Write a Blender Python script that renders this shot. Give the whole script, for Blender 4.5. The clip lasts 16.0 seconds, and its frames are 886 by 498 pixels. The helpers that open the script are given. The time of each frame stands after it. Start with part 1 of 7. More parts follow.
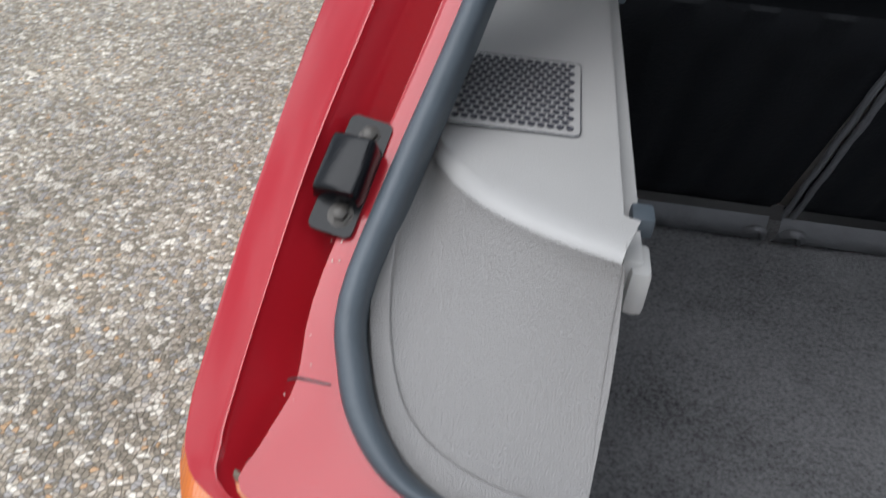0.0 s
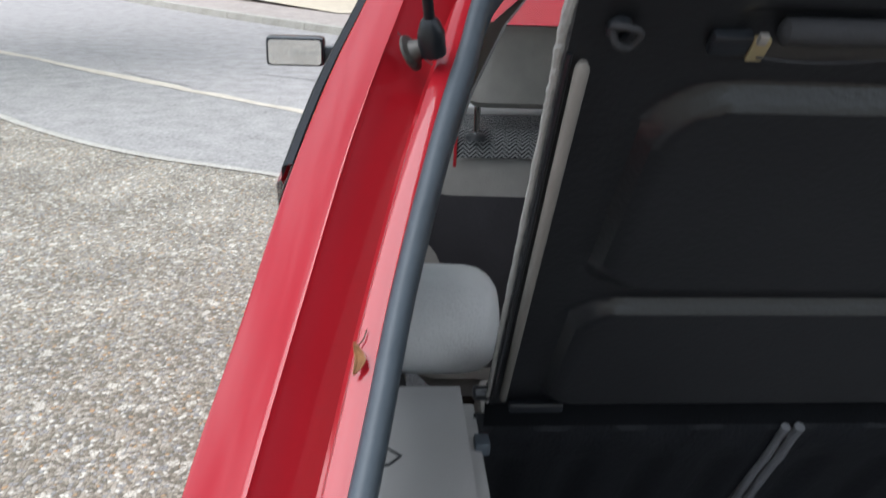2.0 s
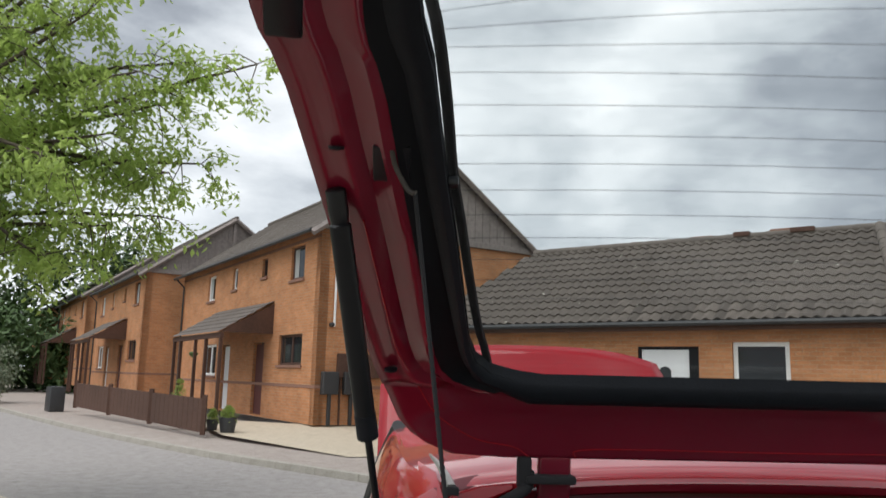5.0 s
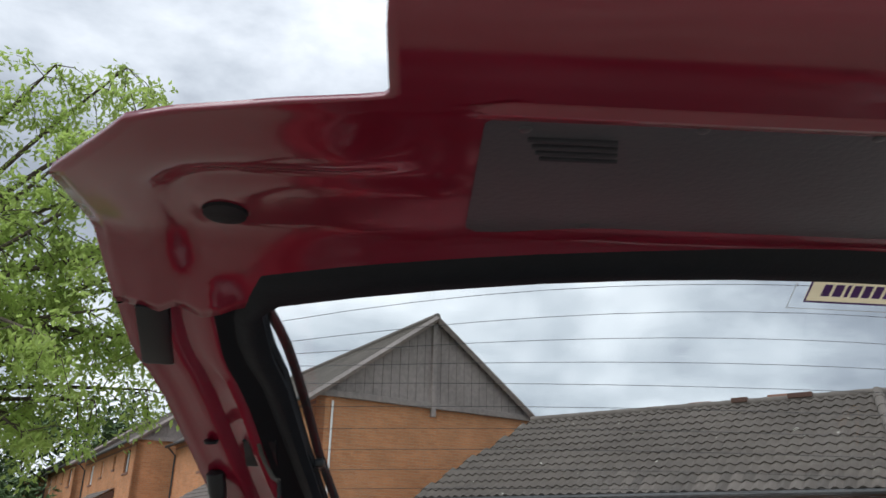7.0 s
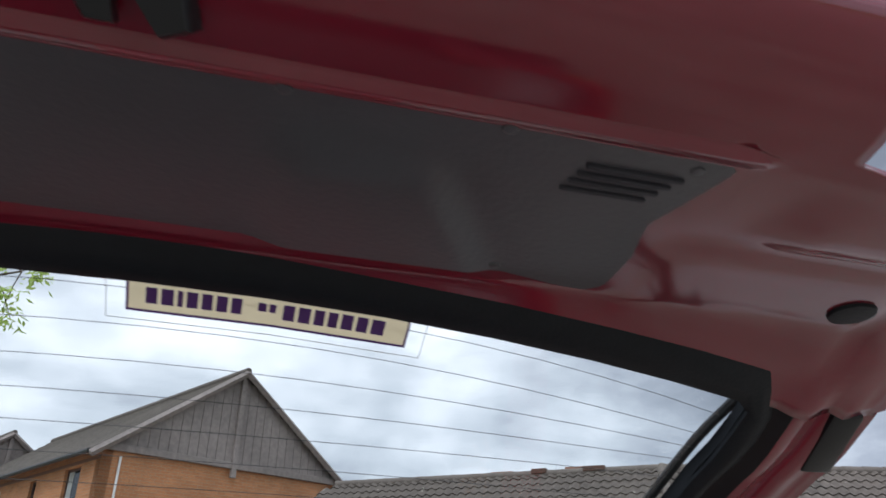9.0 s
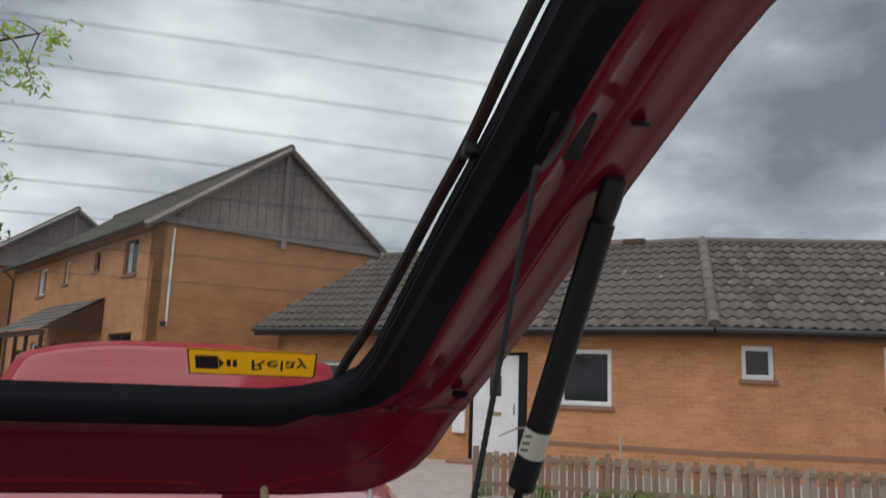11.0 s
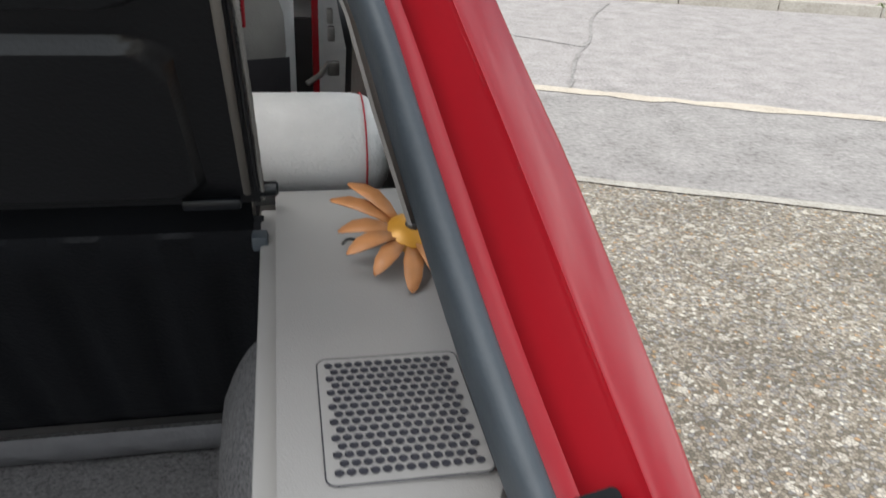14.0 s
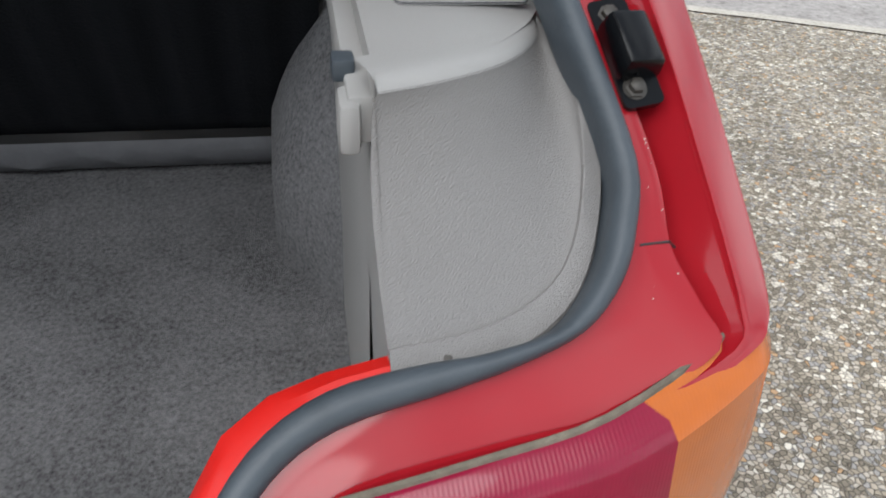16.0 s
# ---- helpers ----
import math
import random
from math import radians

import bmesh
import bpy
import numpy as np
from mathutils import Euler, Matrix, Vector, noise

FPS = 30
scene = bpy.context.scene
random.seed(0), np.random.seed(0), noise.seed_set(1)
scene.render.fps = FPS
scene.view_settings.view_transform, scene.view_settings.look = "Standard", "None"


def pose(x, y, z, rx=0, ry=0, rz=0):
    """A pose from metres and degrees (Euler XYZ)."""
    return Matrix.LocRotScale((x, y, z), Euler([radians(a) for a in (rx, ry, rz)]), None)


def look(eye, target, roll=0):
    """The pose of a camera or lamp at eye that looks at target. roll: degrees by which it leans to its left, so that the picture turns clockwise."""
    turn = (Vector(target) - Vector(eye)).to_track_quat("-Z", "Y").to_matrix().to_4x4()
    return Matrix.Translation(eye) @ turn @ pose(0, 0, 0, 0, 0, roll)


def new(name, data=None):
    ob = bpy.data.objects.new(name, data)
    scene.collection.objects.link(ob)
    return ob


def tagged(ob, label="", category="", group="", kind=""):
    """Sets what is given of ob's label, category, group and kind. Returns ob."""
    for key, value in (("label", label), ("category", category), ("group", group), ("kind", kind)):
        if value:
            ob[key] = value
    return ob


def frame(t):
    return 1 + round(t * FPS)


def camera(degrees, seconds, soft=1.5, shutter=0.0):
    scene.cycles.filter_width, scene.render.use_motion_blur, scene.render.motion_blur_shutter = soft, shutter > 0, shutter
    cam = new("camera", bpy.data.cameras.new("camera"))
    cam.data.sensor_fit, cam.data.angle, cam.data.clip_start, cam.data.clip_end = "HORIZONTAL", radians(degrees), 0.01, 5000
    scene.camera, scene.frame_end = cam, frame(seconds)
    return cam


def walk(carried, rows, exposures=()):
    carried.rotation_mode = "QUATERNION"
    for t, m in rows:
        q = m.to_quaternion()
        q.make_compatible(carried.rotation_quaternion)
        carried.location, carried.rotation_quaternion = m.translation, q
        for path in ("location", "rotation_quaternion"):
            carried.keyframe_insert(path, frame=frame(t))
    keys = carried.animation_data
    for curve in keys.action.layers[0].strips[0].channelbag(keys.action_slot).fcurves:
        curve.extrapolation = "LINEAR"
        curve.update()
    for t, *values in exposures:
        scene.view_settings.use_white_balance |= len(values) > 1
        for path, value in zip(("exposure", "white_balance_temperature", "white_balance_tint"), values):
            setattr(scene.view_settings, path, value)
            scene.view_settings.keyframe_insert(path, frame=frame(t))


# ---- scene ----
cam = camera(59.02, 16.0, 1.5, 0.3)
walk(cam, [
    (0.0, pose(-0.5612, -0.5560, 1.1280, 52.204, -3.685, 8.218)),
    (0.5, pose(-0.5793, -0.4980, 1.1686, 56.491, -3.005, 2.682)),
    (1.0, pose(-0.5808, -0.4470, 1.2111, 60.694, -2.317, -0.079)),
    (1.5, pose(-0.5811, -0.4025, 1.2425, 64.717, -2.121, -1.891)),
    (2.0, pose(-0.5694, -0.3642, 1.2889, 68.470, -1.932, -3.694)),
    (2.5, pose(-0.5528, -0.3012, 1.3277, 74.173, -1.847, -5.550)),
    (3.0, pose(-0.5545, -0.3126, 1.3905, 80.853, -1.747, -6.441)),
    (3.5, pose(-0.5485, -0.3727, 1.4252, 86.168, -1.567, -6.140)),
    (4.0, pose(-0.5464, -0.4750, 1.4665, 91.949, -1.518, -5.458)),
    (4.5, pose(-0.5402, -0.6195, 1.4768, 95.837, -1.394, -3.297)),
    (7.0, pose(-0.3909, -0.9151, 1.5974, 111.010, -1.202, -2.900)),
    (7.5, pose(-0.2617, -0.8792, 1.6110, 112.901, -0.974, -7.980)),
    (8.0, pose(-0.1410, -0.8623, 1.6435, 115.929, -1.125, -11.693)),
    (8.5, pose(-0.0327, -0.8303, 1.6357, 116.571, -0.939, -15.586)),
    (11.0, pose(0.3540, -0.5335, 1.5094, 99.926, -2.001, -12.050)),
    (11.5, pose(0.3564, -0.4080, 1.4682, 93.892, -2.016, -9.794)),
    (12.0, pose(0.3799, -0.3054, 1.4242, 88.374, -1.912, -9.373)),
    (12.5, pose(0.4210, -0.2596, 1.3562, 81.226, -1.990, -10.159)),
    (13.0, pose(0.4659, -0.2979, 1.2718, 73.132, -2.152, -10.213)),
    (13.5, pose(0.4934, -0.3665, 1.2064, 67.254, -2.423, -9.789)),
    (14.0, pose(0.5089, -0.4113, 1.1709, 63.699, -2.610, -10.914)),
    (14.5, pose(0.5210, -0.4600, 1.1316, 60.716, -2.819, -11.990)),
    (15.0, pose(0.5182, -0.5285, 1.1100, 58.421, -2.883, -11.884)),
    (15.5, pose(0.4943, -0.5841, 1.0842, 56.302, -3.072, -10.835)),
    (16.0, pose(0.4554, -0.6056, 1.0567, 53.670, -3.233, -9.834)),
], [(0.0, 1.04, 6200, 11), (1.0, 1.16, 6000, 10), (2.0, 1.28, 6000, 10), (3.0, 1.30, 6000, 10), (3.5, 1.12, 6100, 10), (4.0, 0.85, 6500, 10), (4.5, 0.5, 6500, 10), (7.0, 0.5, 6200, 11), (7.5, 0.64, 6000, 13), (8.5, 0.66, 6000, 13), (11.0, 0.15, 6400, 10), (12.0, 0.55, 6500, 10), (12.5, 0.87, 6500, 10), (13.0, 1.1, 6500, 10), (14.5, 1.12, 6500, 10), (16.0, 1.12, 6350, 10)])

# ---- sky and sun ----
world = bpy.data.worlds.new("overcast_sky")
scene.world = world
world.use_nodes = True
wn, wl = world.node_tree.nodes, world.node_tree.links
wn.clear()
w_out = wn.new("ShaderNodeOutputWorld")
w_bg = wn.new("ShaderNodeBackground")
w_sky = wn.new("ShaderNodeTexSky")
w_sky.sky_type, w_sky.sun_disc = "NISHITA", False
w_sky.sun_elevation, w_sky.sun_rotation = radians(60), radians(226)
w_tc = wn.new("ShaderNodeTexCoord")
w_map = wn.new("ShaderNodeMapping")
w_map.inputs["Scale"].default_value = (1.0, 1.0, 2.1)
w_n1 = wn.new("ShaderNodeTexNoise")
w_n1.inputs["Scale"].default_value, w_n1.inputs["Detail"].default_value, w_n1.inputs["Roughness"].default_value = 2.3, 10.0, 0.54
w_n1.inputs["Distortion"].default_value = 0.12
w_ramp = wn.new("ShaderNodeValToRGB")
cr = w_ramp.color_ramp
cr.elements[0].position, cr.elements[0].color = 0.30, (2.0, 2.2, 2.5, 1)
cr.elements[1].position, cr.elements[1].color = 0.66, (11.0, 11.2, 11.3, 1)
for pos, col in ((0.42, (3.8, 4.1, 4.5, 1)), (0.50, (6.1, 6.5, 6.85, 1)), (0.58, (8.4, 8.75, 9.0, 1))):
    el = cr.elements.new(pos)
    el.color = col
w_mix = wn.new("ShaderNodeMix")
w_mix.data_type, w_mix.blend_type = "RGBA", "MIX"
w_mix.inputs[0].default_value = 0.9
w_bg.inputs["Strength"].default_value = 0.085
wl.new(w_tc.outputs["Generated"], w_map.inputs["Vector"])
wl.new(w_map.outputs["Vector"], w_n1.inputs["Vector"])
wl.new(w_n1.outputs["Fac"], w_ramp.inputs["Fac"])
wl.new(w_sky.outputs["Color"], w_mix.inputs[6])
wl.new(w_ramp.outputs["Color"], w_mix.inputs[7])
wl.new(w_mix.outputs[2], w_bg.inputs["Color"])
wl.new(w_bg.outputs["Background"], w_out.inputs["Surface"])
sun_data = bpy.data.lights.new("sun", "SUN")
sun_data.energy, sun_data.angle, sun_data.color = 1.5, radians(60), (1.0, 0.985, 0.965)
sun = new("sun", sun_data)
sun.matrix_basis = look((-3.5, -3.4, 8.6), (0, 0, 0))


# ---- materials ----
def mat(name, base, rough=0.6, metal=0.0, coat=0.0, var=0.12, scale=30.0, bump=0.0, bump_scale=None, coords="Object", spec=0.5, alpha=1.0):
    """A surface with two scales of tone variation and fine relief."""
    m = bpy.data.materials.new(name)
    m.use_nodes = True
    n, l = m.node_tree.nodes, m.node_tree.links
    b = n["Principled BSDF"]
    b.inputs["Roughness"].default_value, b.inputs["Metallic"].default_value = rough, metal
    b.inputs["Coat Weight"].default_value, b.inputs["Coat Roughness"].default_value = coat, 0.06
    b.inputs["Specular IOR Level"].default_value = spec
    tc = n.new("ShaderNodeTexCoord")
    n1 = n.new("ShaderNodeTexNoise")
    n1.inputs["Scale"].default_value, n1.inputs["Detail"].default_value = scale, 6
    n2 = n.new("ShaderNodeTexNoise")
    n2.inputs["Scale"].default_value, n2.inputs["Detail"].default_value = scale / 14, 3
    add = n.new("ShaderNodeMath")
    add.operation = "MULTIPLY_ADD"
    add.inputs[1].default_value = 0.5
    half = n.new("ShaderNodeMath")
    half.operation = "MULTIPLY"
    half.inputs[1].default_value = 0.5
    ramp = n.new("ShaderNodeMapRange")
    ramp.inputs["From Min"].default_value, ramp.inputs["From Max"].default_value = 0.3, 0.7
    ramp.inputs["To Min"].default_value, ramp.inputs["To Max"].default_value = 1 - var, 1 + var
    vm = n.new("ShaderNodeVectorMath")
    vm.operation = "SCALE"
    vm.inputs[0].default_value = base[:3]
    for q in (n1, n2):
        l.new(tc.outputs[coords], q.inputs["Vector"])
    l.new(n2.outputs["Fac"], half.inputs[0])
    l.new(n1.outputs["Fac"], add.inputs[0])
    l.new(half.outputs[0], add.inputs[2])
    l.new(add.outputs[0], ramp.inputs["Value"])
    l.new(ramp.outputs[0], vm.inputs["Scale"])
    l.new(vm.outputs[0], b.inputs["Base Color"])
    if bump:
        n3 = n.new("ShaderNodeTexNoise")
        n3.inputs["Scale"].default_value, n3.inputs["Detail"].default_value = bump_scale or scale * 4, 4
        bp = n.new("ShaderNodeBump")
        bp.inputs["Strength"].default_value, bp.inputs["Distance"].default_value = bump, 0.004
        l.new(tc.outputs[coords], n3.inputs["Vector"])
        l.new(n3.outputs["Fac"], bp.inputs["Height"])
        l.new(bp.outputs["Normal"], b.inputs["Normal"])
    return m


def nodes_of(m):
    return m.node_tree.nodes, m.node_tree.links, m.node_tree.nodes["Principled BSDF"]


def ramp_node(n, stops):
    r = n.new("ShaderNodeValToRGB")
    e = r.color_ramp.elements
    e[0].position, e[0].color = stops[0][0], (*stops[0][1], 1)
    e[1].position, e[1].color = stops[-1][0], (*stops[-1][1], 1)
    for p, c in stops[1:-1]:
        k = e.new(p)
        k.color = (*c, 1)
    return r


paint = mat("red_paint", (0.315, 0.009, 0.016), 0.4, 0.0, 0.95, 0.08, 6.0, spec=0.06)
roof_paint = mat("polished_red_paint", (0.315, 0.009, 0.016), 0.4, 0.0, 1.0, 0.08, 6.0, spec=0.06)
nodes_of(roof_paint)[2].inputs["Coat IOR"].default_value = 2.0
# body red again, darkened in the colour for shaded undersides and inner faces
paint_shaded = mat("red_paint_shaded", (0.165, 0.004, 0.019), 0.4, 0.0, 1.0, 0.14, 9.0, spec=0.15)
nodes_of(paint_shaded)[2].inputs["Coat Roughness"].default_value = 0.10
nodes_of(paint_shaded)[2].inputs["Coat IOR"].default_value = 1.62
# darkest copy of the body red, with the roof recess's shade in its colour
paint_shaded_deep = mat("red_paint_shaded_deep", (0.105, 0.002, 0.008), 0.45, 0.0, 0.35, 0.14, 9.0, spec=0.08)
zinc = mat("dull_zinc", (0.055, 0.05, 0.044), 0.45, 0.3, 0, 0.3, 80)
matt_black = mat("matt_black_cloth", (0.014, 0.014, 0.016), 0.85, 0, 0, 0.3, 30, 0.2, 200)
flap_vinyl = mat("grey_creased_vinyl", (0.112, 0.114, 0.12), 0.6, 0, 0, 0.25, 26, 0.4, 90)
trim_brown = mat("dark_brown_vinyl", (0.050, 0.044, 0.040), 0.65, 0, 0, 0.1, 16, 0.2, 260)
pillar_vinyl = mat("grey_brown_vinyl", (0.105, 0.098, 0.090), 0.6, 0, 0, 0.1, 16, 0.2, 260)
grime = mat("brown_grey_grime", (0.15, 0.13, 0.10), 1.0, 0, 0, 0.4, 120, 0.6, 300)
# brighter red than the body paint, for the inner sill
red_bright = mat("bright_red", (0.62, 0.012, 0.008), 0.45, 0.0, 0.2, 0.10, 12.0)
rubber = mat("black_rubber", (0.010, 0.012, 0.016), 0.5, 0, 0, 0.2, 60, 0.12, 300, "Object", 0.2)
# even blue-grey for the weatherstrip and shelf clips
seal_rubber = mat("blue_grey_rubber", (0.050, 0.062, 0.074), 0.5, 0, 0, 0.18, 40, 0.1, 260)
stop_black = mat("glossy_black_moulding", (0.004, 0.0045, 0.0055), 0.20, 0, 0, 0.25, 40, 0.04, 500, "Object", 0.22)
flap_black = mat("smooth_black_flap", (0.006, 0.007, 0.009), 0.35, 0, 0, 0.2, 8, 0, None, "Object", 0.35)
black_plastic = mat("black_plastic", (0.008, 0.0095, 0.012), 0.30, 0, 0, 0.25, 40, 0.06, 500, "Object", 0.4)
satin_black = mat("satin_black_surface", (0.006, 0.007, 0.009), 0.36, 0, 0.0, 0.2, 40, spec=0.3)
trim_grey = mat("grey_trim_plastic", (0.32, 0.315, 0.305), 0.55, 0, 0, 0.07, 12, 0.0)
velour = mat("light_grey_velour", (0.68, 0.672, 0.655), 0.95, 0, 0, 0.14, 25, 0.35, 300)
velour_dark = mat("grey_brown_velour", (0.33, 0.31, 0.285), 0.95, 0, 0, 0.16, 22, 0.35, 300)
velour_tan = mat("tan_velour", (0.54, 0.46, 0.36), 0.95, 0, 0, 0.16, 22, 0.35, 300)
piping = mat("red_piping", (0.42, 0.012, 0.02), 0.6)
seat_black = mat("black_seat_panel", (0.0058, 0.0066, 0.0085), 0.55, 0, 0, 0.3, 20, 0.3, 260, "Object", 0.22)
vinyl = mat("dark_grey_vinyl", (0.045, 0.042, 0.046), 0.6, 0, 0, 0.2, 20, 0.3, 120)
shelf_black = mat("black_fibre_board", (0.0068, 0.0073, 0.0086), 0.32, 0, 0, 0.35, 14, 0.10, 260, "Object", 0.46)
felt = mat("grey_felt", (0.30, 0.29, 0.275), 1.0, 0, 0, 0.25, 60, 0.8, 500)
steel = mat("worn_steel", (0.42, 0.40, 0.37), 0.4, 0.9, 0, 0.25, 80)
chrome = mat("bright_trim", (0.7, 0.7, 0.7), 0.12, 1.0, 0, 0.05, 30)
brass = mat("dull_brass", (0.42, 0.35, 0.2), 0.4, 0.8, 0, 0.2, 80)
dash_mat = mat("grey_dashboard_plastic", (0.42, 0.415, 0.40), 0.6, 0, 0, 0.1, 20, 0.2, 300)
dark_plastic = mat("dark_grey_plastic", (0.035, 0.036, 0.038), 0.5, 0, 0, 0.2, 30, 0.2, 300)
trim_panel = mat("dark_grey_trim_board", (0.080, 0.080, 0.092), 0.34, 0, 0, 0.10, 10, 0.10, 200)
hose_mat = mat("yellowed_clear_hose", (0.42, 0.33, 0.17), 0.3, 0, 0.3, 0.15, 40)
white_label = mat("aged_white_label", (0.55, 0.53, 0.45), 0.6)
ink = mat("dark_ink", (0.03, 0.03, 0.04), 0.6)
copper_mat = mat("orange_painted_tin", (0.50, 0.22, 0.085), 0.5, 0.0, 0.1, 0.3, 60)
copper_core = mat("amber_glazed_tin", (0.62, 0.30, 0.04), 0.35, 0.2, 0.2, 0.2, 60)


def lens(name, base, rough):
    m = mat(name, base, rough, 0, 0.5, 0.1, 60, spec=0.25)
    n, l, b = nodes_of(m)
    wv = n.new("ShaderNodeTexWave")
    wv.bands_direction = "X"
    wv.inputs["Scale"].default_value = 120
    tc = n.new("ShaderNodeTexCoord")
    bp = n.new("ShaderNodeBump")
    bp.inputs["Strength"].default_value, bp.inputs["Distance"].default_value = 0.12, 0.002
    l.new(tc.outputs["Object"], wv.inputs["Vector"])
    l.new(wv.outputs["Fac"], bp.inputs["Height"])
    l.new(bp.outputs["Normal"], b.inputs["Normal"])
    return m


lens_red = lens("red_lamp_lens", (0.21, 0.004, 0.026), 0.18)
lens_amber = lens("amber_lamp_lens", (0.46, 0.115, 0.016), 0.2)

glass = bpy.data.materials.new("clear_glass")
glass.use_nodes = True
gn, gl, gb = nodes_of(glass)
g_tr, g_gl, g_mx, g_fr = gn.new("ShaderNodeBsdfTransparent"), gn.new("ShaderNodeBsdfGlossy"), gn.new("ShaderNodeMixShader"), gn.new("ShaderNodeLayerWeight")
g_tr.inputs["Color"].default_value = (0.90, 0.93, 0.92, 1)
g_gl.inputs["Roughness"].default_value = 0.02
g_fr.inputs["Blend"].default_value = 0.5
g_pw, g_ad = gn.new("ShaderNodeMath"), gn.new("ShaderNodeMath")
g_pw.operation, g_ad.operation = "POWER", "MULTIPLY_ADD"
g_pw.inputs[1].default_value, g_ad.inputs[1].default_value, g_ad.inputs[2].default_value = 5.0, 0.9, 0.045
gl.new(g_fr.outputs["Facing"], g_pw.inputs[0])
gl.new(g_pw.outputs[0], g_ad.inputs[0])
gl.new(g_ad.outputs[0], g_mx.inputs[0])
gl.new(g_tr.outputs[0], g_mx.inputs[1])
gl.new(g_gl.outputs[0], g_mx.inputs[2])
gl.new(g_mx.outputs[0], gn["Material Output"].inputs["Surface"])



def fleck_mat(name, dark, light, scale, rough, bump, patch=7.0, amount=.35):
    """Woven or looped surface: dark ground with pale flecks."""
    m = mat(name, dark, rough, 0, 0, 0.2, scale * .2)
    n, l, b = nodes_of(m)
    tc = n.new("ShaderNodeTexCoord")
    n1 = n.new("ShaderNodeTexNoise")
    n1.inputs["Scale"].default_value, n1.inputs["Detail"].default_value, n1.inputs["Roughness"].default_value = scale, 8, .75
    n2 = n.new("ShaderNodeTexNoise")
    n2.inputs["Scale"].default_value, n2.inputs["Detail"].default_value = patch, 4
    mix = n.new("ShaderNodeMath")
    mix.operation = "MULTIPLY_ADD"
    mix.inputs[1].default_value = amount
    k = amount - .35
    r = ramp_node(n, [(.45 + k / 2, dark), (.62 + k / 2, tuple((a + b) / 2 for a, b in zip(dark, light))), (.85 + k / 2, light)])
    bp = n.new("ShaderNodeBump")
    bp.inputs["Strength"].default_value, bp.inputs["Distance"].default_value = bump, .004
    l.new(tc.outputs["Object"], n1.inputs["Vector"])
    l.new(tc.outputs["Object"], n2.inputs["Vector"])
    l.new(n2.outputs["Fac"], mix.inputs[0])
    l.new(n1.outputs["Fac"], mix.inputs[2])
    l.new(mix.outputs[0], r.inputs["Fac"])
    l.new(r.outputs["Color"], b.inputs["Base Color"])
    l.new(n1.outputs["Fac"], bp.inputs["Height"])
    l.new(bp.outputs["Normal"], b.inputs["Normal"])
    return m


def grain_mat(name, base, scale, strength, rough):
    """Moulded plastic with a leather-like grain."""
    m = mat(name, base, rough, 0, 0, 0.06, 10)
    n, l, b = nodes_of(m)
    tc = n.new("ShaderNodeTexCoord")
    vo = n.new("ShaderNodeTexVoronoi")
    vo.feature = "F1"
    vo.inputs["Scale"].default_value = scale
    no = n.new("ShaderNodeTexNoise")
    no.inputs["Scale"].default_value, no.inputs["Detail"].default_value = scale * 2.5, 1
    mx = n.new("ShaderNodeMath")
    mx.operation = "MULTIPLY_ADD"
    mx.inputs[1].default_value = 1.0
    bp = n.new("ShaderNodeBump")
    bp.inputs["Strength"].default_value, bp.inputs["Distance"].default_value = strength, .0012
    bp.invert = True
    l.new(tc.outputs["Object"], vo.inputs["Vector"])
    l.new(tc.outputs["Object"], no.inputs["Vector"])
    soft = n.new("ShaderNodeMath")
    soft.operation = "MULTIPLY"
    soft.inputs[1].default_value = .15
    l.new(vo.outputs["Distance"], mx.inputs[0])
    l.new(no.outputs["Fac"], soft.inputs[0])
    l.new(soft.outputs[0], mx.inputs[2])
    l.new(mx.outputs[0], bp.inputs["Height"])
    l.new(bp.outputs["Normal"], b.inputs["Normal"])
    return m


carpet = fleck_mat("charcoal_carpet", (.024, .024, .026), (.24, .24, .245), 190, 1.0, .9)
# side trim's rear face gets a darker grey, its shading put into the colour
trim_grain_shaded = grain_mat("grained_grey_plastic_shaded", (.192, .184, .178), 900, .50, .38)
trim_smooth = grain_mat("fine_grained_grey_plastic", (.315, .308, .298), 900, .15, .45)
def herringbone_mat():
    """Woven cloth whose diagonal stripes turn back in zigzag rows."""
    m = mat("black_white_tweed", (.2, .2, .2), .95)
    n, l, b = nodes_of(m)
    tc, sp = n.new("ShaderNodeTexCoord"), n.new("ShaderNodeSeparateXYZ")
    pp, ad, a2, mu, sn, r = [n.new("ShaderNodeMath") for _ in range(5)] + [ramp_node(n, [(.30, (.012, .012, .014)), (.60, (.26, .26, .255))])]
    pp.operation, ad.operation, a2.operation, mu.operation, sn.operation = "PINGPONG", "ADD", "ADD", "MULTIPLY", "SINE"
    pp.inputs[1].default_value, mu.inputs[1].default_value = .012, 760
    hf = n.new("ShaderNodeMath")
    hf.operation = "MULTIPLY_ADD"
    hf.inputs[1].default_value, hf.inputs[2].default_value = .5, .5
    l.new(tc.outputs["Object"], sp.inputs[0])
    l.new(sp.outputs[0], pp.inputs[0])
    l.new(sp.outputs[1], ad.inputs[0])
    l.new(sp.outputs[2], ad.inputs[1])
    l.new(pp.outputs[0], a2.inputs[0])
    l.new(ad.outputs[0], a2.inputs[1])
    l.new(a2.outputs[0], mu.inputs[0])
    l.new(mu.outputs[0], sn.inputs[0])
    l.new(sn.outputs[0], hf.inputs[0])
    l.new(hf.outputs[0], r.inputs["Fac"])
    l.new(r.outputs["Color"], b.inputs["Base Color"])
    return m


tweed = herringbone_mat()
dark_glass = mat("dark_window_glass", (0.02, 0.023, 0.026), 0.05, 0, 0, 0.3, 2)
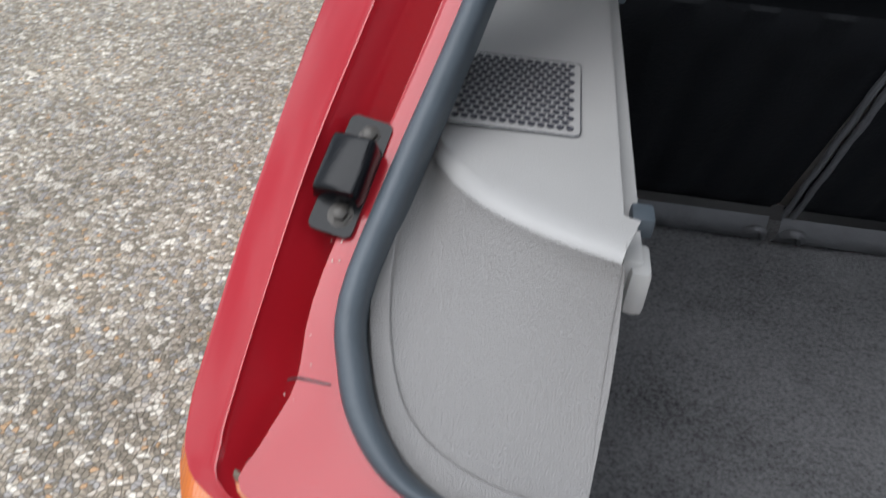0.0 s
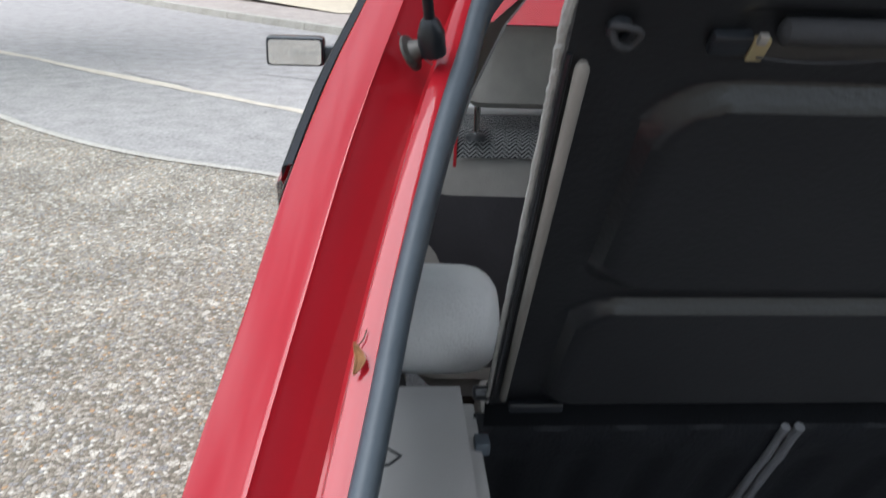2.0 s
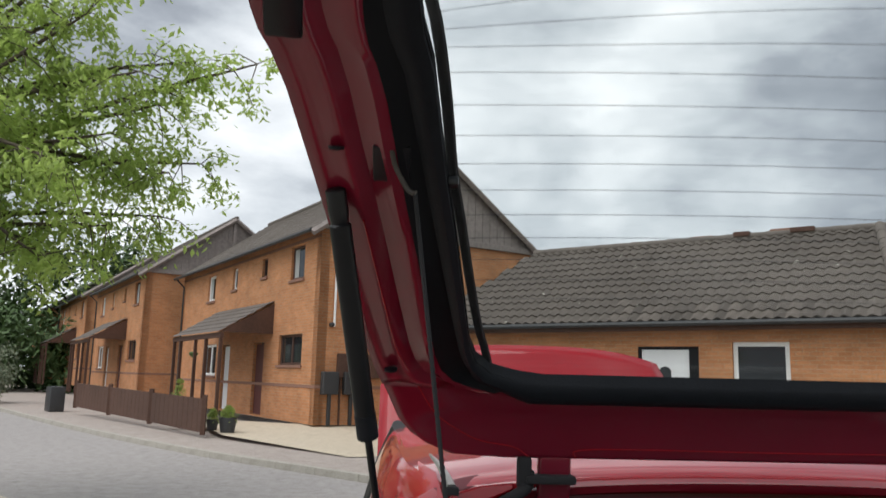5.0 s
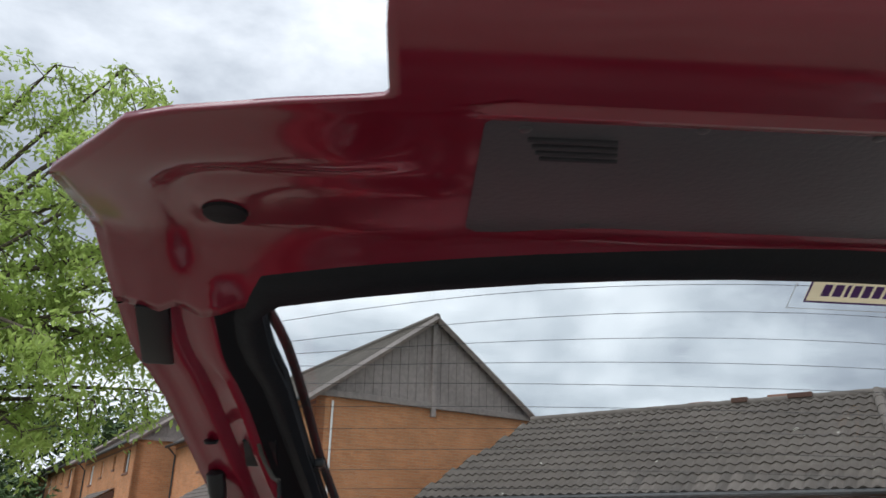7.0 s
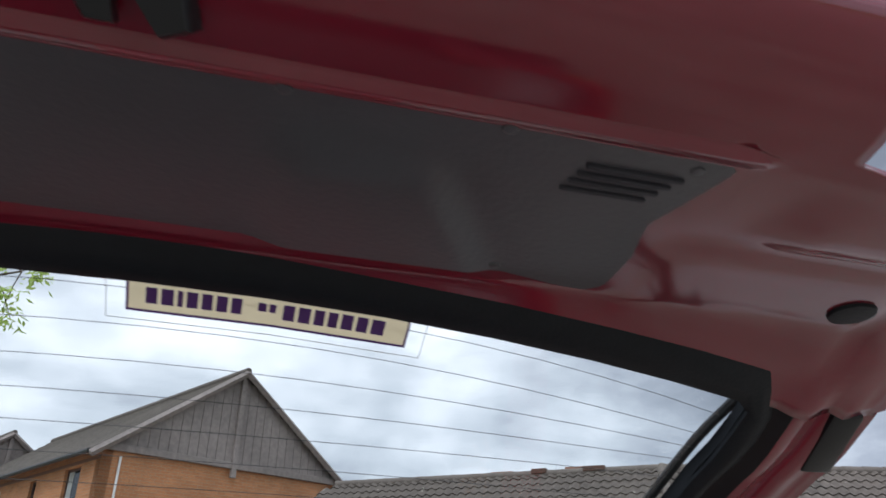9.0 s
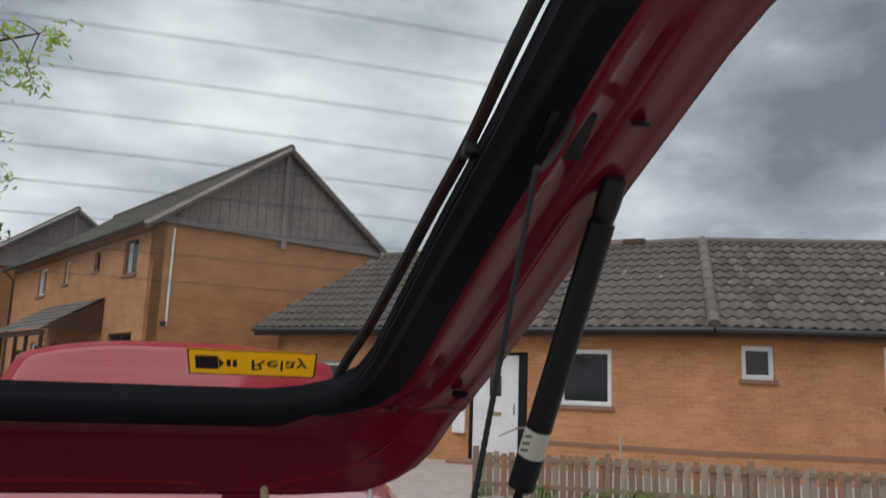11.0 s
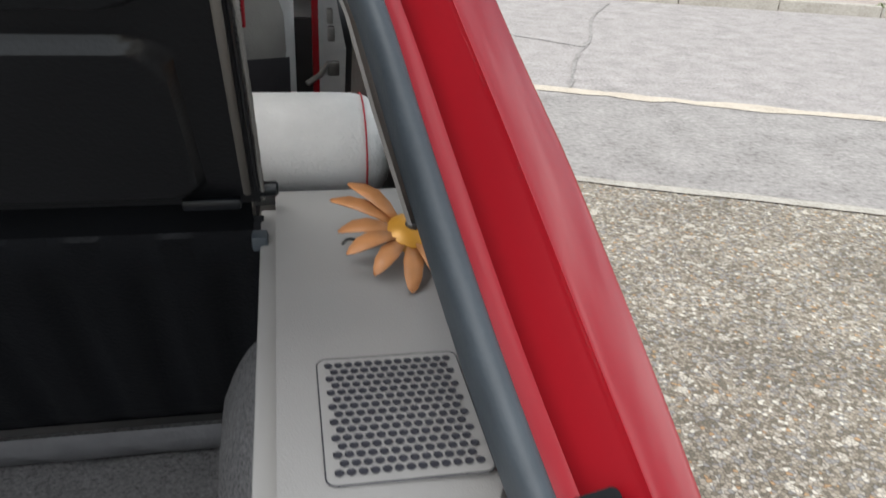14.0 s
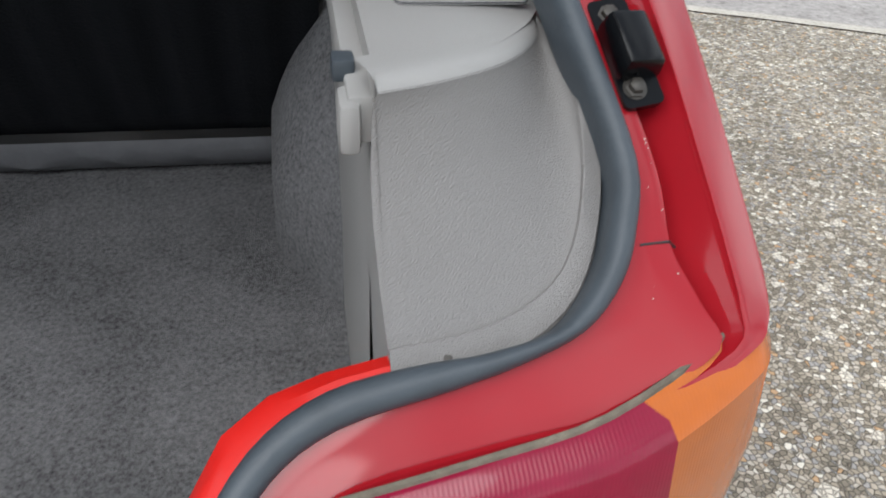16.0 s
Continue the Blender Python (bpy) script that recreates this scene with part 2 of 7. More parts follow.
mirror_mat = mat("mirror_glass", (0.75, 0.76, 0.78), 0.03, 1.0, 0, 0.02, 5)


# ---- mesh helpers ----
ORIGIN = {}


def thing(name, at, label, category, group="", kind=""):
    """An Empty at the base of a thing, which parents its parts."""
    ob = new(name)
    ob.empty_display_size = 0.1
    ob.location = at
    ORIGIN[ob.name] = Vector(at)
    return tagged(ob, label, category, group, kind)


def finish(name, me, material, parent=None, label="", smooth=True):
    if material is not None and not me.materials:
        me.materials.append(material)
    if smooth:
        me.polygons.foreach_set("use_smooth", [True] * len(me.polygons))
        me.set_sharp_from_angle(angle=radians(38))
    ob = new(name, me)
    if parent is not None:
        ob.parent = parent
        ob.matrix_parent_inverse = Matrix.Translation(-ORIGIN.get(parent.name, Vector((0, 0, 0))))
    if label:
        tagged(ob, label)
    return ob


def part(name, bm, material, parent=None, label="", smooth=True):
    me = bpy.data.meshes.new(name)
    bmesh.ops.recalc_face_normals(bm, faces=bm.faces)
    bm.to_mesh(me)
    bm.free()
    return finish(name, me, material, parent, label, smooth)


def grid_bm(rows, bm=None, close=False):
    """Quads between rows of equally many points."""
    bm = bm or bmesh.new()
    vs = [[bm.verts.new(p) for p in r] for r in rows]
    for a, b in zip(vs, vs[1:]):
        m = len(a)
        for i in range(m if close else m - 1):
            j = (i + 1) % m
            try:
                bm.faces.new((a[i], a[j], b[j], b[i]))
            except ValueError:
                pass
    return bm


def curve_pts(keys, n=4):
    """A smooth run of points through the keys."""
    keys = [Vector(k) for k in keys]
    out = []
    for i in range(len(keys) - 1):
        p0, p1, p2, p3 = keys[max(i - 1, 0)], keys[i], keys[i + 1], keys[min(i + 2, len(keys) - 1)]
        for k in range(n):
            t = k / n
            out.append(0.5 * (2 * p1 + (p2 - p0) * t + (2 * p0 - 5 * p1 + 4 * p2 - p3) * t * t + (3 * p1 - p0 - 3 * p2 + p3) * t ** 3))
    out.append(keys[-1])
    return out


def tube_bm(pts, r, n=10, bm=None, cap=True, squash=1.0, up=(0, 0, 1)):
    """A round (or flattened) tube along points; r may be a list."""
    bm = bm or bmesh.new()
    pts = [Vector(p) for p in pts]
    rings = []
    side = None
    for i, p in enumerate(pts):
        d = (pts[min(i + 1, len(pts) - 1)] - pts[max(i - 1, 0)]).normalized()
        if side is None:
            side = d.cross(Vector(up))
            if side.length < 0.05:
                side = d.cross(Vector((1, 0, 0)))
        side = (side - d * side.dot(d)).normalized()
        top = side.cross(d)
        rr = r[i] if isinstance(r, (list, tuple)) else r
        rings.append([bm.verts.new(p + side * (rr * math.cos(a)) + top * (rr * squash * math.sin(a))) for a in [2 * math.pi * k / n for k in range(n)]])
    for a, b in zip(rings, rings[1:]):
        for k in range(n):
            bm.faces.new((a[k], a[(k + 1) % n], b[(k + 1) % n], b[k]))
    if cap:
        bm.faces.new(rings[0][::-1])
        bm.faces.new(rings[-1])
    return bm


def box_bm(size, at=(0, 0, 0), bevel=0.0, bm=None, rot=None, seg=2):
    """A box with softened edges."""
    out = bm or bmesh.new()
    b = bmesh.new()
    bmesh.ops.create_cube(b, size=1.0)
    for v in b.verts:
        v.co = Vector((v.co.x * size[0], v.co.y * size[1], v.co.z * size[2]))
    if bevel:
        bmesh.ops.bevel(b, geom=list(b.edges), offset=bevel, segments=seg, profile=0.6, affect="EDGES")
    m = Matrix.Translation(at) @ (rot.to_4x4() if rot is not None else Matrix.Identity(4))
    idx = {v: out.verts.new(m @ v.co) for v in b.verts}
    for f in b.faces:
        out.faces.new([idx[v] for v in f.verts])
    b.free()
    return out


def lathe_bm(profile, at, axis, n=16, bm=None):
    """A turned form: profile is (distance along the axis, radius)."""
    axis = Vector(axis).normalized()
    side = axis.cross(Vector((0, 0, 1)))
    if side.length < 0.1:
        side = axis.cross(Vector((1, 0, 0)))
    side.normalize()
    top = side.cross(axis)
    at = Vector(at)
    rows = [[at + axis * d + (side * math.cos(a) + top * math.sin(a)) * r for a in [2 * math.pi * k / n for k in range(n)]] for d, r in profile]
    bm = grid_bm(rows, bm, True)
    bm.verts.ensure_lookup_table()
    m = len(profile) * n
    vs = list(bm.verts)[-m:]
    bm.faces.new(vs[:n][::-1])
    bm.faces.new(vs[-n:])
    return bm


def slab_bm(outline, z0, z1, bm=None, frame3=None):
    """A plate from a flat outline of (u, v), between heights z0 and z1, in the frame (origin, u axis, v axis, normal)."""
    bm = bm or bmesh.new()
    o, u, v, w = [Vector(q) for q in (frame3 or ((0, 0, 0), (1, 0, 0), (0, 1, 0), (0, 0, 1)))]
    lo = [bm.verts.new(o + u * a + v * b + w * z0) for a, b in outline]
    hi = [bm.verts.new(o + u * a + v * b + w * z1) for a, b in outline]
    bm.faces.new(lo[::-1])
    bm.faces.new(hi)
    for i in range(len(lo)):
        j = (i + 1) % len(lo)
        bm.faces.new((lo[i], lo[j], hi[j], hi[i]))
    return bm


def rounded(w, h, r, n=4, cx=0.0, cy=0.0):
    pts = []
    for sx, sy, a0 in ((1, 1, 0), (-1, 1, 90), (-1, -1, 180), (1, -1, 270)):
        for k in range(n + 1):
            a = radians(a0 + 90 * k / n)
            pts.append((cx + sx * (w / 2 - r) + r * math.cos(a), cy + sy * (h / 2 - r) + r * math.sin(a)))
    return pts


def mirror_x(pts):
    return [Vector((-p[0], p[1], p[2])) for p in pts]


def interp(x, table):
    xs = [q[0] for q in table]
    return float(np.interp(x, xs, [q[1] for q in table]))

# ---- the car ----
car = thing("hatchback_car", (0, 1.2, 0), "red three-door hatchback parked on the drive with its tailgate open", "car")
N_A = Vector((0, -0.629, 0.777))


def on_a(x, y, h=0.0):
    """A point on the slanted plane of the tailgate opening, h above it."""
    return Vector((x, y, 1.016 + 0.81 * y)) + N_A * h


# seal line, ridge line (x, y), depth of the gutter, lift of the ridge, share of the flat beside the seal
RIM = [((0, .358), (0, .425), 2.7, -.014, .08), ((.25, .358), (.26, .425), 2.7, -.014, .08), ((.391, .351), (.412, .408), 2.1, -.004, .10), ((.451, .340), (.484, .373), 1.4, .008, .16),
       ((.499, .300), (.536, .330), 1, .004, .27), ((.527, .232), (.567, .258), 1, 0, .30), ((.547, .174), (.596, .173), 1, 0, .30), ((.572, .088), (.621, .080), 1, 0, .30),
       ((.589, .008), (.641, .004), 1, 0, .30), ((.611, -.087), (.663, -.087), 1, 0, .30), ((.634, -.17), (.682, -.166), 1, 0, .32), ((.648, -.23), (.693, -.237), 1, 0, .37),
       ((.641, -.262), (.698, -.275), .95, 0, .42), ((.628, -.285), (.700, -.300), .75, 0, .68), ((.603, -.305), (.692, -.319), .25, 0, .90), ((.565, -.317), (.622, -.342), .05, 0, .9),
       ((.526, -.325), (.548, -.350), 0, 0, .9), ((.466, -.336), (.475, -.360), 0, 0, .9), ((.430, -.354), (.445, -.373), 0, 0, .9), ((.405, -.385), (.418, -.396), 0, 0, .9), ((.39, -.425), (.405, -.428), 0, 0, .9)]
rim = curve_pts([Vector((s[0], s[1], 0)) for s, r, k, l, w in RIM], 4)
rim_r = curve_pts([Vector((r[0], r[1], 0)) for s, r, k, l, w in RIM], 4)
rim_k = curve_pts([Vector((k, l, w)) for s, r, k, l, w in RIM], 4)


def seal_shift(y):
    """The left seal lies a little further in along the pillar."""
    return interp(y, [(-.22, 0), (-.10, .003), (.02, .006), (.10, .008), (.25, .008), (.31, .004), (.35, 0)])


def rim_side(left):
    rim_rows, seal_line, outer_run = [], [], []
    for s, r, kk in zip(rim, rim_r, rim_k):
        S, R, k, lift, ff = Vector((s[0] - (seal_shift(s[1]) if left else 0), s[1])), Vector((r[0], r[1])), max(0, kk[0]), kk[1], min(.93, kk[2] * (.85 if left and s[1] > -.2 else 1))
        d = (R - S).normalized()

        def at(f, h, extra=0.0, S=S, R=R, d=d):
            q = S.lerp(R, f) + d * extra
            return on_a(q.x, q.y, h)

        wide = interp(-s[1], [(-.40, .014), (-.33, .022), (-.25, .027), (-.16, .035), (-.02, .036), (.1, .032), (.17, .026), (.262, .024), (.285, .018), (.305, .006)])
        rim_rows.append([at(0, -.026, -.013), at(0, -.003, -.012), at(0, -.0025), at(ff * .35, -.0030), at(ff * .75, -.003 - .0010 * min(1, k)), at(ff, -.003 - .0024 * min(1, k)), at(ff + .02 * (1 - ff), -.004 - .006 * k), at(ff + .06 * (1 - ff), -.003 - .0210 * k), at(ff + .10 * (1 - ff), -.003 - .0250 * k), at(ff + .16 * (1 - ff), -.003 - .0250 * k), at(1 - .12 * (1 - ff), -.0045 * k + lift * .85), at(1 - .06 * (1 - ff), -.0012 * k + lift * .95),
                         at(.975, .0005 + lift), at(1.0, .0003 + lift), at(1.0, -.002 + lift, .004), at(1.0, -.014 * wide / .04 + lift, wide), at(1.0, -.018 * wide / .04 + lift, wide + .003), at(1.0, -.018 * wide / .04 - .010 + lift, wide + .001)])
        ring = [(0, -.003), (.0005, .004), (-.0020, .0090), (-.0070, .0112), (-.0122, .0092), (-.0152, .0035), (-.0158, -.006), (-.0155, -.020), (-.0140, -.026), (-.0118, -.020), (-.0110, -.004)]
        seal_line.append([at(0, q[1], q[0]) for q in curve_pts([Vector((e, h, 0)) for e, h in ring], 2)])
        outer_run.append((R + d * wide, d, wide, lift))
    return rim_rows, seal_line, outer_run


rim_rows, seal_line, outer_run = rim_side(False)
left_rows, left_seal, _ = rim_side(True)
full_rows = [mirror_x(r) for r in left_rows[::-1]] + rim_rows[1:]
mid = len(rim_rows) - 1
TOP = 11
part("rear_body_frame", grid_bm(full_rows[:mid - TOP + 1]), paint, car, "glossy red painted gutter round the tailgate opening")
part("rear_body_frame", grid_bm(full_rows[mid + TOP:]), paint, car, "glossy red painted gutter round the tailgate opening")
part("roof_gutter", grid_bm(full_rows[mid - TOP:mid + TOP + 1]), paint_shaded_deep, car, "red gutter under the roof's rear edge, darkened for the shade there")
full_seal = [mirror_x(r) for r in left_seal[::-1]] + seal_line[1:]
part("door_seal", grid_bm(full_seal, None, True), seal_rubber, car, "blue-grey rubber weatherstrip round the opening")

for sx in (-1, 1):
    part("body_seam", tube_bm([on_a(sx * .672, -.268, -.014), on_a(sx * .664, -.267, -.004), on_a(sx * .645, -.268, -.0028)], .0008, 5), dark_plastic, car, "dark joint between two panels")
    part("pillar_seam", tube_bm([on_a(sx * .562, .254, .0005), on_a(sx * .548, .246, -.010), on_a(sx * .535, .238, -.012)], .0006, 5), dark_plastic, car)
    chip_rnd, chips = random.Random(41 + sx), bmesh.new()
    for _ in range(16):
        y = chip_rnd.uniform(-.312, -.20)
        x = interp(-y, [(.2, .652), (.25, .652), (.28, .640), (.312, .605)]) + chip_rnd.uniform(0, .012 if y > -.27 else .03)
        c, a0 = on_a(sx * x, y, -.0030), chip_rnd.uniform(0, 6)
        r0 = chip_rnd.uniform(.0002, .0006)
        chips.faces.new([chips.verts.new(c + Vector((math.cos(a0 + q * 1.57), math.sin(a0 + q * 1.57) * .78, math.sin(a0 + q * 1.57) * .63)) * r0 * (1 + .8 * (q % 2))) for q in range(4)])
    tagged(part("paint_chips", chips, white_label, car), "", "", "", "stuff")

# flanks: tumblehome table of half width by height
X_OF_Z = [(.15, .66), (.3, .700), (.6, .716), (.77, .712), (.85, .702), (.94, .682), (1.06, .652), (1.15, .624), (1.25, .585), (1.33, .53)]


def flank_x(z):
    return interp(z, X_OF_Z)


def rear_y(z):
    if z < .78:
        return -.24
    return (z - 1.016) / .81 + .012


for sx, side in ((-1, "left"), (1, "right")):
    rows = []
    for z in (.18, .3, .45, .6, .70, .775, .84, .90, .945):
        ys = [rear_y(z)] + [rear_y(z) + .05] + [rear_y(z) * (1 - f) + 3.2 * f for f in (.1, .2, .35, .5, .65, .8, .95)]
        rows.append([Vector((sx * (flank_x(z) - (.012 if j == 0 else 0) - max(0, y - 1.9) ** 2 * .05), y, z)) for j, y in enumerate(ys)])
    part("quarter_panel", grid_bm(rows), paint, car)
    # rear pillar skin between gutter and side window
    rows = []
    for z in (.90, .945, 1.0, 1.06, 1.12, 1.18, 1.24, 1.29, 1.325):
        y0 = rear_y(z)
        x0 = flank_x(z)
        rows.append([Vector((sx * (x0 - .022), y0 + .008, z - .004)), Vector((sx * (x0 - .004), y0 + .020, z)), Vector((sx * (x0 + .001), y0 + .05, z)), Vector((sx * (x0 - .002), y0 + .075, z))])
    part("rear_pillar", grid_bm(rows), paint, car)
    win = part("side_window", grid_bm([[Vector((sx * (flank_x(z) - .010), rear_y(z) + .07 + (1.75 - (z - .94) * 1.3 - rear_y(z)) * f, z)) for f in (0, .33, .66, 1)] for z in (.945, 1.06, 1.15, 1.25, 1.29)]), glass, car, "clear side window")
    win.visible_shadow = False
    run = [q for q in outer_run if .15 < q[0].y < .345]
    for nm, prof, m_, lab in (("window_frame", ((.000, -.030), (.001, -.010), (.003, -.010), (.004, -.022)), pillar_vinyl, "thin beige edge of the side window frame"),
                              ("window_seal", ((.004, -.030), (.005, -.014), (.008, -.011), (.013, -.012), (.016, -.016), (.017, -.030)), rubber, "black rubber window seal"),
                              ("frame_edge", ((.016, -.036), (.018, -.030), (.022, -.036), (.024, -.07)), paint, "red painted edge beside the window seal")):
        rows = []
        for q, d, wide, lift in run:
            base = -.018 * wide / .04 + lift
            rows.append([Vector((sx * p.x, p.y, p.z)) for p in [on_a(q.x + d.x * e, q.y + d.y * e, base + h) for e, h in prof]])
        part(nm, grid_bm(rows), m_, win, lab)
    part("window_seal", tube_bm([Vector((sx * (flank_x(.945) + .003), y, .945)) for y in (.0, .4, .8, 1.2, 1.7)], .010, 8), rubber, win, "black rubber window seal")
    # drip rail with bright cover that ends at the tailgate
    rail = curve_pts([Vector((sx * .461, .362, 1.344)), Vector((sx * .470, .415, 1.361)), Vector((sx * .479, .46, 1.370)), Vector((sx * .486, .51, 1.3745))], 5)
    part("drip_rail", tube_bm(rail, [.0085 - .00042 * k for k in range(len(rail))], 6, None, True, .7), steel, car, "bright metal roof gutter trim")

# roof
rows = []
for y, zc, xh, dz in ((.4012, 1.350, .455, .026), (.402, 1.361, .46, .028), (.406, 1.3665, .465, .029), (.430, 1.374, .485, .031), (.48, 1.384, .50, .033), (.58, 1.394, .52, .040), (.7, 1.402, .53, .046), (1.1, 1.408, .54, .05), (1.5, 1.398, .54, .05), (1.75, 1.372, .535, .05), (1.88, 1.345, .53, .05)):
    rows.append([Vector((xh * f, y, zc - dz * abs(f) ** 2.4)) for f in [k / 9 for k in range(-9, 10)]])
part("roof", grid_bm(rows), roof_paint, car, "glossy red roof")
part("headlining", grid_bm([[p - Vector((0, 0, .03)) for p in r] for r in rows[4:]]), velour, car, "pale grey roof lining")
for sx in (-1, 1):
    rows = []
    for y, xh, ze in ((.352, .474, 1.318), (.38, .480, 1.330), (.44, .487, 1.354), (.7, .53, 1.356), (1.1, .54, 1.358), (1.5, .54, 1.348), (1.75, .535, 1.322), (1.88, .53, 1.295)):
        rows.append([Vector((sx * (xh - .008), y, ze + .002)), Vector((sx * (xh + .010), y, ze - .004)), Vector((sx * (xh + .024), y, ze - .022)), Vector((sx * (xh + .042), y + .012, ze - .060)), Vector((sx * (xh + .052), y + .018, ze - .085))])
    part("cant_rail", grid_bm(rows), paint, car, "red roof side above the window")
# recessed panel under the roof's rear edge
rows = []
for x in [k * .05 for k in range(-9, 10)]:
    f = abs(x) / .45
    rows.append([Vector((x, .440, 1.300 - .026 * f ** 3)), Vector((x, .438, 1.334 - .026 * f ** 3)), Vector((x, .404, 1.338 - .026 * f ** 3)), Vector((x, .4010, 1.342 - .026 * f ** 2.4)), Vector((x, .4008, 1.352 - .026 * f ** 2.4))])
part("roof_rear_rail", grid_bm(rows), paint_shaded_deep, car)
for sx in (-1, 1):
    flap = slab_bm([(.372, 1.350), (.42, 1.345), (.452, 1.336), (.468, 1.326), (.471, 1.318), (.465, 1.312), (.450, 1.312), (.41, 1.325), (.372, 1.340)], -.004, .004, None, ((0, .184, 0), (sx, 0, 0), (0, .15, 1), (0, -1, .15)))
    fo = part("gutter_flap", flap, paint, car, "red pressed gutter flap beside the hinge")
    fb = fo.modifiers.new("edge", "BEVEL")
    fb.width, fb.segments = .003, 2
    part("rail_plug", box_bm((.018, .012, .012), (sx * .460, .358, 1.341), .003), matt_black, car, "black plug in the end of the roof trim")

# front structure seen through the cabin
rows = []
for f in (0, .06, .3, .55, .8, .94, 1.0):
    w = .615 - .05 * max(0, f - .8) / .2
    rows.append([Vector((x * w, 2.33 + .30 * f + .02 * x * x, .955 + (.675 * f) - .065 * f * abs(x) ** 3)) for x in [k / 10 for k in range(-10, 11)]])
bonnet = part("bonnet", grid_bm(rows), paint, car, "raised glossy red bonnet")
bs = bonnet.modifiers.new("skin", "SOLIDIFY")
bs.thickness, bs.offset = .02, -1.0
part("bonnet_stay", tube_bm([Vector((.45, 2.42, .9)), Vector((.40, 2.62, 1.45))], .005, 6), steel, car)
part("scuttle", grid_bm([[Vector((x * .66, y, z)) for x in (-1, -.5, 0, .5, 1)] for y, z in ((2.24, .94), (2.33, .945), (2.40, .90), (3.1, .78))]), dark_plastic, car, "dark engine bay and scuttle")
for sx in (-1, 1):
    part("windscreen_pillar", tube_bm(curve_pts([Vector((sx * .535, 1.84, 1.335)), Vector((sx * .60, 2.05, 1.17)), Vector((sx * .66, 2.27, .95))], 4), .024, 8), dark_plastic, car, "dark windscreen pillar")
wind = part("windscreen", grid_bm([[Vector((x * w, y, z)) for x in (-1, -.5, 0, .5, 1)] for y, z, w in ((1.84, 1.335, .53), (2.05, 1.17, .60), (2.27, .95, .66))]), glass, car, "clear windscreen")
wind.visible_shadow = False

# side mirrors
for sx in (-1, 1):
    c = Vector((sx * .832, 1.93, .980))
    housing = part("door_mirror", box_bm((.165, .07, .082), c + Vector((0, .03, 0)), .014), black_plastic, car, "black plastic door mirror")
    part("mirror_glass", slab_bm(rounded(.148, .068, .010), 0, .002, None, (c + Vector((0, -.0065, 0)), (1, 0, 0), (0, 0, 1), (0, -1, 0))), mirror_mat, housing, "mirror glass")
    part("mirror_arm", box_bm((.09, .05, .05), c + Vector((-sx * .115, .035, -.01)), .012), black_plastic, housing)

# lamps below the corners
for sx in (-1, 1):
    keys = [(.735, -.20), (.733, -.265), (.722, -.308), (.700, -.330), (.625, -.366), (.55, -.380), (.46, -.392), (.41, -.400)]
    tops = [.762, .760, .757, .752, .740, .732, .722, .716]
    pts = curve_pts([Vector((a, b, z)) for (a, b), z in zip(keys, tops)], 4)

    def lamp_rows(sub):
        return [[Vector((sx * (p.x - .016), p.y + .022, p.z + .002)), Vector((sx * (p.x - .004), p.y + .008, p.z - .001)), Vector((sx * p.x, p.y, p.z - .010)), Vector((sx * (p.x + .004), p.y - .006, p.z - .07)), Vector((sx * (p.x + .003), p.y - .006, p.z - .16))] for p in sub]

    unit = part("tail_lamp", grid_bm(lamp_rows(pts[15:])), lens_red, car, "red tail lamp lens, dusty along its top edge")
    part("indicator_lens", grid_bm(lamp_rows(pts[:16])), lens_amber, unit, "amber indicator lens wrapping the corner")
    part("lamp_gasket", tube_bm([Vector((sx * (p.x - .016), p.y + .022, p.z + .0015)) for p in pts], .0026, 6), grime, unit, "grey perished gasket with grime")
part("rear_valance", grid_bm([[Vector((x, -.40 + .03 * (abs(x) / .7) ** 2, z)) for x in [k * .1 for k in range(-7, 8)]] for z in (.20, .40, .55)]), paint, car)
part("rear_bumper", box_bm((1.45, .10, .13), (0, -.43, .44), .03), black_plastic, car, "black plastic rear bumper")

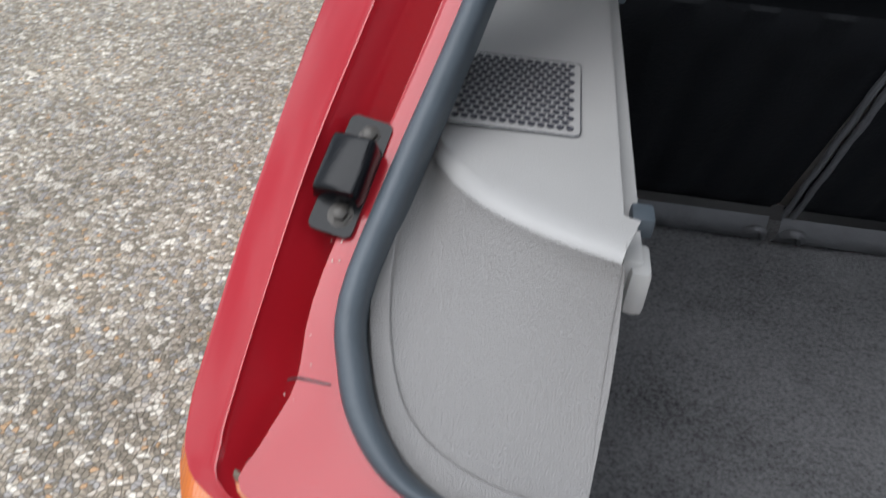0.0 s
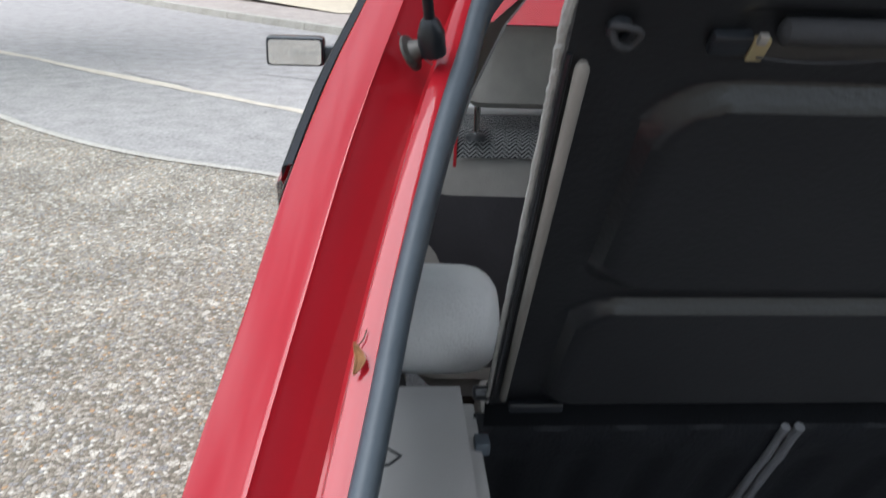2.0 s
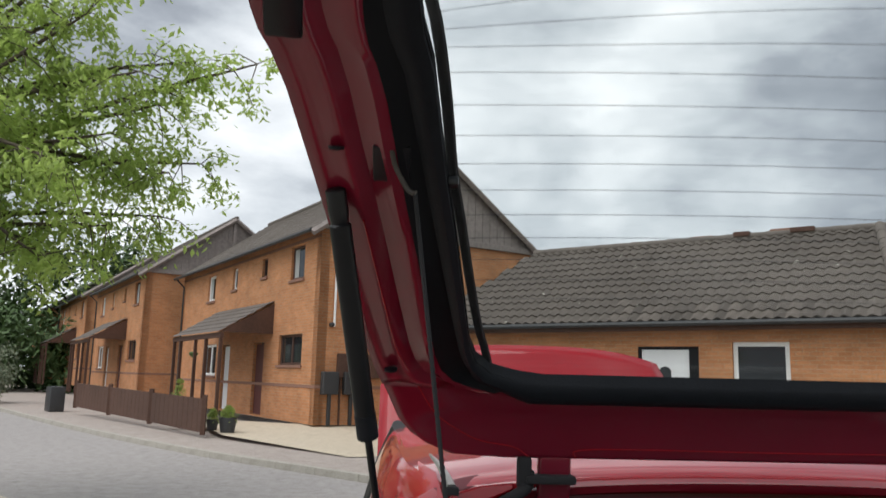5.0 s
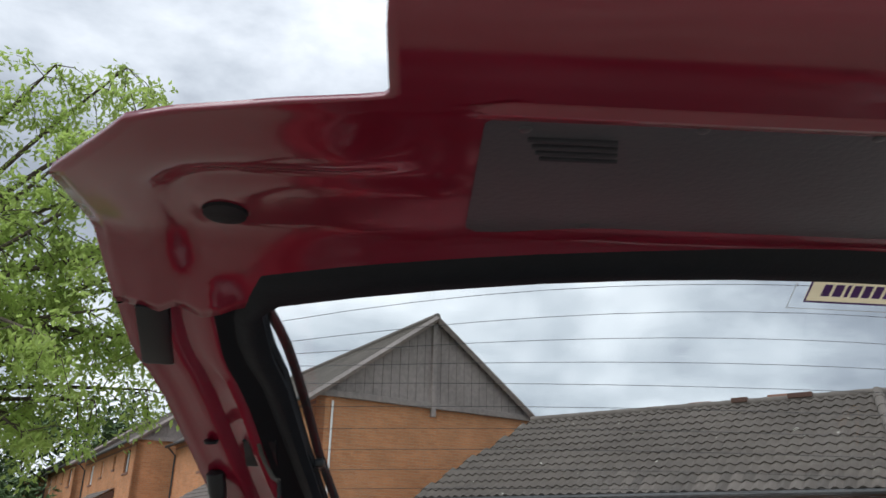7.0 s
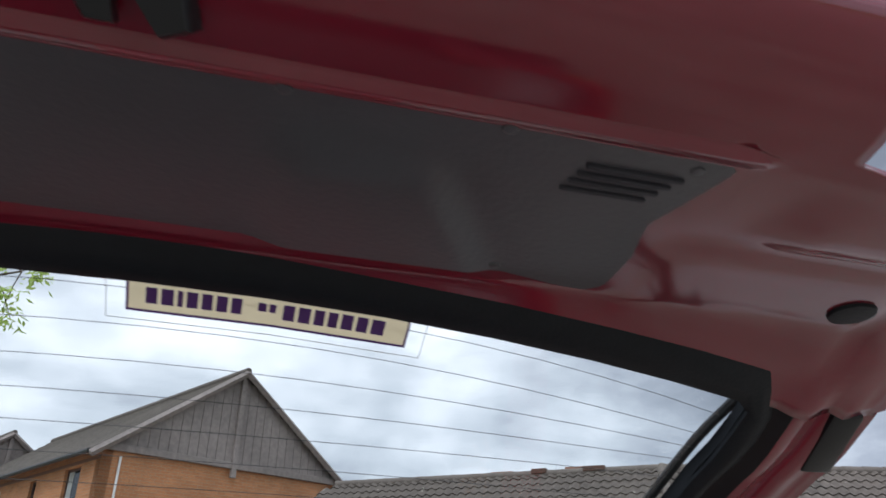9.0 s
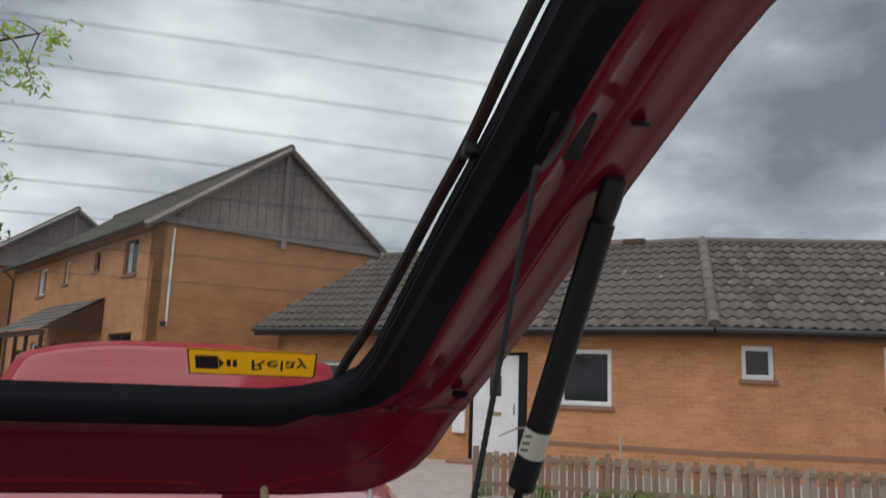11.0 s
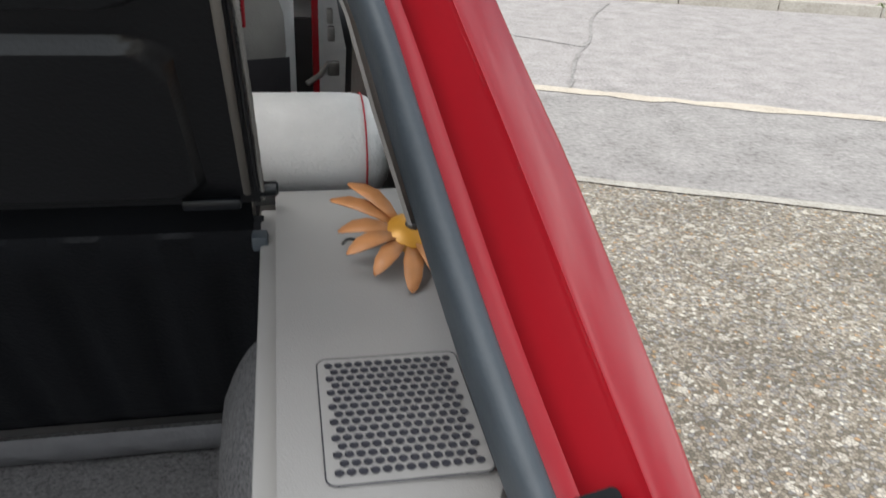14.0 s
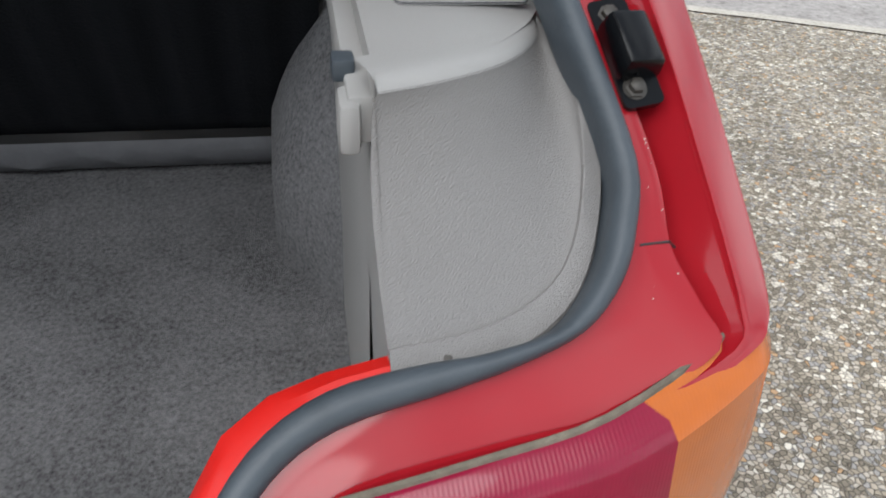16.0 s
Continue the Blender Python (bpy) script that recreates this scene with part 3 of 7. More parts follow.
# ---- load space ----
part("boot_floor", box_bm((1.26, .92, .02), (0, .08, .42), .004), carpet, car, "charcoal carpeted boot floor")
for sx in (-1, 1):
    top = [(.618, -.10, .874), (.602, -.142, .877), (.575, -.178, .879), (.535, -.203, .880), (.496, -.217, .880)]
    bot = [(.624, -.160, .864), (.620, -.222, .818), (.600, -.266, .781), (.556, -.288, .763), (.496, -.295, .756)]
    tp, bt = curve_pts([Vector(q) for q in top], 4), curve_pts([Vector(q) for q in bot], 4)
    rows, fold = [], []
    for k, (a, b) in enumerate(zip(tp, bt)):
        u = k / (len(tp) - 1)
        out = Vector((.014 * (1 - u), -.004 - .018 * u, -.003 - .008 * u))
        inset = Vector((-.004, .012, .004))
        tan = (tp[min(k + 1, len(tp) - 1)] - tp[max(k - 1, 0)]).normalized()
        back = Vector((tan.y, -tan.x, 0)).normalized()
        back = back if back.y > 0 else -back
        up = Vector((0, 0, 1))
        run = [a + back * g + up * h for g, h in ((-.0005, -.0030), (-.0015, -.0032), (-.0035, -.0058))]
        fold.append([Vector((sx * p.x, p.y, p.z)) for p in [a + back * g + up * h for g, h in ((.030, .0012), (.018, .0013), (.012, .0012), (.008, .0009), (.005, .0003), (.002, -.0007), (-.0005, -.0021), (-.0025, -.0042), (-.0038, -.0064))]])
        for f in (.09, .2, .4, .6, .8, .93):
            run.append(a.lerp(b, f) + inset * math.sin(math.pi * f) * 1.1)
        run += [b + Vector((0, 0, .001)), b + out * .06 + Vector((0, -.001, .0035)), b + out * .14 + Vector((0, -.001, .004)), b + out + Vector((0, 0, .001)), b + out * 1.3 + Vector((0, 0, -.014))]
        rows.append([Vector((sx * p.x, p.y, p.z)) for p in run])
    side_trim = part("side_trim_panel", grid_bm(rows), trim_grain_shaded, car, "grey grained plastic side trim with a moulded rear face")
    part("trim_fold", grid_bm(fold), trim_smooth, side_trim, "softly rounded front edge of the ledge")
    # flat top of the trim
    rows = []
    for f in [(k / 24) ** 1.7 for k in range(25)]:
        y = -.206 + f * (.30 + .206)
        xo = interp(y - .010 * (1 - f), [(-.216, .504), (-.203, .535), (-.178, .575), (-.142, .602), (-.10, .622), (-.05, .650), (0, .662), (.3, .662)])
        xo = max(xo, .504)
        rows.append([Vector((sx * (.496 + (xo - .496) * g), y, .881 - max(0, min(1, (-.04 - y) / .06)) * interp(.496 + (xo - .496) * g, [(.496, 0), (.535, .0002), (.575, .0012), (.602, .0032), (.62, .006), (.66, .007)]))) for g in (0, .02, .25, .5, .75, 1)])
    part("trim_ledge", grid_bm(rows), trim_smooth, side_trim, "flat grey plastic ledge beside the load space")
    # inner wall of the trim
    part("trim_side", grid_bm([[Vector((sx * (.496 + .0 * k), y, z)) for z in (.881, .86, .78, .43)] for k, y in enumerate((-.216, -.1, .1, .30))]), trim_smooth, side_trim)
    part("trim_cheek", grid_bm([[Vector((sx * .4962, -.217 - .078 * f + .013 * math.sin(math.pi * f), .881 - .125 * f + .004 * math.sin(math.pi * f))), Vector((sx * .496, -.19 - .06 * f, .74 - .16 * f)), Vector((sx * .496, -.19 - .11 * f, .43))] for f in (0, .06, .2, .4, .6, .8, .93, 1, 1.25)]), trim_smooth, side_trim)
    # carpeted wheel arch
    rows = []
    for z, e in ((.43, 0), (.50, .0), (.55, .003), (.59, .015), (.63, .030), (.67, .048), (.71, .070), (.75, .096), (.78, .13)):
        rows.append([Vector((sx * max(x + e * g, .0), y + e * .5, z)) for x, y, g in ((.64, -.05, .3), (.5429, .0516, .8), (.500, .120, 1), (.4643, .1745, 1), (.438, .212, 1), (.424, .238, 1), (.416, .268, 1), (.414, .32, 1), (.414, .46, 1))])
    part("wheel_arch_cover", grid_bm(rows), carpet, car, "charcoal carpet over the wheel arch")
    # shelf rail with clips
    rail = part("shelf_rail", box_bm((.015, .50, .030), (sx * .4895, .045, .850), .003), trim_grey, side_trim, "grey plastic shelf support rail")
    part("rail_foot", box_bm((.013, .030, .032), (sx * .483, -.196, .846), .005), trim_grey, rail)
    for y in (-.165, .225):
        part("shelf_clip", box_bm((.014, .018, .014), (sx * .482, y, .866), .003), seal_rubber, rail, "slate-blue plastic shelf clip")
    # lower screw flange and bright sill inside
    part("screw", lathe_bm([(0, .0045), (.0015, .004), (.002, .002)], (sx * .528, -.3025, .7545), (0, -.5, .85), 12), zinc, side_trim, "crosshead screw")
    sill = []
    for x, y, z in ((.508, -.311, .751), (.47, -.317, .747), (.44, -.325, .741), (.415, -.340, .730), (.398, -.364, .712), (.388, -.41, .68)):
        sill.append([Vector((sx * x, y - .008, z - .004)), Vector((sx * (x - .003), y + .010, z + .002)), Vector((sx * (x - .010), y + .022, z - .004)), Vector((sx * (x - .012), y + .026, z - .06))])
    part("sill_inner_panel", grid_bm(sill), red_bright, car, "bright red painted inner sill")

# ---- tailgate, raised ----
PROF = [(.425, 1.384), (.36, 1.440), (.30, 1.505), (-.20, 1.818), (-.275, 1.862), (-.469, 1.868), (-.482, 1.8705), (-.50, 1.8755), (-.52, 1.884), (-.535, 1.8935), (-.545, 1.904), (-.550, 1.913), (-.5515, 1.920)]


def tg_z(y):
    return interp(-y, [(-a, b) for a, b in PROF])


def tg_outer(y):
    return interp(-y, [(-.425, .385), (-.420, .462), (-.403, .497), (-.385, .520), (-.364, .536), (-.335, .550), (-.30, .569), (-.238, .584), (-.125, .605), (-.056, .617), (.032, .634), (.113, .650), (.185, .664), (.24, .668), (.335, .666),
                       (.374, .667), (.378, .664), (.40, .637), (.43, .606), (.4505, .585), (.457, .566), (.4625, .549), (.4753, .478), (.4828, .412), (.486, .409), (.53, .411), (.545, .410), (.5515, .408)])


def tg_glass(y):
    return interp(-y, [(-.315, .335), (-.312, .38), (-.304, .416), (-.285, .437), (-.255, .448), (-.069, .482), (.05, .507), (.14, .519), (.19, .527), (.245, .531)])


def tg_rubber(y):
    return interp(-y, [(-.335, .33), (-.329, .41), (-.31, .440), (-.285, .455), (-.25, .466), (.06, .533), (.20, .562), (.25, .560), (.30, .53), (.36, .40)])


def arch(x, y):
    a = interp(-y, [(.10, 0), (.19, .048), (.30, .050), (.36, .008), (.40, 0)])
    return y + a * min(1.1, (x / .52) ** 2)


def tg(x, y, drop=0.0):
    """A point of the tailgate's inner skin; drop is towards the load space."""
    yy = arch(x, y)
    yp = yy if yy < .36 else .36 + (yy - .36) * .4
    return Vector((x, yp, tg_z(yy) - drop))


TG_BUMP = [0, 0, .001, .006, .011, .012, .004, .000, .007, .006, .001, .0, .003]
gate_y = [.425, .420, .412, .403, .385, .364, .35, .335, .325, .318]
gate_mid = [.312, .304, .295, .285, .27, .255, .22, .17, .12, .07, .02, -.03, -.08, -.13, -.17, -.20, -.225, -.241]
gate_low = [-.245, -.255, -.265, -.275, -.285, -.295, -.305, -.315, -.325, -.335, -.345, -.355, -.365, -.374, -.378, -.386, -.394, -.402, -.41, -.42, -.43, -.44, -.4505, -.457, -.4625, -.467, -.470, -.472, -.474, -.476, -.478, -.481, -.4828, -.486, -.494, -.50, -.51, -.52, -.528, -.535, -.54, -.545, -.5475, -.55, -.5515]


def ease(v, lo, hi):
    f = min(1, max(0, (v - lo) / (hi - lo)))
    return f * f * (3 - 2 * f)


def low_drop(x, y, xo):
    """Pressed relief of the lower part of the tailgate's inner skin."""
    ax = abs(x)
    qx, qy = ax - .535, -y - .335
    d = math.hypot(max(qx, 0), max(qy, 0)) + min(max(qx, qy), 0) - .05
    rim_h = .008 * ease(d, .0, .022) - .006 * ease(d, .030, .085)
    wing = rim_h * ease(ax, .385, .44)
    pan = .003 * ease(ax, .345, .375) * (1 - ease(d, -.02, .0)) * ease(-y, .27, .30)
    side = interp((ax - .531) / max(.01, xo - .531), list(zip(side_f, TG_BUMP))) if ax > .531 else 0.0
    w = ease(-y, .247, .30)
    roll = .0045 * math.exp(-((y + .4755) / .0035) ** 2) * (1 - ease(ax, .345, .36))
    return side * (1 - w) + (wing + pan) * w + roll


gate = bmesh.new()
side_f = [k / 12 for k in range(13)]
skin_f = list(zip(side_f, TG_BUMP))[3:]
for sx in (-1, 1):
    rows = []
    for y in [.318] + gate_mid + [-.245]:
        xg, xo = tg_glass(y), tg_outer(y)
        rows.append([tg(sx * (xg + (xo - xg) * f), y, b) for f, b in skin_f])
    grid_bm(rows, gate)
for ys in (gate_y, gate_low):
    rows = []
    for y in ys:
        xo = tg_outer(y)
        row = []
        for k in range(-48, 49):
            x = xo * k / 48
            row.append(tg(x, y, low_drop(x, y, xo) if y < 0 else 0.0))
        rows.append(row)
    grid_bm(rows, gate)
bmesh.ops.remove_doubles(gate, verts=gate.verts, dist=.0008)
tailgate = part("tailgate", gate, paint_shaded, car, "raised red tailgate seen from its underside")
# black band of the inner skin next to the glass
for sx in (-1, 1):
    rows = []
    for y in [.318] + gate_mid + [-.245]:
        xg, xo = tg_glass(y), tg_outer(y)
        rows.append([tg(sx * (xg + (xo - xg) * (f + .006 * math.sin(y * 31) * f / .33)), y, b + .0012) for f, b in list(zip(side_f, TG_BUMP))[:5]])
    part("glass_surround", grid_bm(rows), satin_black, tailgate, "black border beside the rear window")
skin = tailgate.modifiers.new("skin", "SOLIDIFY")
skin.thickness, skin.offset = .006, 1.0
pane = part("rear_window", grid_bm([[tg(f * (tg_glass(y) + .012), y, -.012) for f in [k / 14 for k in range(-14, 15)]] for y in [.325] + gate_mid + [-.255]]), glass, tailgate, "clear rear window with fine heater lines")
pane.visible_shadow = False
for k in range(14):
    y = -.215 + .0305 * k
    if y > .19:
        break
    w = tg_glass(y) - .012
    part("heater_line", tube_bm([tg(w * f, y - .006 + .012 * f * f, -.0105) for f in [q / 8 for q in range(-8, 9)]], .00030, 4), dark_plastic, pane)
ys = [.312, .304, .295, .285, .27, .255, .2, .1, .0, -.1, -.17, -.21, -.235]
inner = [tg(x, .316, .003) for x in (0, .1, .2, .3, .345)] + [tg(tg_glass(y) + .001, y, .003) for y in ys] + [tg(x, -.243, .003) for x in (.515, .44, .36, .27, .18, .09, 0)]
outer = [tg(x, .338, .003) for x in (0, .1, .2, .3, .36)] + [tg(tg_rubber(y + .006), y + .002, .003) for y in ys] + [tg(x, y, .003) for x, y in ((.53, -.288), (.46, -.286), (.38, -.283), (.28, -.281), (.19, -.280), (.09, -.279), (0, -.279))]
rows = [[a + Vector((0, 0, .016)), a + Vector((0, 0, .002)), a - Vector((0, 0, .003)), a.lerp(b, .35) - Vector((0, 0, .009)), a.lerp(b, .7) - Vector((0, 0, .007)), b - Vector((0, 0, .001)), b + Vector((0, 0, .006))] for a, b in zip(inner, outer)]
part("window_rubber", grid_bm([mirror_x(r) for r in rows[::-1]] + rows[1:]), rubber, tailgate, "black rubber glazing strip")
# spoiler edge outside the glass
for sx in (-1, 1):
    pts = [Vector((sx * x, y, tg_z(y) + .020)) for x, y in ((.4165, .318), (.4275, .285), (.440, .245), (.4575, .17), (.4745, .09), (.489, .025), (.5005, -.05), (.515, -.123), (.532, -.169), (.546, -.215))]
    strip = part("spoiler_edge", tube_bm(curve_pts(pts, 3), .0058, 8, None, True, .8), matt_black, tailgate, "black spoiler edge outside the rear window")
    part("spoiler_clip", box_bm((.014, .020, .010), Vector((sx * .490, .03, tg_z(.03) + .014)), .003), black_plastic, strip)
# trim board with louvres
rows = []
for f in [k / 24 for k in range(25)]:
    row = []
    for k in range(-40, 41):
        q = k / 40
        y0 = -.3035 + .017 * ease(abs(q), .62, 1.0)
        y = y0 + (-.4715 - y0) * f
        xh = interp(-y, [(.285, .322), (.292, .332), (.30, .336), (.35, .332), (.395, .320), (.43, .331), (.462, .341), (.468, .338), (.472, .328)])
        x = (xh if q > 0 else .346 - .010 * ease(-y, .462, .4725) - .010 * ease(y, -.296, -.285)) * q
        swell = .007 * ease(x, .065, .10) * (1 - ease(x + .55 * (-.30 - y), .225, .25)) * (1 - ease(-y, .40, .45)) if x > 0 else 0.0
        row.append(Vector((x, y, tg_z(y) - .006 - swell - .002 * math.sin(math.pi * f))))
    rows.append(row)
board = part("trim_board", grid_bm(rows), trim_panel, tailgate, "dark grey trim board on the tailgate")
for sx in (-1, 1):
    for k in range(4):
        y = -.447 + k * .0083
        shift = -.003 * k
        part("louvre", box_bm((.062 - k * .002, .0036, .006), (sx * (.284 + shift), y, tg_z(y) - .0065), .0012), ink, board, "dark louvre slot")
    for x, y in ((.318, -.458), (.2, -.466), (.245, -.308), (.08, -.466)):
        part("trim_stud", lathe_bm([(0, .0045), (.001, .004), (.0015, .002)], (sx * x, y, tg_z(y) - .0065), (0, 0, -1), 12), trim_panel, board)
    # rubber bung and black patch on the frame
    part("bung", lathe_bm([(0, .019), (.003, .018), (.004, .012)], tg(sx * .546, -.339, low_drop(.546, -.339, tg_outer(-.339)) + .006), (0, -.05, -1), 24), rubber, tailgate, "black rubber bung")
    part("drain_bung", lathe_bm([(0, .009), (.003, .008), (.004, .004)], tg(sx * .548, .288, .010), (0, .4, -1), 14), rubber, tailgate, "small dark rubber bung")
    part("drain_bung", lathe_bm([(0, .008), (.003, .007), (.004, .003)], tg(sx * .602, -.03, .008), (0, .4, -1), 14), rubber, tailgate, "small dark rubber bung")
    part("corner_gusset", box_bm((.044, .030, .014), (sx * .561, -.178, 1.8165), .003, None, Euler((radians(-20), 0, 0)).to_matrix()), paint_shaded, tailgate)
    stop_at = Vector((sx * .637, -.160, tg_z(-.160) - .005))
    part("bump_pad", box_bm((.032, .080, .010), stop_at, .004, None, Euler((radians(-30), 0, sx * radians(-6))).to_matrix()), black_plastic, tailgate, "black plastic bump pad")
    # thin flat black patch at the cord hook
    hole = tg(sx * .550, -.012, .007)
    part("hook_patch", box_bm((.036, .044, .004), hole, .0015, None, Euler((radians(-32), 0, 0)).to_matrix()), black_plastic, tailgate, "black patch round the cord hook")
# latch, on the sloping lip of the tailgate
LA_O, LA_U, LA_V = Vector((0, -.513, 1.883)), Vector((1, 0, 0)), Vector((0, 1, -.6)).normalized()
LA_W = LA_V.cross(LA_U)
LA = (LA_O, LA_U, LA_V, LA_W)
latch = part("latch", slab_bm([(-.0405, -.0001), (-.0333, -.0164), (.0295, -.0171), (.0437, -.0051), (.0353, .0106), (.012, .021), (-.0115, .0245), (-.0282, .0176)], -.006, .004, None, LA), rubber, tailgate, "black steel latch with a forked mouth")
lb = latch.modifiers.new("edge", "BEVEL")
lb.width, lb.segments, lb.limit_method = .003, 2, "ANGLE"
lbm = bmesh.new()
outline = [(-.0285, -.0165), (.0225, -.0170), (.0306, -.0067), (.0375, .0232), (.0246, .0287), (.0085, .0085), (.0040, .0050), (.0000, .0060), (.0045, .0257), (-.0082, .0256), (-.0244, .0011)]
rings = [[LA_O + LA_U * (.003 + (p - .003) * k) + LA_V * (.002 + (q - .002) * k) + LA_W * (h + (.005 if q > .02 else 0)) for p, q in outline] for k, h in ((1.08, .002), (1.03, .008), (1.0, .013), (.92, .016))]
grid_bm(rings, lbm, True)
lbm.verts.ensure_lookup_table()
lbm.faces.new(list(lbm.verts)[-len(outline):])
part("latch_block", lbm, black_plastic, latch, "folded black steel block with two claws")
for bx, bv in ((-.0115, -.0068), (.0103, -.0068)):
    part("latch_bolt", lathe_bm([(.010, .0042), (.0185, .0038), (.0200, .002)], LA_O + LA_U * bx + LA_V * bv, LA_W, 10), brass, latch, "dull brass bolt head")
part("latch_claw", tube_bm([LA_O + LA_U * q + LA_V * v + LA_W * .008 for q, v in ((-.001, .0125), (.004, .0095), (.010, .0130))], .0032, 8), steel, latch, "bright latch claw")


# stickers on the inside of the glass, seen from behind
def sticker(name, x0, x1, y0, y1, material, label):
    bm = grid_bm([[tg(x0 + (x1 - x0) * f, y, -.0085) for f in (0, .25, .5, .75, 1)] for y in (y0, y1)])
    return part(name, bm, material, pane, label)


cream = mat("cream_vinyl", (.72, .62, .42), .5, 0, 0, .05, 30)
purple = mat("purple_ink", (.10, .035, .20), .5, 0, 0, .05, 30)
yellow = mat("yellow_vinyl", (.85, .42, .01), .45, 0, 0, .05, 30)
for film in (cream, yellow):   # thin vinyl lets some daylight through
    fn_, fl_, fb_ = nodes_of(film)
    tr_, mx_ = fn_.new("ShaderNodeBsdfTranslucent"), fn_.new("ShaderNodeMixShader")
    mx_.inputs[0].default_value = .5
    fl_.new(fb_.inputs["Base Color"].links[0].from_socket, tr_.inputs["Color"])
    fl_.new(fb_.outputs[0], mx_.inputs[1])
    fl_.new(tr_.outputs[0], mx_.inputs[2])
    fl_.new(mx_.outputs[0], fn_["Material Output"].inputs["Surface"])
clear_film = mat("clear_film_edge", (.6, .6, .6), .4)
red_ink = mat("red_vinyl", (.5, .03, .02), .5)


def bars(owner, x0, widths, y, h, gap, material, drop=-.0075):
    x = x0
    for w in widths:
        yy = arch(x + w / 2, y)
        a = [tg(x, y - h / 2, drop), tg(x + w, y - h / 2, drop), tg(x + w, y + h / 2, drop), tg(x, y + h / 2, drop)]
        bm = bmesh.new()
        bm.faces.new([bm.verts.new(p) for p in a])
        part("lettering", bm, material, owner)
        x += w + gap


dealer = sticker("dealer_sticker", -.010, .205, -.256, -.206, cream, "cream dealer sticker with a purple border")
for x0, x1, y0, y1 in ((-.010, .205, -.2075, -.2055), (-.010, -.008, -.256, -.206), (.203, .205, -.256, -.206)):
    bm = grid_bm([[tg(x0, y, -.0078), tg((x0 + x1) / 2, y, -.0078), tg(x1, y, -.0078)] for y in (y0, y1)])
    part("border", bm, purple, dealer)
bars(dealer, .004, [.0082, .0088, .0038, .0080, .0078, .0082, .0078], -.2195, .0130, .0028, purple)
bars(dealer, .0855, [.0062, .0050], -.2215, .0070, .0022, purple)
bars(dealer, .1045, [.0088, .0092, .0080, .0076, .0092, .0090, .0105], -.2195, .0130, .0030, purple)
bars(dealer, .008, [.0035] * 6, -.2335, .0045, .0016, purple)
bars(dealer, .042, [.0035] * 5, -.2335, .0045, .0016, purple)
for x0, x1, y0, y1 in ((-.024, .219, -.199, -.1984), (-.024, -.0234, -.25, -.199), (.2184, .219, -.25, -.199)):
    part("film_edge", grid_bm([[tg(x0, y, -.0079), tg((x0 + x1) / 2, y, -.0079), tg(x1, y, -.0079)] for y in (y0, y1)]), clear_film, dealer, "thin clear edge of the sticker film")
small = sticker("small_sticker", .350, .427, -.253, -.232, red_ink, "small red and black sticker on the glass")
bars(small, .352, [.016], -.2425, .016, 0, ink)
bars(small, .409, [.016], -.2425, .016, 0, ink)
relay = sticker("relay_sticker", .270, .395, .262, .300, yellow, "yellow breakdown sticker with black lettering")
for x0, x1, y0, y1 in ((.270, .395, .262, .2635), (.270, .395, .2985, .300), (.270, .2715, .262, .300), (.3935, .395, .262, .300)):
    part("border", grid_bm([[tg(x0, y, -.0078), tg(x1, y, -.0078)] for y in (y0, y1)]), ink, relay)
bars(relay, .277, [.022], .281, .020, 0, ink)
bars(relay, .307, [.004, .004], .281, .011, .002, ink)
part("arrow", slab_bm([(0, -.009), (.005, 0), (0, .009)], 0, .0004, None, (tg(.2995, .281, -.0075), (1, 0, 0), Vector((0, 1, -.63)).normalized(), Vector((0, -.53, -.85)))), ink, relay)
font = bpy.data.curves.new("relay_word", "FONT")
font.body, font.size, font.extrude, font.align_x, font.align_y = "Relay", .0265, .0002, "CENTER", "CENTER"
font.materials.append(ink)
word = new("relay_word", font)
word.parent = relay
vx, vy = Vector((1, 0, 0)), Vector((0, -.848, .530))
rot = Matrix((vx, -vy, vx.cross(-vy))).transposed().to_4x4()
word.matrix_basis = Matrix.Translation(tg(.358, .281, -.007)) @ rot

# hinges, hose and cables
for sx in (-1, 1):
    arm = part("tailgate_hinge", box_bm((.047, .018, .078), (sx * .322 + .008, .397, 1.362), .006, None, Euler((radians(6), 0, 0)).to_matrix(), 3), paint_shaded, car, "red painted tailgate hinge")
    if sx < 0:
        part("hinge_collar", box_bm((.070, .034, .012), (sx * .322, .384, 1.356), .004), matt_black, arm)
        part("hinge_stem", box_bm((.020, .020, .044), (sx * .358, .384, 1.364), .005), matt_black, arm, "black rubber stem beside the hinge")
# lighter red tubes stand in for the fold's highlight round the tailgate's upper edge
edge_runs = [[(-.285, .421), (-.262, .407), (0, .407), (.262, .407), (.285, .421)]] + [[(sx * x, y) for x, y in ((.352, .421), (.375, .405), (.42, .396), (.455, .378), (.488, .352), (.518, .310), (.540, .25), (.556, .17), (.578, .05))] for sx in (-1, 1)]
for run in edge_runs:
    part("flange_fold_highlight", tube_bm(curve_pts([tg(x, y, .0125 if y < .30 else .002) for x, y in run], 5), .0010, 6), paint, tailgate)
hose = curve_pts([Vector((.355, .405, 1.395)), Vector((.352, .385, 1.392)), Vector((.356, .376, 1.365)), Vector((.364, .376, 1.346)), Vector((.378, .380, 1.336))], 5)
part("washer_hose", tube_bm(hose, .0048, 8), hose_mat, car, "yellowed washer hose at the hinge")
cable = curve_pts([Vector((-.352, .386, 1.366)), Vector((-.352, .382, 1.356)), Vector((-.355, .378, 1.346)), Vector((-.366, .375, 1.337)), Vector((-.382, .374, 1.328)), Vector((-.400, .376, 1.318))], 5)
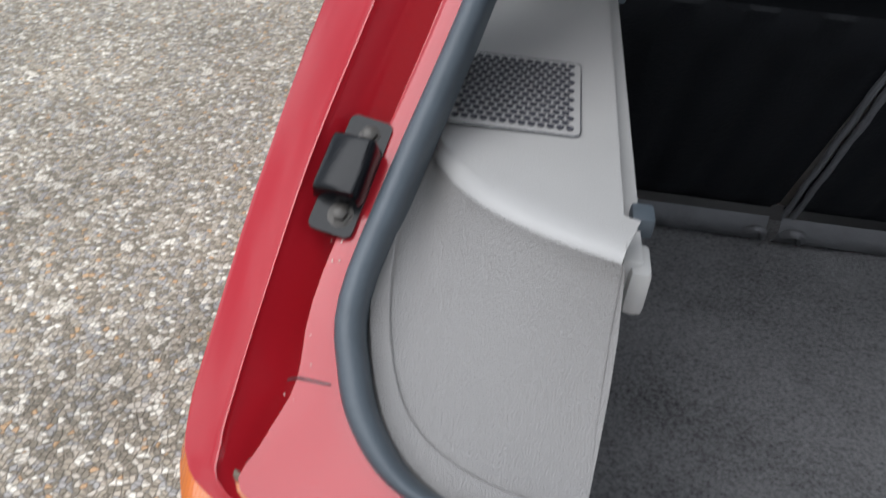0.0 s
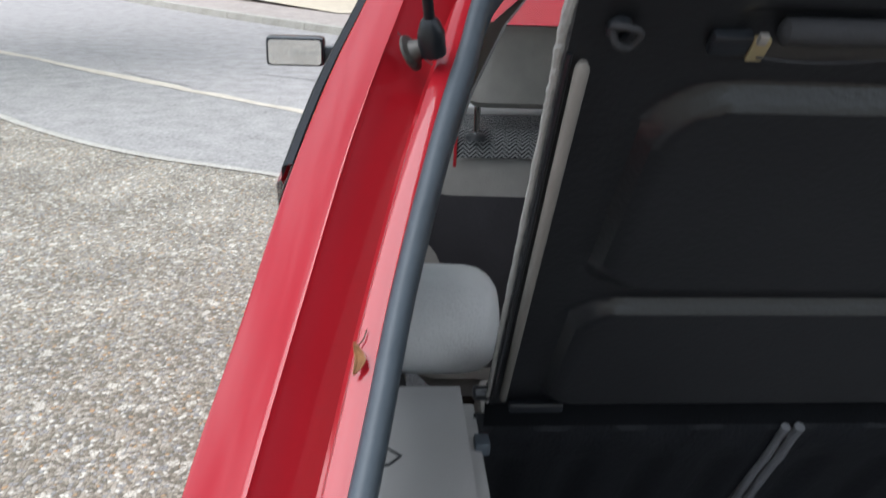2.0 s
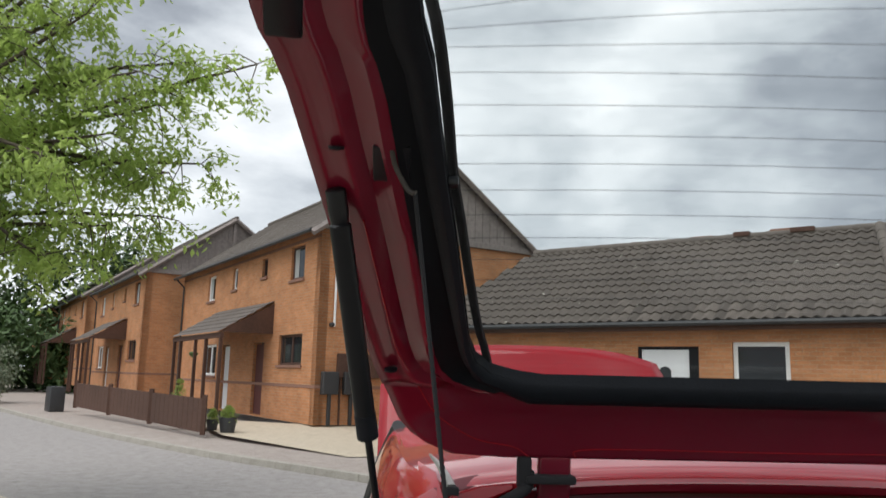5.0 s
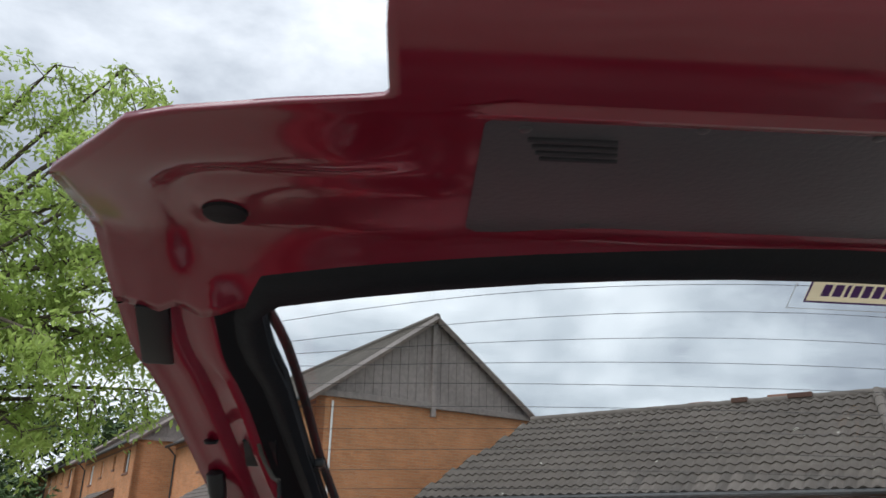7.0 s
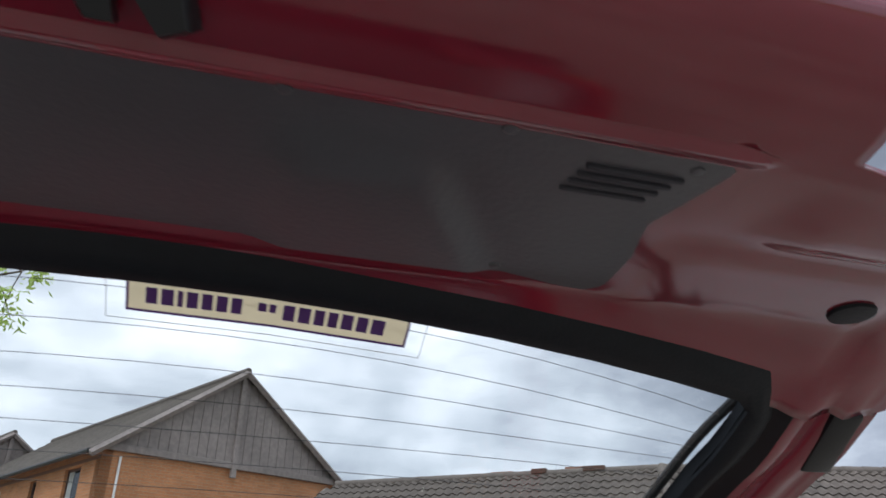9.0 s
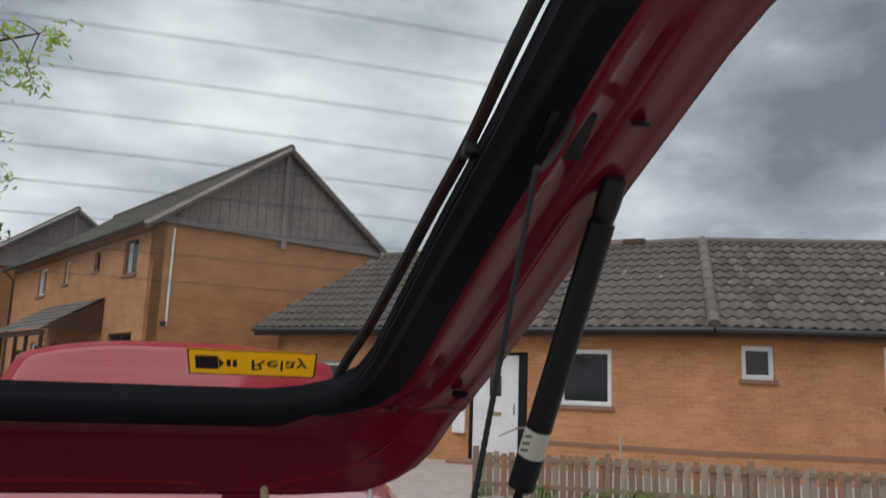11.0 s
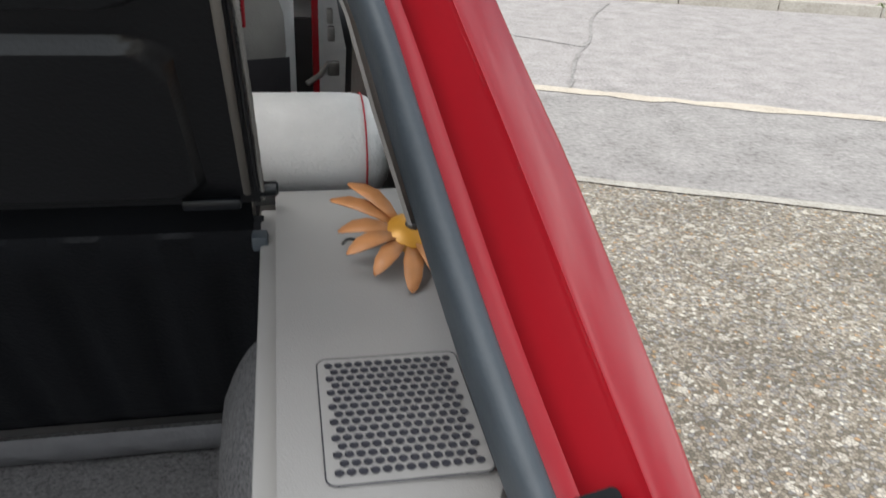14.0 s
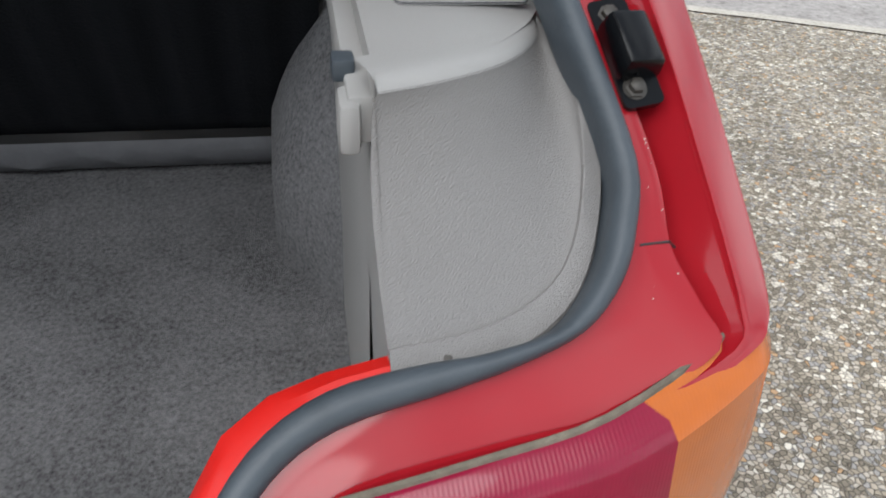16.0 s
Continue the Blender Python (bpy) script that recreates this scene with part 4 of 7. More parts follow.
part("cable_boot", tube_bm(cable, [.008 + .0010 * (k % 2) for k in range(26)], 10), matt_black, car, "black ribbed cable boot at the hinge")

# gas struts
for sx in (-1, 1):
    a, b = Vector((sx * .537, .228, 1.218)), Vector((sx * .604, .028, 1.664))
    d = (b - a).normalized()
    strut = part("gas_strut", tube_bm([a.lerp(b, .48), a.lerp(b, .485), a.lerp(b, .95), a.lerp(b, .955)], [.008, .0112, .0112, .008], 14), satin_black, car, "black gas strut holding the tailgate up")
    part("strut_rod", tube_bm([a, a.lerp(b, .48)], .0042, 10), satin_black, strut)
    part("strut_collar", tube_bm([a.lerp(b, .468), a.lerp(b, .525)], .0118, 14), rubber, strut)
    part("strut_end", tube_bm([a - d * .011, a - d * .008, a + d * .008, a + d * .018, a + d * .021], [.006, .0105, .0105, .007, .0045], 12), black_plastic, strut)
    part("strut_end", tube_bm([b + d * .014, b + d * .011, b - d * .010, b - d * .024, b - d * .028], [.006, .0105, .0105, .009, .006], 12), black_plastic, strut)
    part("ball_stud", lathe_bm([(0, .014), (.002, .014), (.004, .009), (.010, .007), (.016, .006)], Vector((sx * .553, .236, 1.209)), (-sx * .8, -.35, .45), 18), zinc, strut, "dull zinc ball stud and washer")
    if sx > 0:
        part("strut_label", tube_bm([a.lerp(b, .530), a.lerp(b, .580)], .01145, 14, None, False), white_label, strut, "aged white paper label with worn print")
        for k in range(3):
            c = a.lerp(b, .540 + k * .013)
            part("print", box_bm((.0008, .007, .0016), c + Vector((-.0095, -.0065, 0)), 0, None, Euler((0, 0, radians(35))).to_matrix()), ink, strut)
    # hook and cord to the shelf
    part("cord_hook", tube_bm(curve_pts([Vector((sx * .550, -.03, 1.702)), Vector((sx * .546, -.02, 1.688)), Vector((sx * .534, -.015, 1.668)), Vector((sx * .526, -.018, 1.664))], 4), .0026, 8), zinc, tailgate, "bent wire cord hook")
    low = Vector((sx * .466 - .010, -.022, 1.262))
    top = Vector((sx * .527, -.016, 1.664))
    pts = [low.lerp(top, k / 120) for k in range(121)]
    part("shelf_cord", tube_bm(pts, [.0024 if k % 2 else .0019 for k in range(121)], 8), matt_black, car, "dark grey braided shelf cord")

# bump stops on the pillars
for sx in (-1, 1):
    v = Vector((sx * .011, -.048, -.035)).normalized()
    u = Vector((sx, 0, 0))
    u = (u - v * u.dot(v)).normalized()
    w = u.cross(v) * sx
    w = w if w.dot(N_A) > 0 else -w
    c = Vector((sx * .6555, -.171, .8745)) + w * -.004
    stop = part("bump_stop", slab_bm(rounded(.027, .076, .0045), 0, .005, None, (c, u, v, w)), stop_black, car, "black plastic bump stop bolted to the pillar")
    body = box_bm((.031, .040, .026), (0, 0, 0), .004)
    for q in body.verts:
        k = q.co.copy()
        top = max(0, min(1, k.z / .013))
        q.co = c + u * (k.x * (1 - .16 * top) + .002) + v * (k.y * (1 - .10 * top)) + w * (k.z + .013 - .007 * top * max(0, k.x / .0155))
    part("stop_block", body, stop_black, stop)
    for pos in (Vector((sx * .649, -.1485, .8885)), Vector((sx * .657, -.1915, .8590))):
        b = part("bolt", lathe_bm([(0, .0070), (.002, .0070), (.0025, .0052), (.006, .0050), (.007, .0035)], pos + w * .001, w, 6), zinc, stop, "weathered hex bolt")
        part("bolt_washer", lathe_bm([(0, .0080), (.0015, .0078)], pos + w * .0003, w, 16), zinc, b)

# perforated speaker grilles
for sx in (-1, 1):
    x0, x1, y0, y1 = .521, .611, -.104, .010
    nx, ny = 13, 15
    border = slab_bm(rounded(x1 - x0, y1 - y0, .006, 4, (x0 + x1) / 2, (y0 + y1) / 2), .8812, .8826)
    for vtx in border.verts:
        vtx.co.x *= sx
    grille = part("speaker_grille", border, trim_smooth, car, "grey perforated speaker grille in the ledge")
    cw, ch = (x1 - x0 - .008) / nx, (y1 - y0 - .010) / ny
    holes = bmesh.new()
    for j in range(ny):
        for i in range(nx - (j % 2)):
            cx = x0 + .004 + cw * (i + .5 + .5 * (j % 2))
            cy = y0 + .005 + ch * (j + .5)
            r = .0027
            ring = [(cx + r * math.cos(a), cy + r * math.sin(a) * 1.05) for a in [k * math.pi / 5 for k in range(10)]]
            up = [holes.verts.new((sx * a, b, .8836)) for a, b in ring]
            dn = [holes.verts.new((sx * (cx + (a - cx) * .84), cy + (b - cy) * .84, .8829)) for a, b in ring]
            for k in range(10):
                holes.faces.new((up[k], up[(k + 1) % 10], dn[(k + 1) % 10], dn[k]))
            holes.faces.new(dn)
    part("perforation", holes, ink, grille, "dark punched holes")
    groove = [Vector((sx * a, b, .8824)) for a, b in rounded(x1 - x0, y1 - y0, .006, 4, (x0 + x1) / 2, (y0 + y1) / 2)]
    part("grille_groove", tube_bm(groove + groove[:1], .0005, 6), ink, grille, "thin dark joint round the grille")
    if sx < 0:
        # moulded arrow mark on the ledge
        part("moulded_mark", tube_bm([Vector((x, y, .882)) for x, y in ((-.610, .215), (-.568, .200), (-.556, .188), (-.566, .176), (-.612, .172))], .0012, 6), dark_plastic, grille)

# ---- rear seat, folded up behind the load space ----
SEAT_U = Vector((0, -.190, .362)).normalized()
SEAT_N = Vector((0, -.885, -.465))


def seat_pt(x, t, h=0.0):
    return Vector((x, .452, .497)) + SEAT_U * t + SEAT_N * h


for x0, x1 in ((-.485, -.176), (-.158, .485)):
    rows = []
    nribs = 4 if x1 < 0 else 8
    cols = []
    n = nribs * 8
    for k in range(n + 1):
        f = k / n
        ph = (f * nribs) % 1
        cols.append((x0 + (x1 - x0) * f, .007 if .35 < ph < .65 and .03 < f < .97 else .0))
    for t, kf in ((-.005, 0), (0, .2), (.03, .2), (.05, 1), (.32, 1), (.345, .2), (.40, .2), (.415, 0)):
        rows.append([seat_pt(x, t, -h * kf + (.0 if 0 < t < .41 else -.012)) for x, h in cols])
    back = part("rear_seat_back", grid_bm(rows), seat_black, car, "black pressed board on the back of the rear seat")
    rows = []
    for k in range(15):
        x = x0 + (x1 - x0) * k / 14
        wv = .003 * math.sin(k * 2.1) + .002 * math.sin(k * 4.7)
        rows.append([seat_pt(x, -.008, .002), seat_pt(x, -.020, .014 + wv), seat_pt(x, -.040, .020 - wv), seat_pt(x, -.060, .014), seat_pt(x, -.066, -.004)])
    part("seat_flap", grid_bm(rows), flap_vinyl, back, "dark grey vinyl flap at the foot of the seat back")
    if x1 > 0:
        part("catch_plate", box_bm((.058, .004, .018), seat_pt(.02, .055, .006), .002, None, SEAT_N.to_track_quat("Y", "Z").to_matrix()), brass, back, "worn brass catch plate")
# added black strip that stands in for the unlit gap below the shelf
part("gap_shade_strip", box_bm((.95, .004, .046), (0, .268, .880), .001), mat("gap_shade_black", (.0045, .005, .006), .9, 0, 0, .3, 20, .2, 300, "Object", .08), car, "black strip added to stand in for the dark gap behind the shelf")
for off, rad in ((-.0075, .0042), (.0065, .0048)):
    edge_pts = [seat_pt(-.152 - .046 * t + off + .0008 * math.sin(t * 60 + off * 900), t, .003) for t in [k * .0205 for k in range(21)]]
    part("split_edge", tube_bm(edge_pts, [rad * (1 + .12 * math.sin(k * 2.3)) for k in range(21)], 8), flap_vinyl, car, "grey vinyl edge between the split seat backs")
for x, kk in ((-.19, 1.0), (-.135, 1.2)):
    part("flap_gather", tube_bm(curve_pts([seat_pt(x - .014, -.030, .018), seat_pt(x - .004, -.012, .024), seat_pt(x + .008, -.020, .022), seat_pt(x + .015, -.044, .018)], 5), .006 * kk, 8), flap_vinyl, car, "bunched vinyl at the foot of the seat split")
part("seat_backing", box_bm((.95, .05, .40), seat_pt(0, .185, -.045), .01, None, Euler((radians(27.7), 0, 0)).to_matrix()), velour_dark, car)
for x0, x1 in ((-.615, -.452), (.0, .612)):
    rows = []
    for s in (0, .0008, .0025, .006, .011, .020, .034, .06, .08, .103, .129, .143, .152, .157, .1605, .1622, .163):
        d = min(s, .163 - s)
        x = x0 + s if s < .0815 else x1 - d
        e = .50 + .50 * math.sin(math.pi / 2 * min(1, d / .036)) ** .55
        e = e * (1 + .012 * math.sin(s * 90))
        rows.append([Vector((x, .385 + .066 * e * math.cos(a), .897 + (.016 if x0 < -.1 else -.002) + .057 * e * math.sin(a))) for a in [2 * math.pi * q / 16 for q in range(16)]])
    bm = grid_bm(rows, None, True)
    roll = part("rear_seat_roll", bm, velour, car, "pale grey velour roll on top of the rear seat")
    xs = x1 - .026 if x0 > -.1 else x0 + .026
    part("seam", tube_bm([Vector((xs, .385 + .0655 * math.cos(a), .897 + (.016 if x0 < -.1 else -.002) + .0566 * math.sin(a))) for a in [math.pi * q / 10 for q in range(-3, 14)]], .0009, 6), piping, roll, "red stitched seam")

# ---- cabin ----
for sx in (-1, 1):
    cx = sx * .300
    yb = 1.055 if sx < 0 else 1.02
    rows = []
    for z, w, y0, y1 in ((.42, .44, -.02, .16), (.55, .455, -.015, .15), (.70, .45, -.005, .14), (.84, .44, .005, .125), (.92, .425, .012, .11), (.955, .40, .022, .095), (.965, .36, .04, .08)):
        prof = rounded(w, y1 - y0, (y1 - y0) * .42, 4, cx, yb + (y0 + y1) / 2)
        rows.append([Vector((a, b + (z - .7) * -.16, z)) for a, b in prof])
    bm = grid_bm(rows, None, True)
    sb = part("front_seat", bm, velour_dark, car, "grey-brown velour front seat with tan sides and red piping")
    # lighter shoulder wings
    for s2 in (-1, 1):
        inner = s2 * sx < 0
        wing = box_bm((.078, .150 if inner else .11, .40), (cx + s2 * .192, yb + .052, .775), .032, None, Euler((radians(-9), 0, 0)).to_matrix(), 4)
        part("shoulder_wing", wing, velour_tan if inner else velour if sx > 0 else velour_dark, sb, "padded paler velour shoulder of the seat")
        part("red_piping", tube_bm([Vector((cx + s2 * .146, yb - .004 - (z - .7) * .16, z)) for z in (.985, .96, .93, .905)], .003, 6), piping, sb, "red piping")
    part("tweed_insert", grid_bm([[Vector((cx + x, yb + y - (z - .7) * .16, z)) for x in (-.143, -.07, 0, .07, .143)] for y, z in ((-.004, .922), (.002, .95), (.02, .972), (.09, .985))]), tweed, sb, "black and white herringbone tweed panel")
    rows = []
    hz0, hz1 = 1.018, (1.160 if sx < 0 else 1.192)
    hy = yb - .055
    for z, w, t in ((hz0, .235, .05), (hz0 + .012, .262, .085), (hz0 + .05, .268, .10), (hz0 + .10, .266, .095), (hz1 - .018, .258, .08), (hz1 - .004, .238, .055), (hz1, .20, .02)):
        rows.append([Vector((a, b, z + .006 * math.cos((a - cx) * 24) * (z > 1.12))) for a, b in rounded(w, t, t * .45, 4, cx, hy + .02)])
    bm = grid_bm(rows, None, True)
    head = part("headrest", bm, velour_dark, sb, "grey-brown velour headrest edged in red piping")
    for s2 in (-1, 1):
        part("red_piping", tube_bm([Vector((cx + s2 * .133, hy - .020 + .005 * math.sin((z - hz0) * 20), z)) for z in (hz0 + .005, hz0 + .04, hz0 + .08, hz0 + .12, hz1 - .008)], .003, 6), piping, head, "red piping")
        part("headrest_post", tube_bm([Vector((cx + s2 * .110, hy + .01, hz0 + .02)), Vector((cx + s2 * .110, hy + .012, .955))], .006, 10), chrome, head, "steel headrest post")
        part("post_bezel", lathe_bm([(0, .019), (.008, .018), (.012, .013)], (cx + s2 * .110, hy + .012, .958), (0, 0, 1), 14), dark_plastic, head)
        if s2 * sx < 0:
            part("headrest_side", grid_bm([[Vector((cx + s2 * (.135 + .004 * g * (1 - g) * 4), hy + .0 - .015 + .085 * g, z)) for g in (0, .3, .7, 1)] for z in (hz0 + .01, hz0 + .05, hz0 + .10, hz1 - .012)]), velour_tan, head, "tan velour side of the headrest")
    part("seat_cushion", box_bm((.46, .46, .14), (cx, yb + .30, .40), .05), velour_dark, sb)
    part("seat_rear_cover", grid_bm([[Vector((cx + x, yb - .022 - (z - .7) * .16 + .03 * (abs(x) / .22) ** 4, z)) for x in (-.22, -.15, 0, .15, .22)] for z in (.45, .6, .75, .85)]), vinyl, sb, "black lower back of the seat")

dash = part("dashboard", grid_bm([[Vector((x, y, z)) for x in (-.66, -.4, -.1, .1, .4, .66)] for y, z in ((1.86, .60), (1.85, .74), (1.86, .842), (1.875, .850), (1.90, .925), (1.93, .955), (2.05, .965), (2.27, .945))]), dash_mat, car, "grey moulded dashboard with black fittings")
part("dash_lower", box_bm((1.30, .06, .26), (0, 1.87, .64), .02), dark_plastic, dash)
part("instrument_pod", box_bm((.36, .10, .10), (.36, 1.88, .925), .02), dark_plastic, dash, "black instrument binnacle")
part("parcel_lip", box_bm((1.22, .05, .022), (0, 1.845, .845), .008), dash_mat, dash)
for x, w, z, h in ((.12, .10, .90, .05), (-.06, .12, .77, .05), (.56, .12, .895, .06)):
    vent = part("dash_vent", box_bm((w, .02, h), (x, 1.845, z), .006), black_plastic, dash, "black louvred air vent")
    for k in range(4):
        part("vent_slat", box_bm((w - .02, .006, .003), (x, 1.834, z - h * .3 + k * h * .2), .001), dark_plastic, vent)
for j in range(3):
    for i in range(2):
        part("switch", box_bm((.026, .012, .022), (.508 + i * .032, 1.826, .872 + j * .030), .003), dark_plastic, dash, "square push switch")
part("radio", box_bm((.19, .02, .055), (-.02, 1.845, .70), .004), black_plastic, dash)
for k in range(5):
    part("radio_key", box_bm((.018, .008, .012), (-.08 + k * .028, 1.833, .69), .002), steel, dash)
part("demister_slot", box_bm((.22, .012, .004), (-.26, 2.05, .966), .001), ink, dash, "dark demister slots")
# steering wheel
wc, wn_ = Vector((.338, 1.80, .845)), Vector((0, -.90, .43)).normalized()
wu = Vector((1, 0, 0))
wv = wn_.cross(wu)
ring = [wc + (wu * math.cos(a) + wv * math.sin(a)) * .155 for a in [2 * math.pi * k / 40 for k in range(41)]]
wheel = part("steering_wheel", tube_bm(ring, .0145, 10, None, False), mat("grey_leather_rim", (.17, .175, .18), .5, 0, 0, .1, 40, .3, 200), car, "grey three-spoke steering wheel with a red badge")
hub_mat = mat("grey_wheel_pad", (.20, .205, .205), .6, 0, 0, .1, 30, .3, 200)
hub = part("wheel_pad", slab_bm([(-.05, .055), (.0, .072), (.05, .055), (.145, .022), (.148, -.012), (.075, -.045), (.045, -.07), (.028, -.148), (-.028, -.148), (-.045, -.07), (-.075, -.045), (-.148, -.012), (-.145, .022)], -.010, .012, None, (wc, (wu * math.cos(.35) + wv * math.sin(.35)), (wv * math.cos(.35) - wu * math.sin(.35)), wn_)), hub_mat, wheel, "grey padded wheel centre")
part("badge", slab_bm([(.027 * math.cos(math.pi / 8 + k * math.pi / 4), .027 * math.sin(math.pi / 8 + k * math.pi / 4)) for k in range(8)], .012, .016, None, (wc + wv * .005, wu, wv, wn_)), piping, hub, "red octagonal badge")
for s2 in (-1, 1):
    part("column_stalk", tube_bm([wc + Vector((s2 * .04, .06, -.01)), wc + Vector((s2 * .17, .05, .0))], .006, 8), dash_mat, car, "grey column stalk")
# inner sides of the cabin
for sx in (-1, 1):
    part("door_card", grid_bm([[Vector((sx * (flank_x(z) - .045), y, z)) for y in (.30, .7, 1.1, 1.6, 2.2)] for z in (.25, .5, .75, .93)]), velour_dark, car, "grey-brown inner side panel")
    part("side_post", box_bm((.03, .07, .42), (sx * .600, 1.02, 1.12), .012, None, Euler((0, sx * radians(-18), 0)).to_matrix()), paint_shaded, car, "red painted door post")
    part("door_striker", tube_bm(curve_pts([Vector((sx * .585, .985, .99)), Vector((sx * .565, .97, 1.0)), Vector((sx * .565, .965, 1.03)), Vector((sx * .582, .98, 1.045))], 4), .005, 8), chrome, car, "bright door striker loop")
    rows = []
    edge_rows = []
    for y, xi in ((-.02, .571), (.04, .557), (.10, .545), (.17, .522), (.225, .499), (.28, .469), (.315, .440)):
        e = on_a(sx * (xi + .004), y, -.022)
        edge_rows.append([e + Vector((sx * .0025, -.0015, .000)), e, e + Vector((sx * .0012, .003, -.001))])
        rows.append([e + Vector((sx * .0025, .004, -.002)), e + Vector((sx * .010, .03, -.012)), e + Vector((sx * .020, .12, -.04)), e + Vector((sx * .032, .30, -.05))])
    part("inner_pillar_trim", grid_bm(rows), trim_brown, car, "dark brown padded trim inside the rear pillar")
    part("pillar_trim_edge", grid_bm(edge_rows), pillar_vinyl, car, "thin grey-beige edge of the pillar trim")
    part("door_jamb", box_bm((.045, .02, .75), (sx * .600, 1.50, .60), .008), paint, car, "red painted door edge")
    if sx > 0:
        part("door_trim", grid_bm([[Vector((sx * x, 1.05 + .1 * (x - .57), z)) for x in (.574, .585, .605, .63)] for z in (1.03, .97, .90, .82, .76)]), velour, car, "pale grey inner door trim")
        for z, w in ((.835, .020), (.895, .012), (.925, .010)):
            part("belt_catch", box_bm((w, .014, .026), (sx * (.592 + .06 * (.9 - z)), .985, z), .003), steel, car, "bright metal belt catch")
        part("catch_arm", tube_bm([Vector((sx * .588, .985, .845)), Vector((sx * .572, .975, .825)), Vector((sx * .548, .965, .812))], .005, 8), steel, car)
    part("quarter_trim", grid_bm([[Vector((sx * (flank_x(z) - .05), y, z)) for y in (.12, .4, .7, 1.0)] for z in (.86, .90, .94)]), pillar_vinyl, car, "grey-brown side trim below the window")
    part("belt", tube_bm([Vector((sx * .575, .96, 1.20)), Vector((sx * .598, .95, 1.0)), Vector((sx * .620, .94, .88)), Vector((sx * .612, .93, .70)), Vector((sx * .60, .93, .45))], .016, 4, None, True, .12), dark_plastic, car, "dark seat belt hanging at the pillar")
part("cabin_floor", box_bm((1.30, 2.4, .03), (0, 1.5, .22), .005), dark_plastic, car, "dark cabin floor")
part("boot_rear_wall", box_bm((1.30, .02, .26), (0, -.375, .55), .004), paint_shaded, car)
for sx in (-1, 1):
    part("boot_side", grid_bm([[Vector((sx * .62, max(y, (z - 1.016) / .81 + .06), z)) for y in (-.33, 0, .5)] for z in (.2, .5, .70, .86)]), dark_plastic, car)
# wheels
for sx in (-1, 1):
    for y in (.12, 2.37):
        c = Vector((sx * .60, y, .275))
        w = part("wheel", lathe_bm([(-.08, .20), (-.08, .255), (-.06, .275), (.06, .275), (.08, .255), (.08, .20)], c, (sx, 0, 0), 28), rubber, car, "black tyred road wheel")
        part("rim", lathe_bm([(0, .19), (.06, .18), (.065, .10), (.075, .04), (.078, .01)], c, (sx, 0, 0), 24), steel, w)

# ---- parcel shelf, hanging open ----
SH_O, SH_V = Vector((0, .253, .891)), Vector((0, -math.sin(radians(38.7)), math.cos(radians(38.7))))
SH_W = Vector((0, -SH_V.z, SH_V.y))
shelf = thing("parcel_shelf", (0, .252, .890), "black moulded parcel shelf with felt edges, hung raised on cords", "parcel shelf")


def sh(x, t, h=0.0):
    """A point on the shelf's underside: t from its pivot edge, h towards the load space."""
    return SH_O + Vector((x * (1.005 + .030 * max(0, t)) + .0055 - .034 * t, 0, 0)) + SH_V * (t * 1.036) + SH_W * h


def pad(u, lo, hi, soft):
    return min(1, max(0, (u - lo) / soft)) * min(1, max(0, (hi - u) / soft))


def rpad(x, t, half, lo, hi, r, soft):
    """Height of a raised panel with rounded corners, 0 to 1."""
    qx, qt = abs(x) - (half - r), abs(t - (lo + hi) / 2) - ((hi - lo) / 2 - r)
    d = math.hypot(max(qx, 0), max(qt, 0)) + min(max(qx, qt), 0) - r
    f = min(1, max(0, -d / soft))
    return f * f * (3 - 2 * f)


rows = []
ts = sorted(set([k * .004 for k in range(121)] + [k * .0125 for k in range(39)] + [.024, .028, .218, .226, .238]))
for t in ts:
    row = []
    for k in range(-80, 81):
        x = .476 * k / 80
        ax = abs(x)
        h = .010 * rpad(x, t, .436, .238, .426, .038, .010)
        h = max(h, .010 * rpad(x, t, .436, .016, .217, .034, .010))
        h -= .003 * pad(ax, -1, .41, .006) * pad(t, .440, .468, .005)
        row.append(sh(x, t, h))
    rows.append(row)
part("shelf_board", grid_bm(rows), shelf_black, shelf, "black moulded fibreboard with raised panels")
part("shelf_top", grid_bm([[sh(x, t, -.014) for x in (-.478, -.2, 0, .2, .478)] for t in (-.002, .25, .484)]), carpet, shelf)
edge = curve_pts([sh(-.478, .0, -.002)] + [sh(-.479, t, -.002) for t in (.1, .2, .3, .4, .455)] + [sh(-.476, .474, -.002), sh(-.464, .482, -.002)] + [sh(x, .483, -.002) for x in (-.3, -.1, .1, .3)] + [sh(.464, .482, -.002), sh(.476, .474, -.002)] + [sh(.479, t, -.002) for t in (.455, .4, .3, .2, .1)] + [sh(.478, 0, -.002)], 14)
tube_mat = mat("grey_brown_plastic_tube", (.15, .138, .124), .6)
rnd = random.Random(4)
part("felt_edge", tube_bm([p + Vector((rnd.uniform(-1, 1), rnd.uniform(-1, 1), rnd.uniform(-1, 1))) * .0002 for p in edge], [interp((p - SH_O).dot(SH_V), [(0, .0018), (.42, .0019), (.485, .0025), (.51, .0026)]) + rnd.uniform(-.0003, .0003) for p in edge], 8), felt, shelf, "fuzzy grey felt edge")
fuzz = bmesh.new()
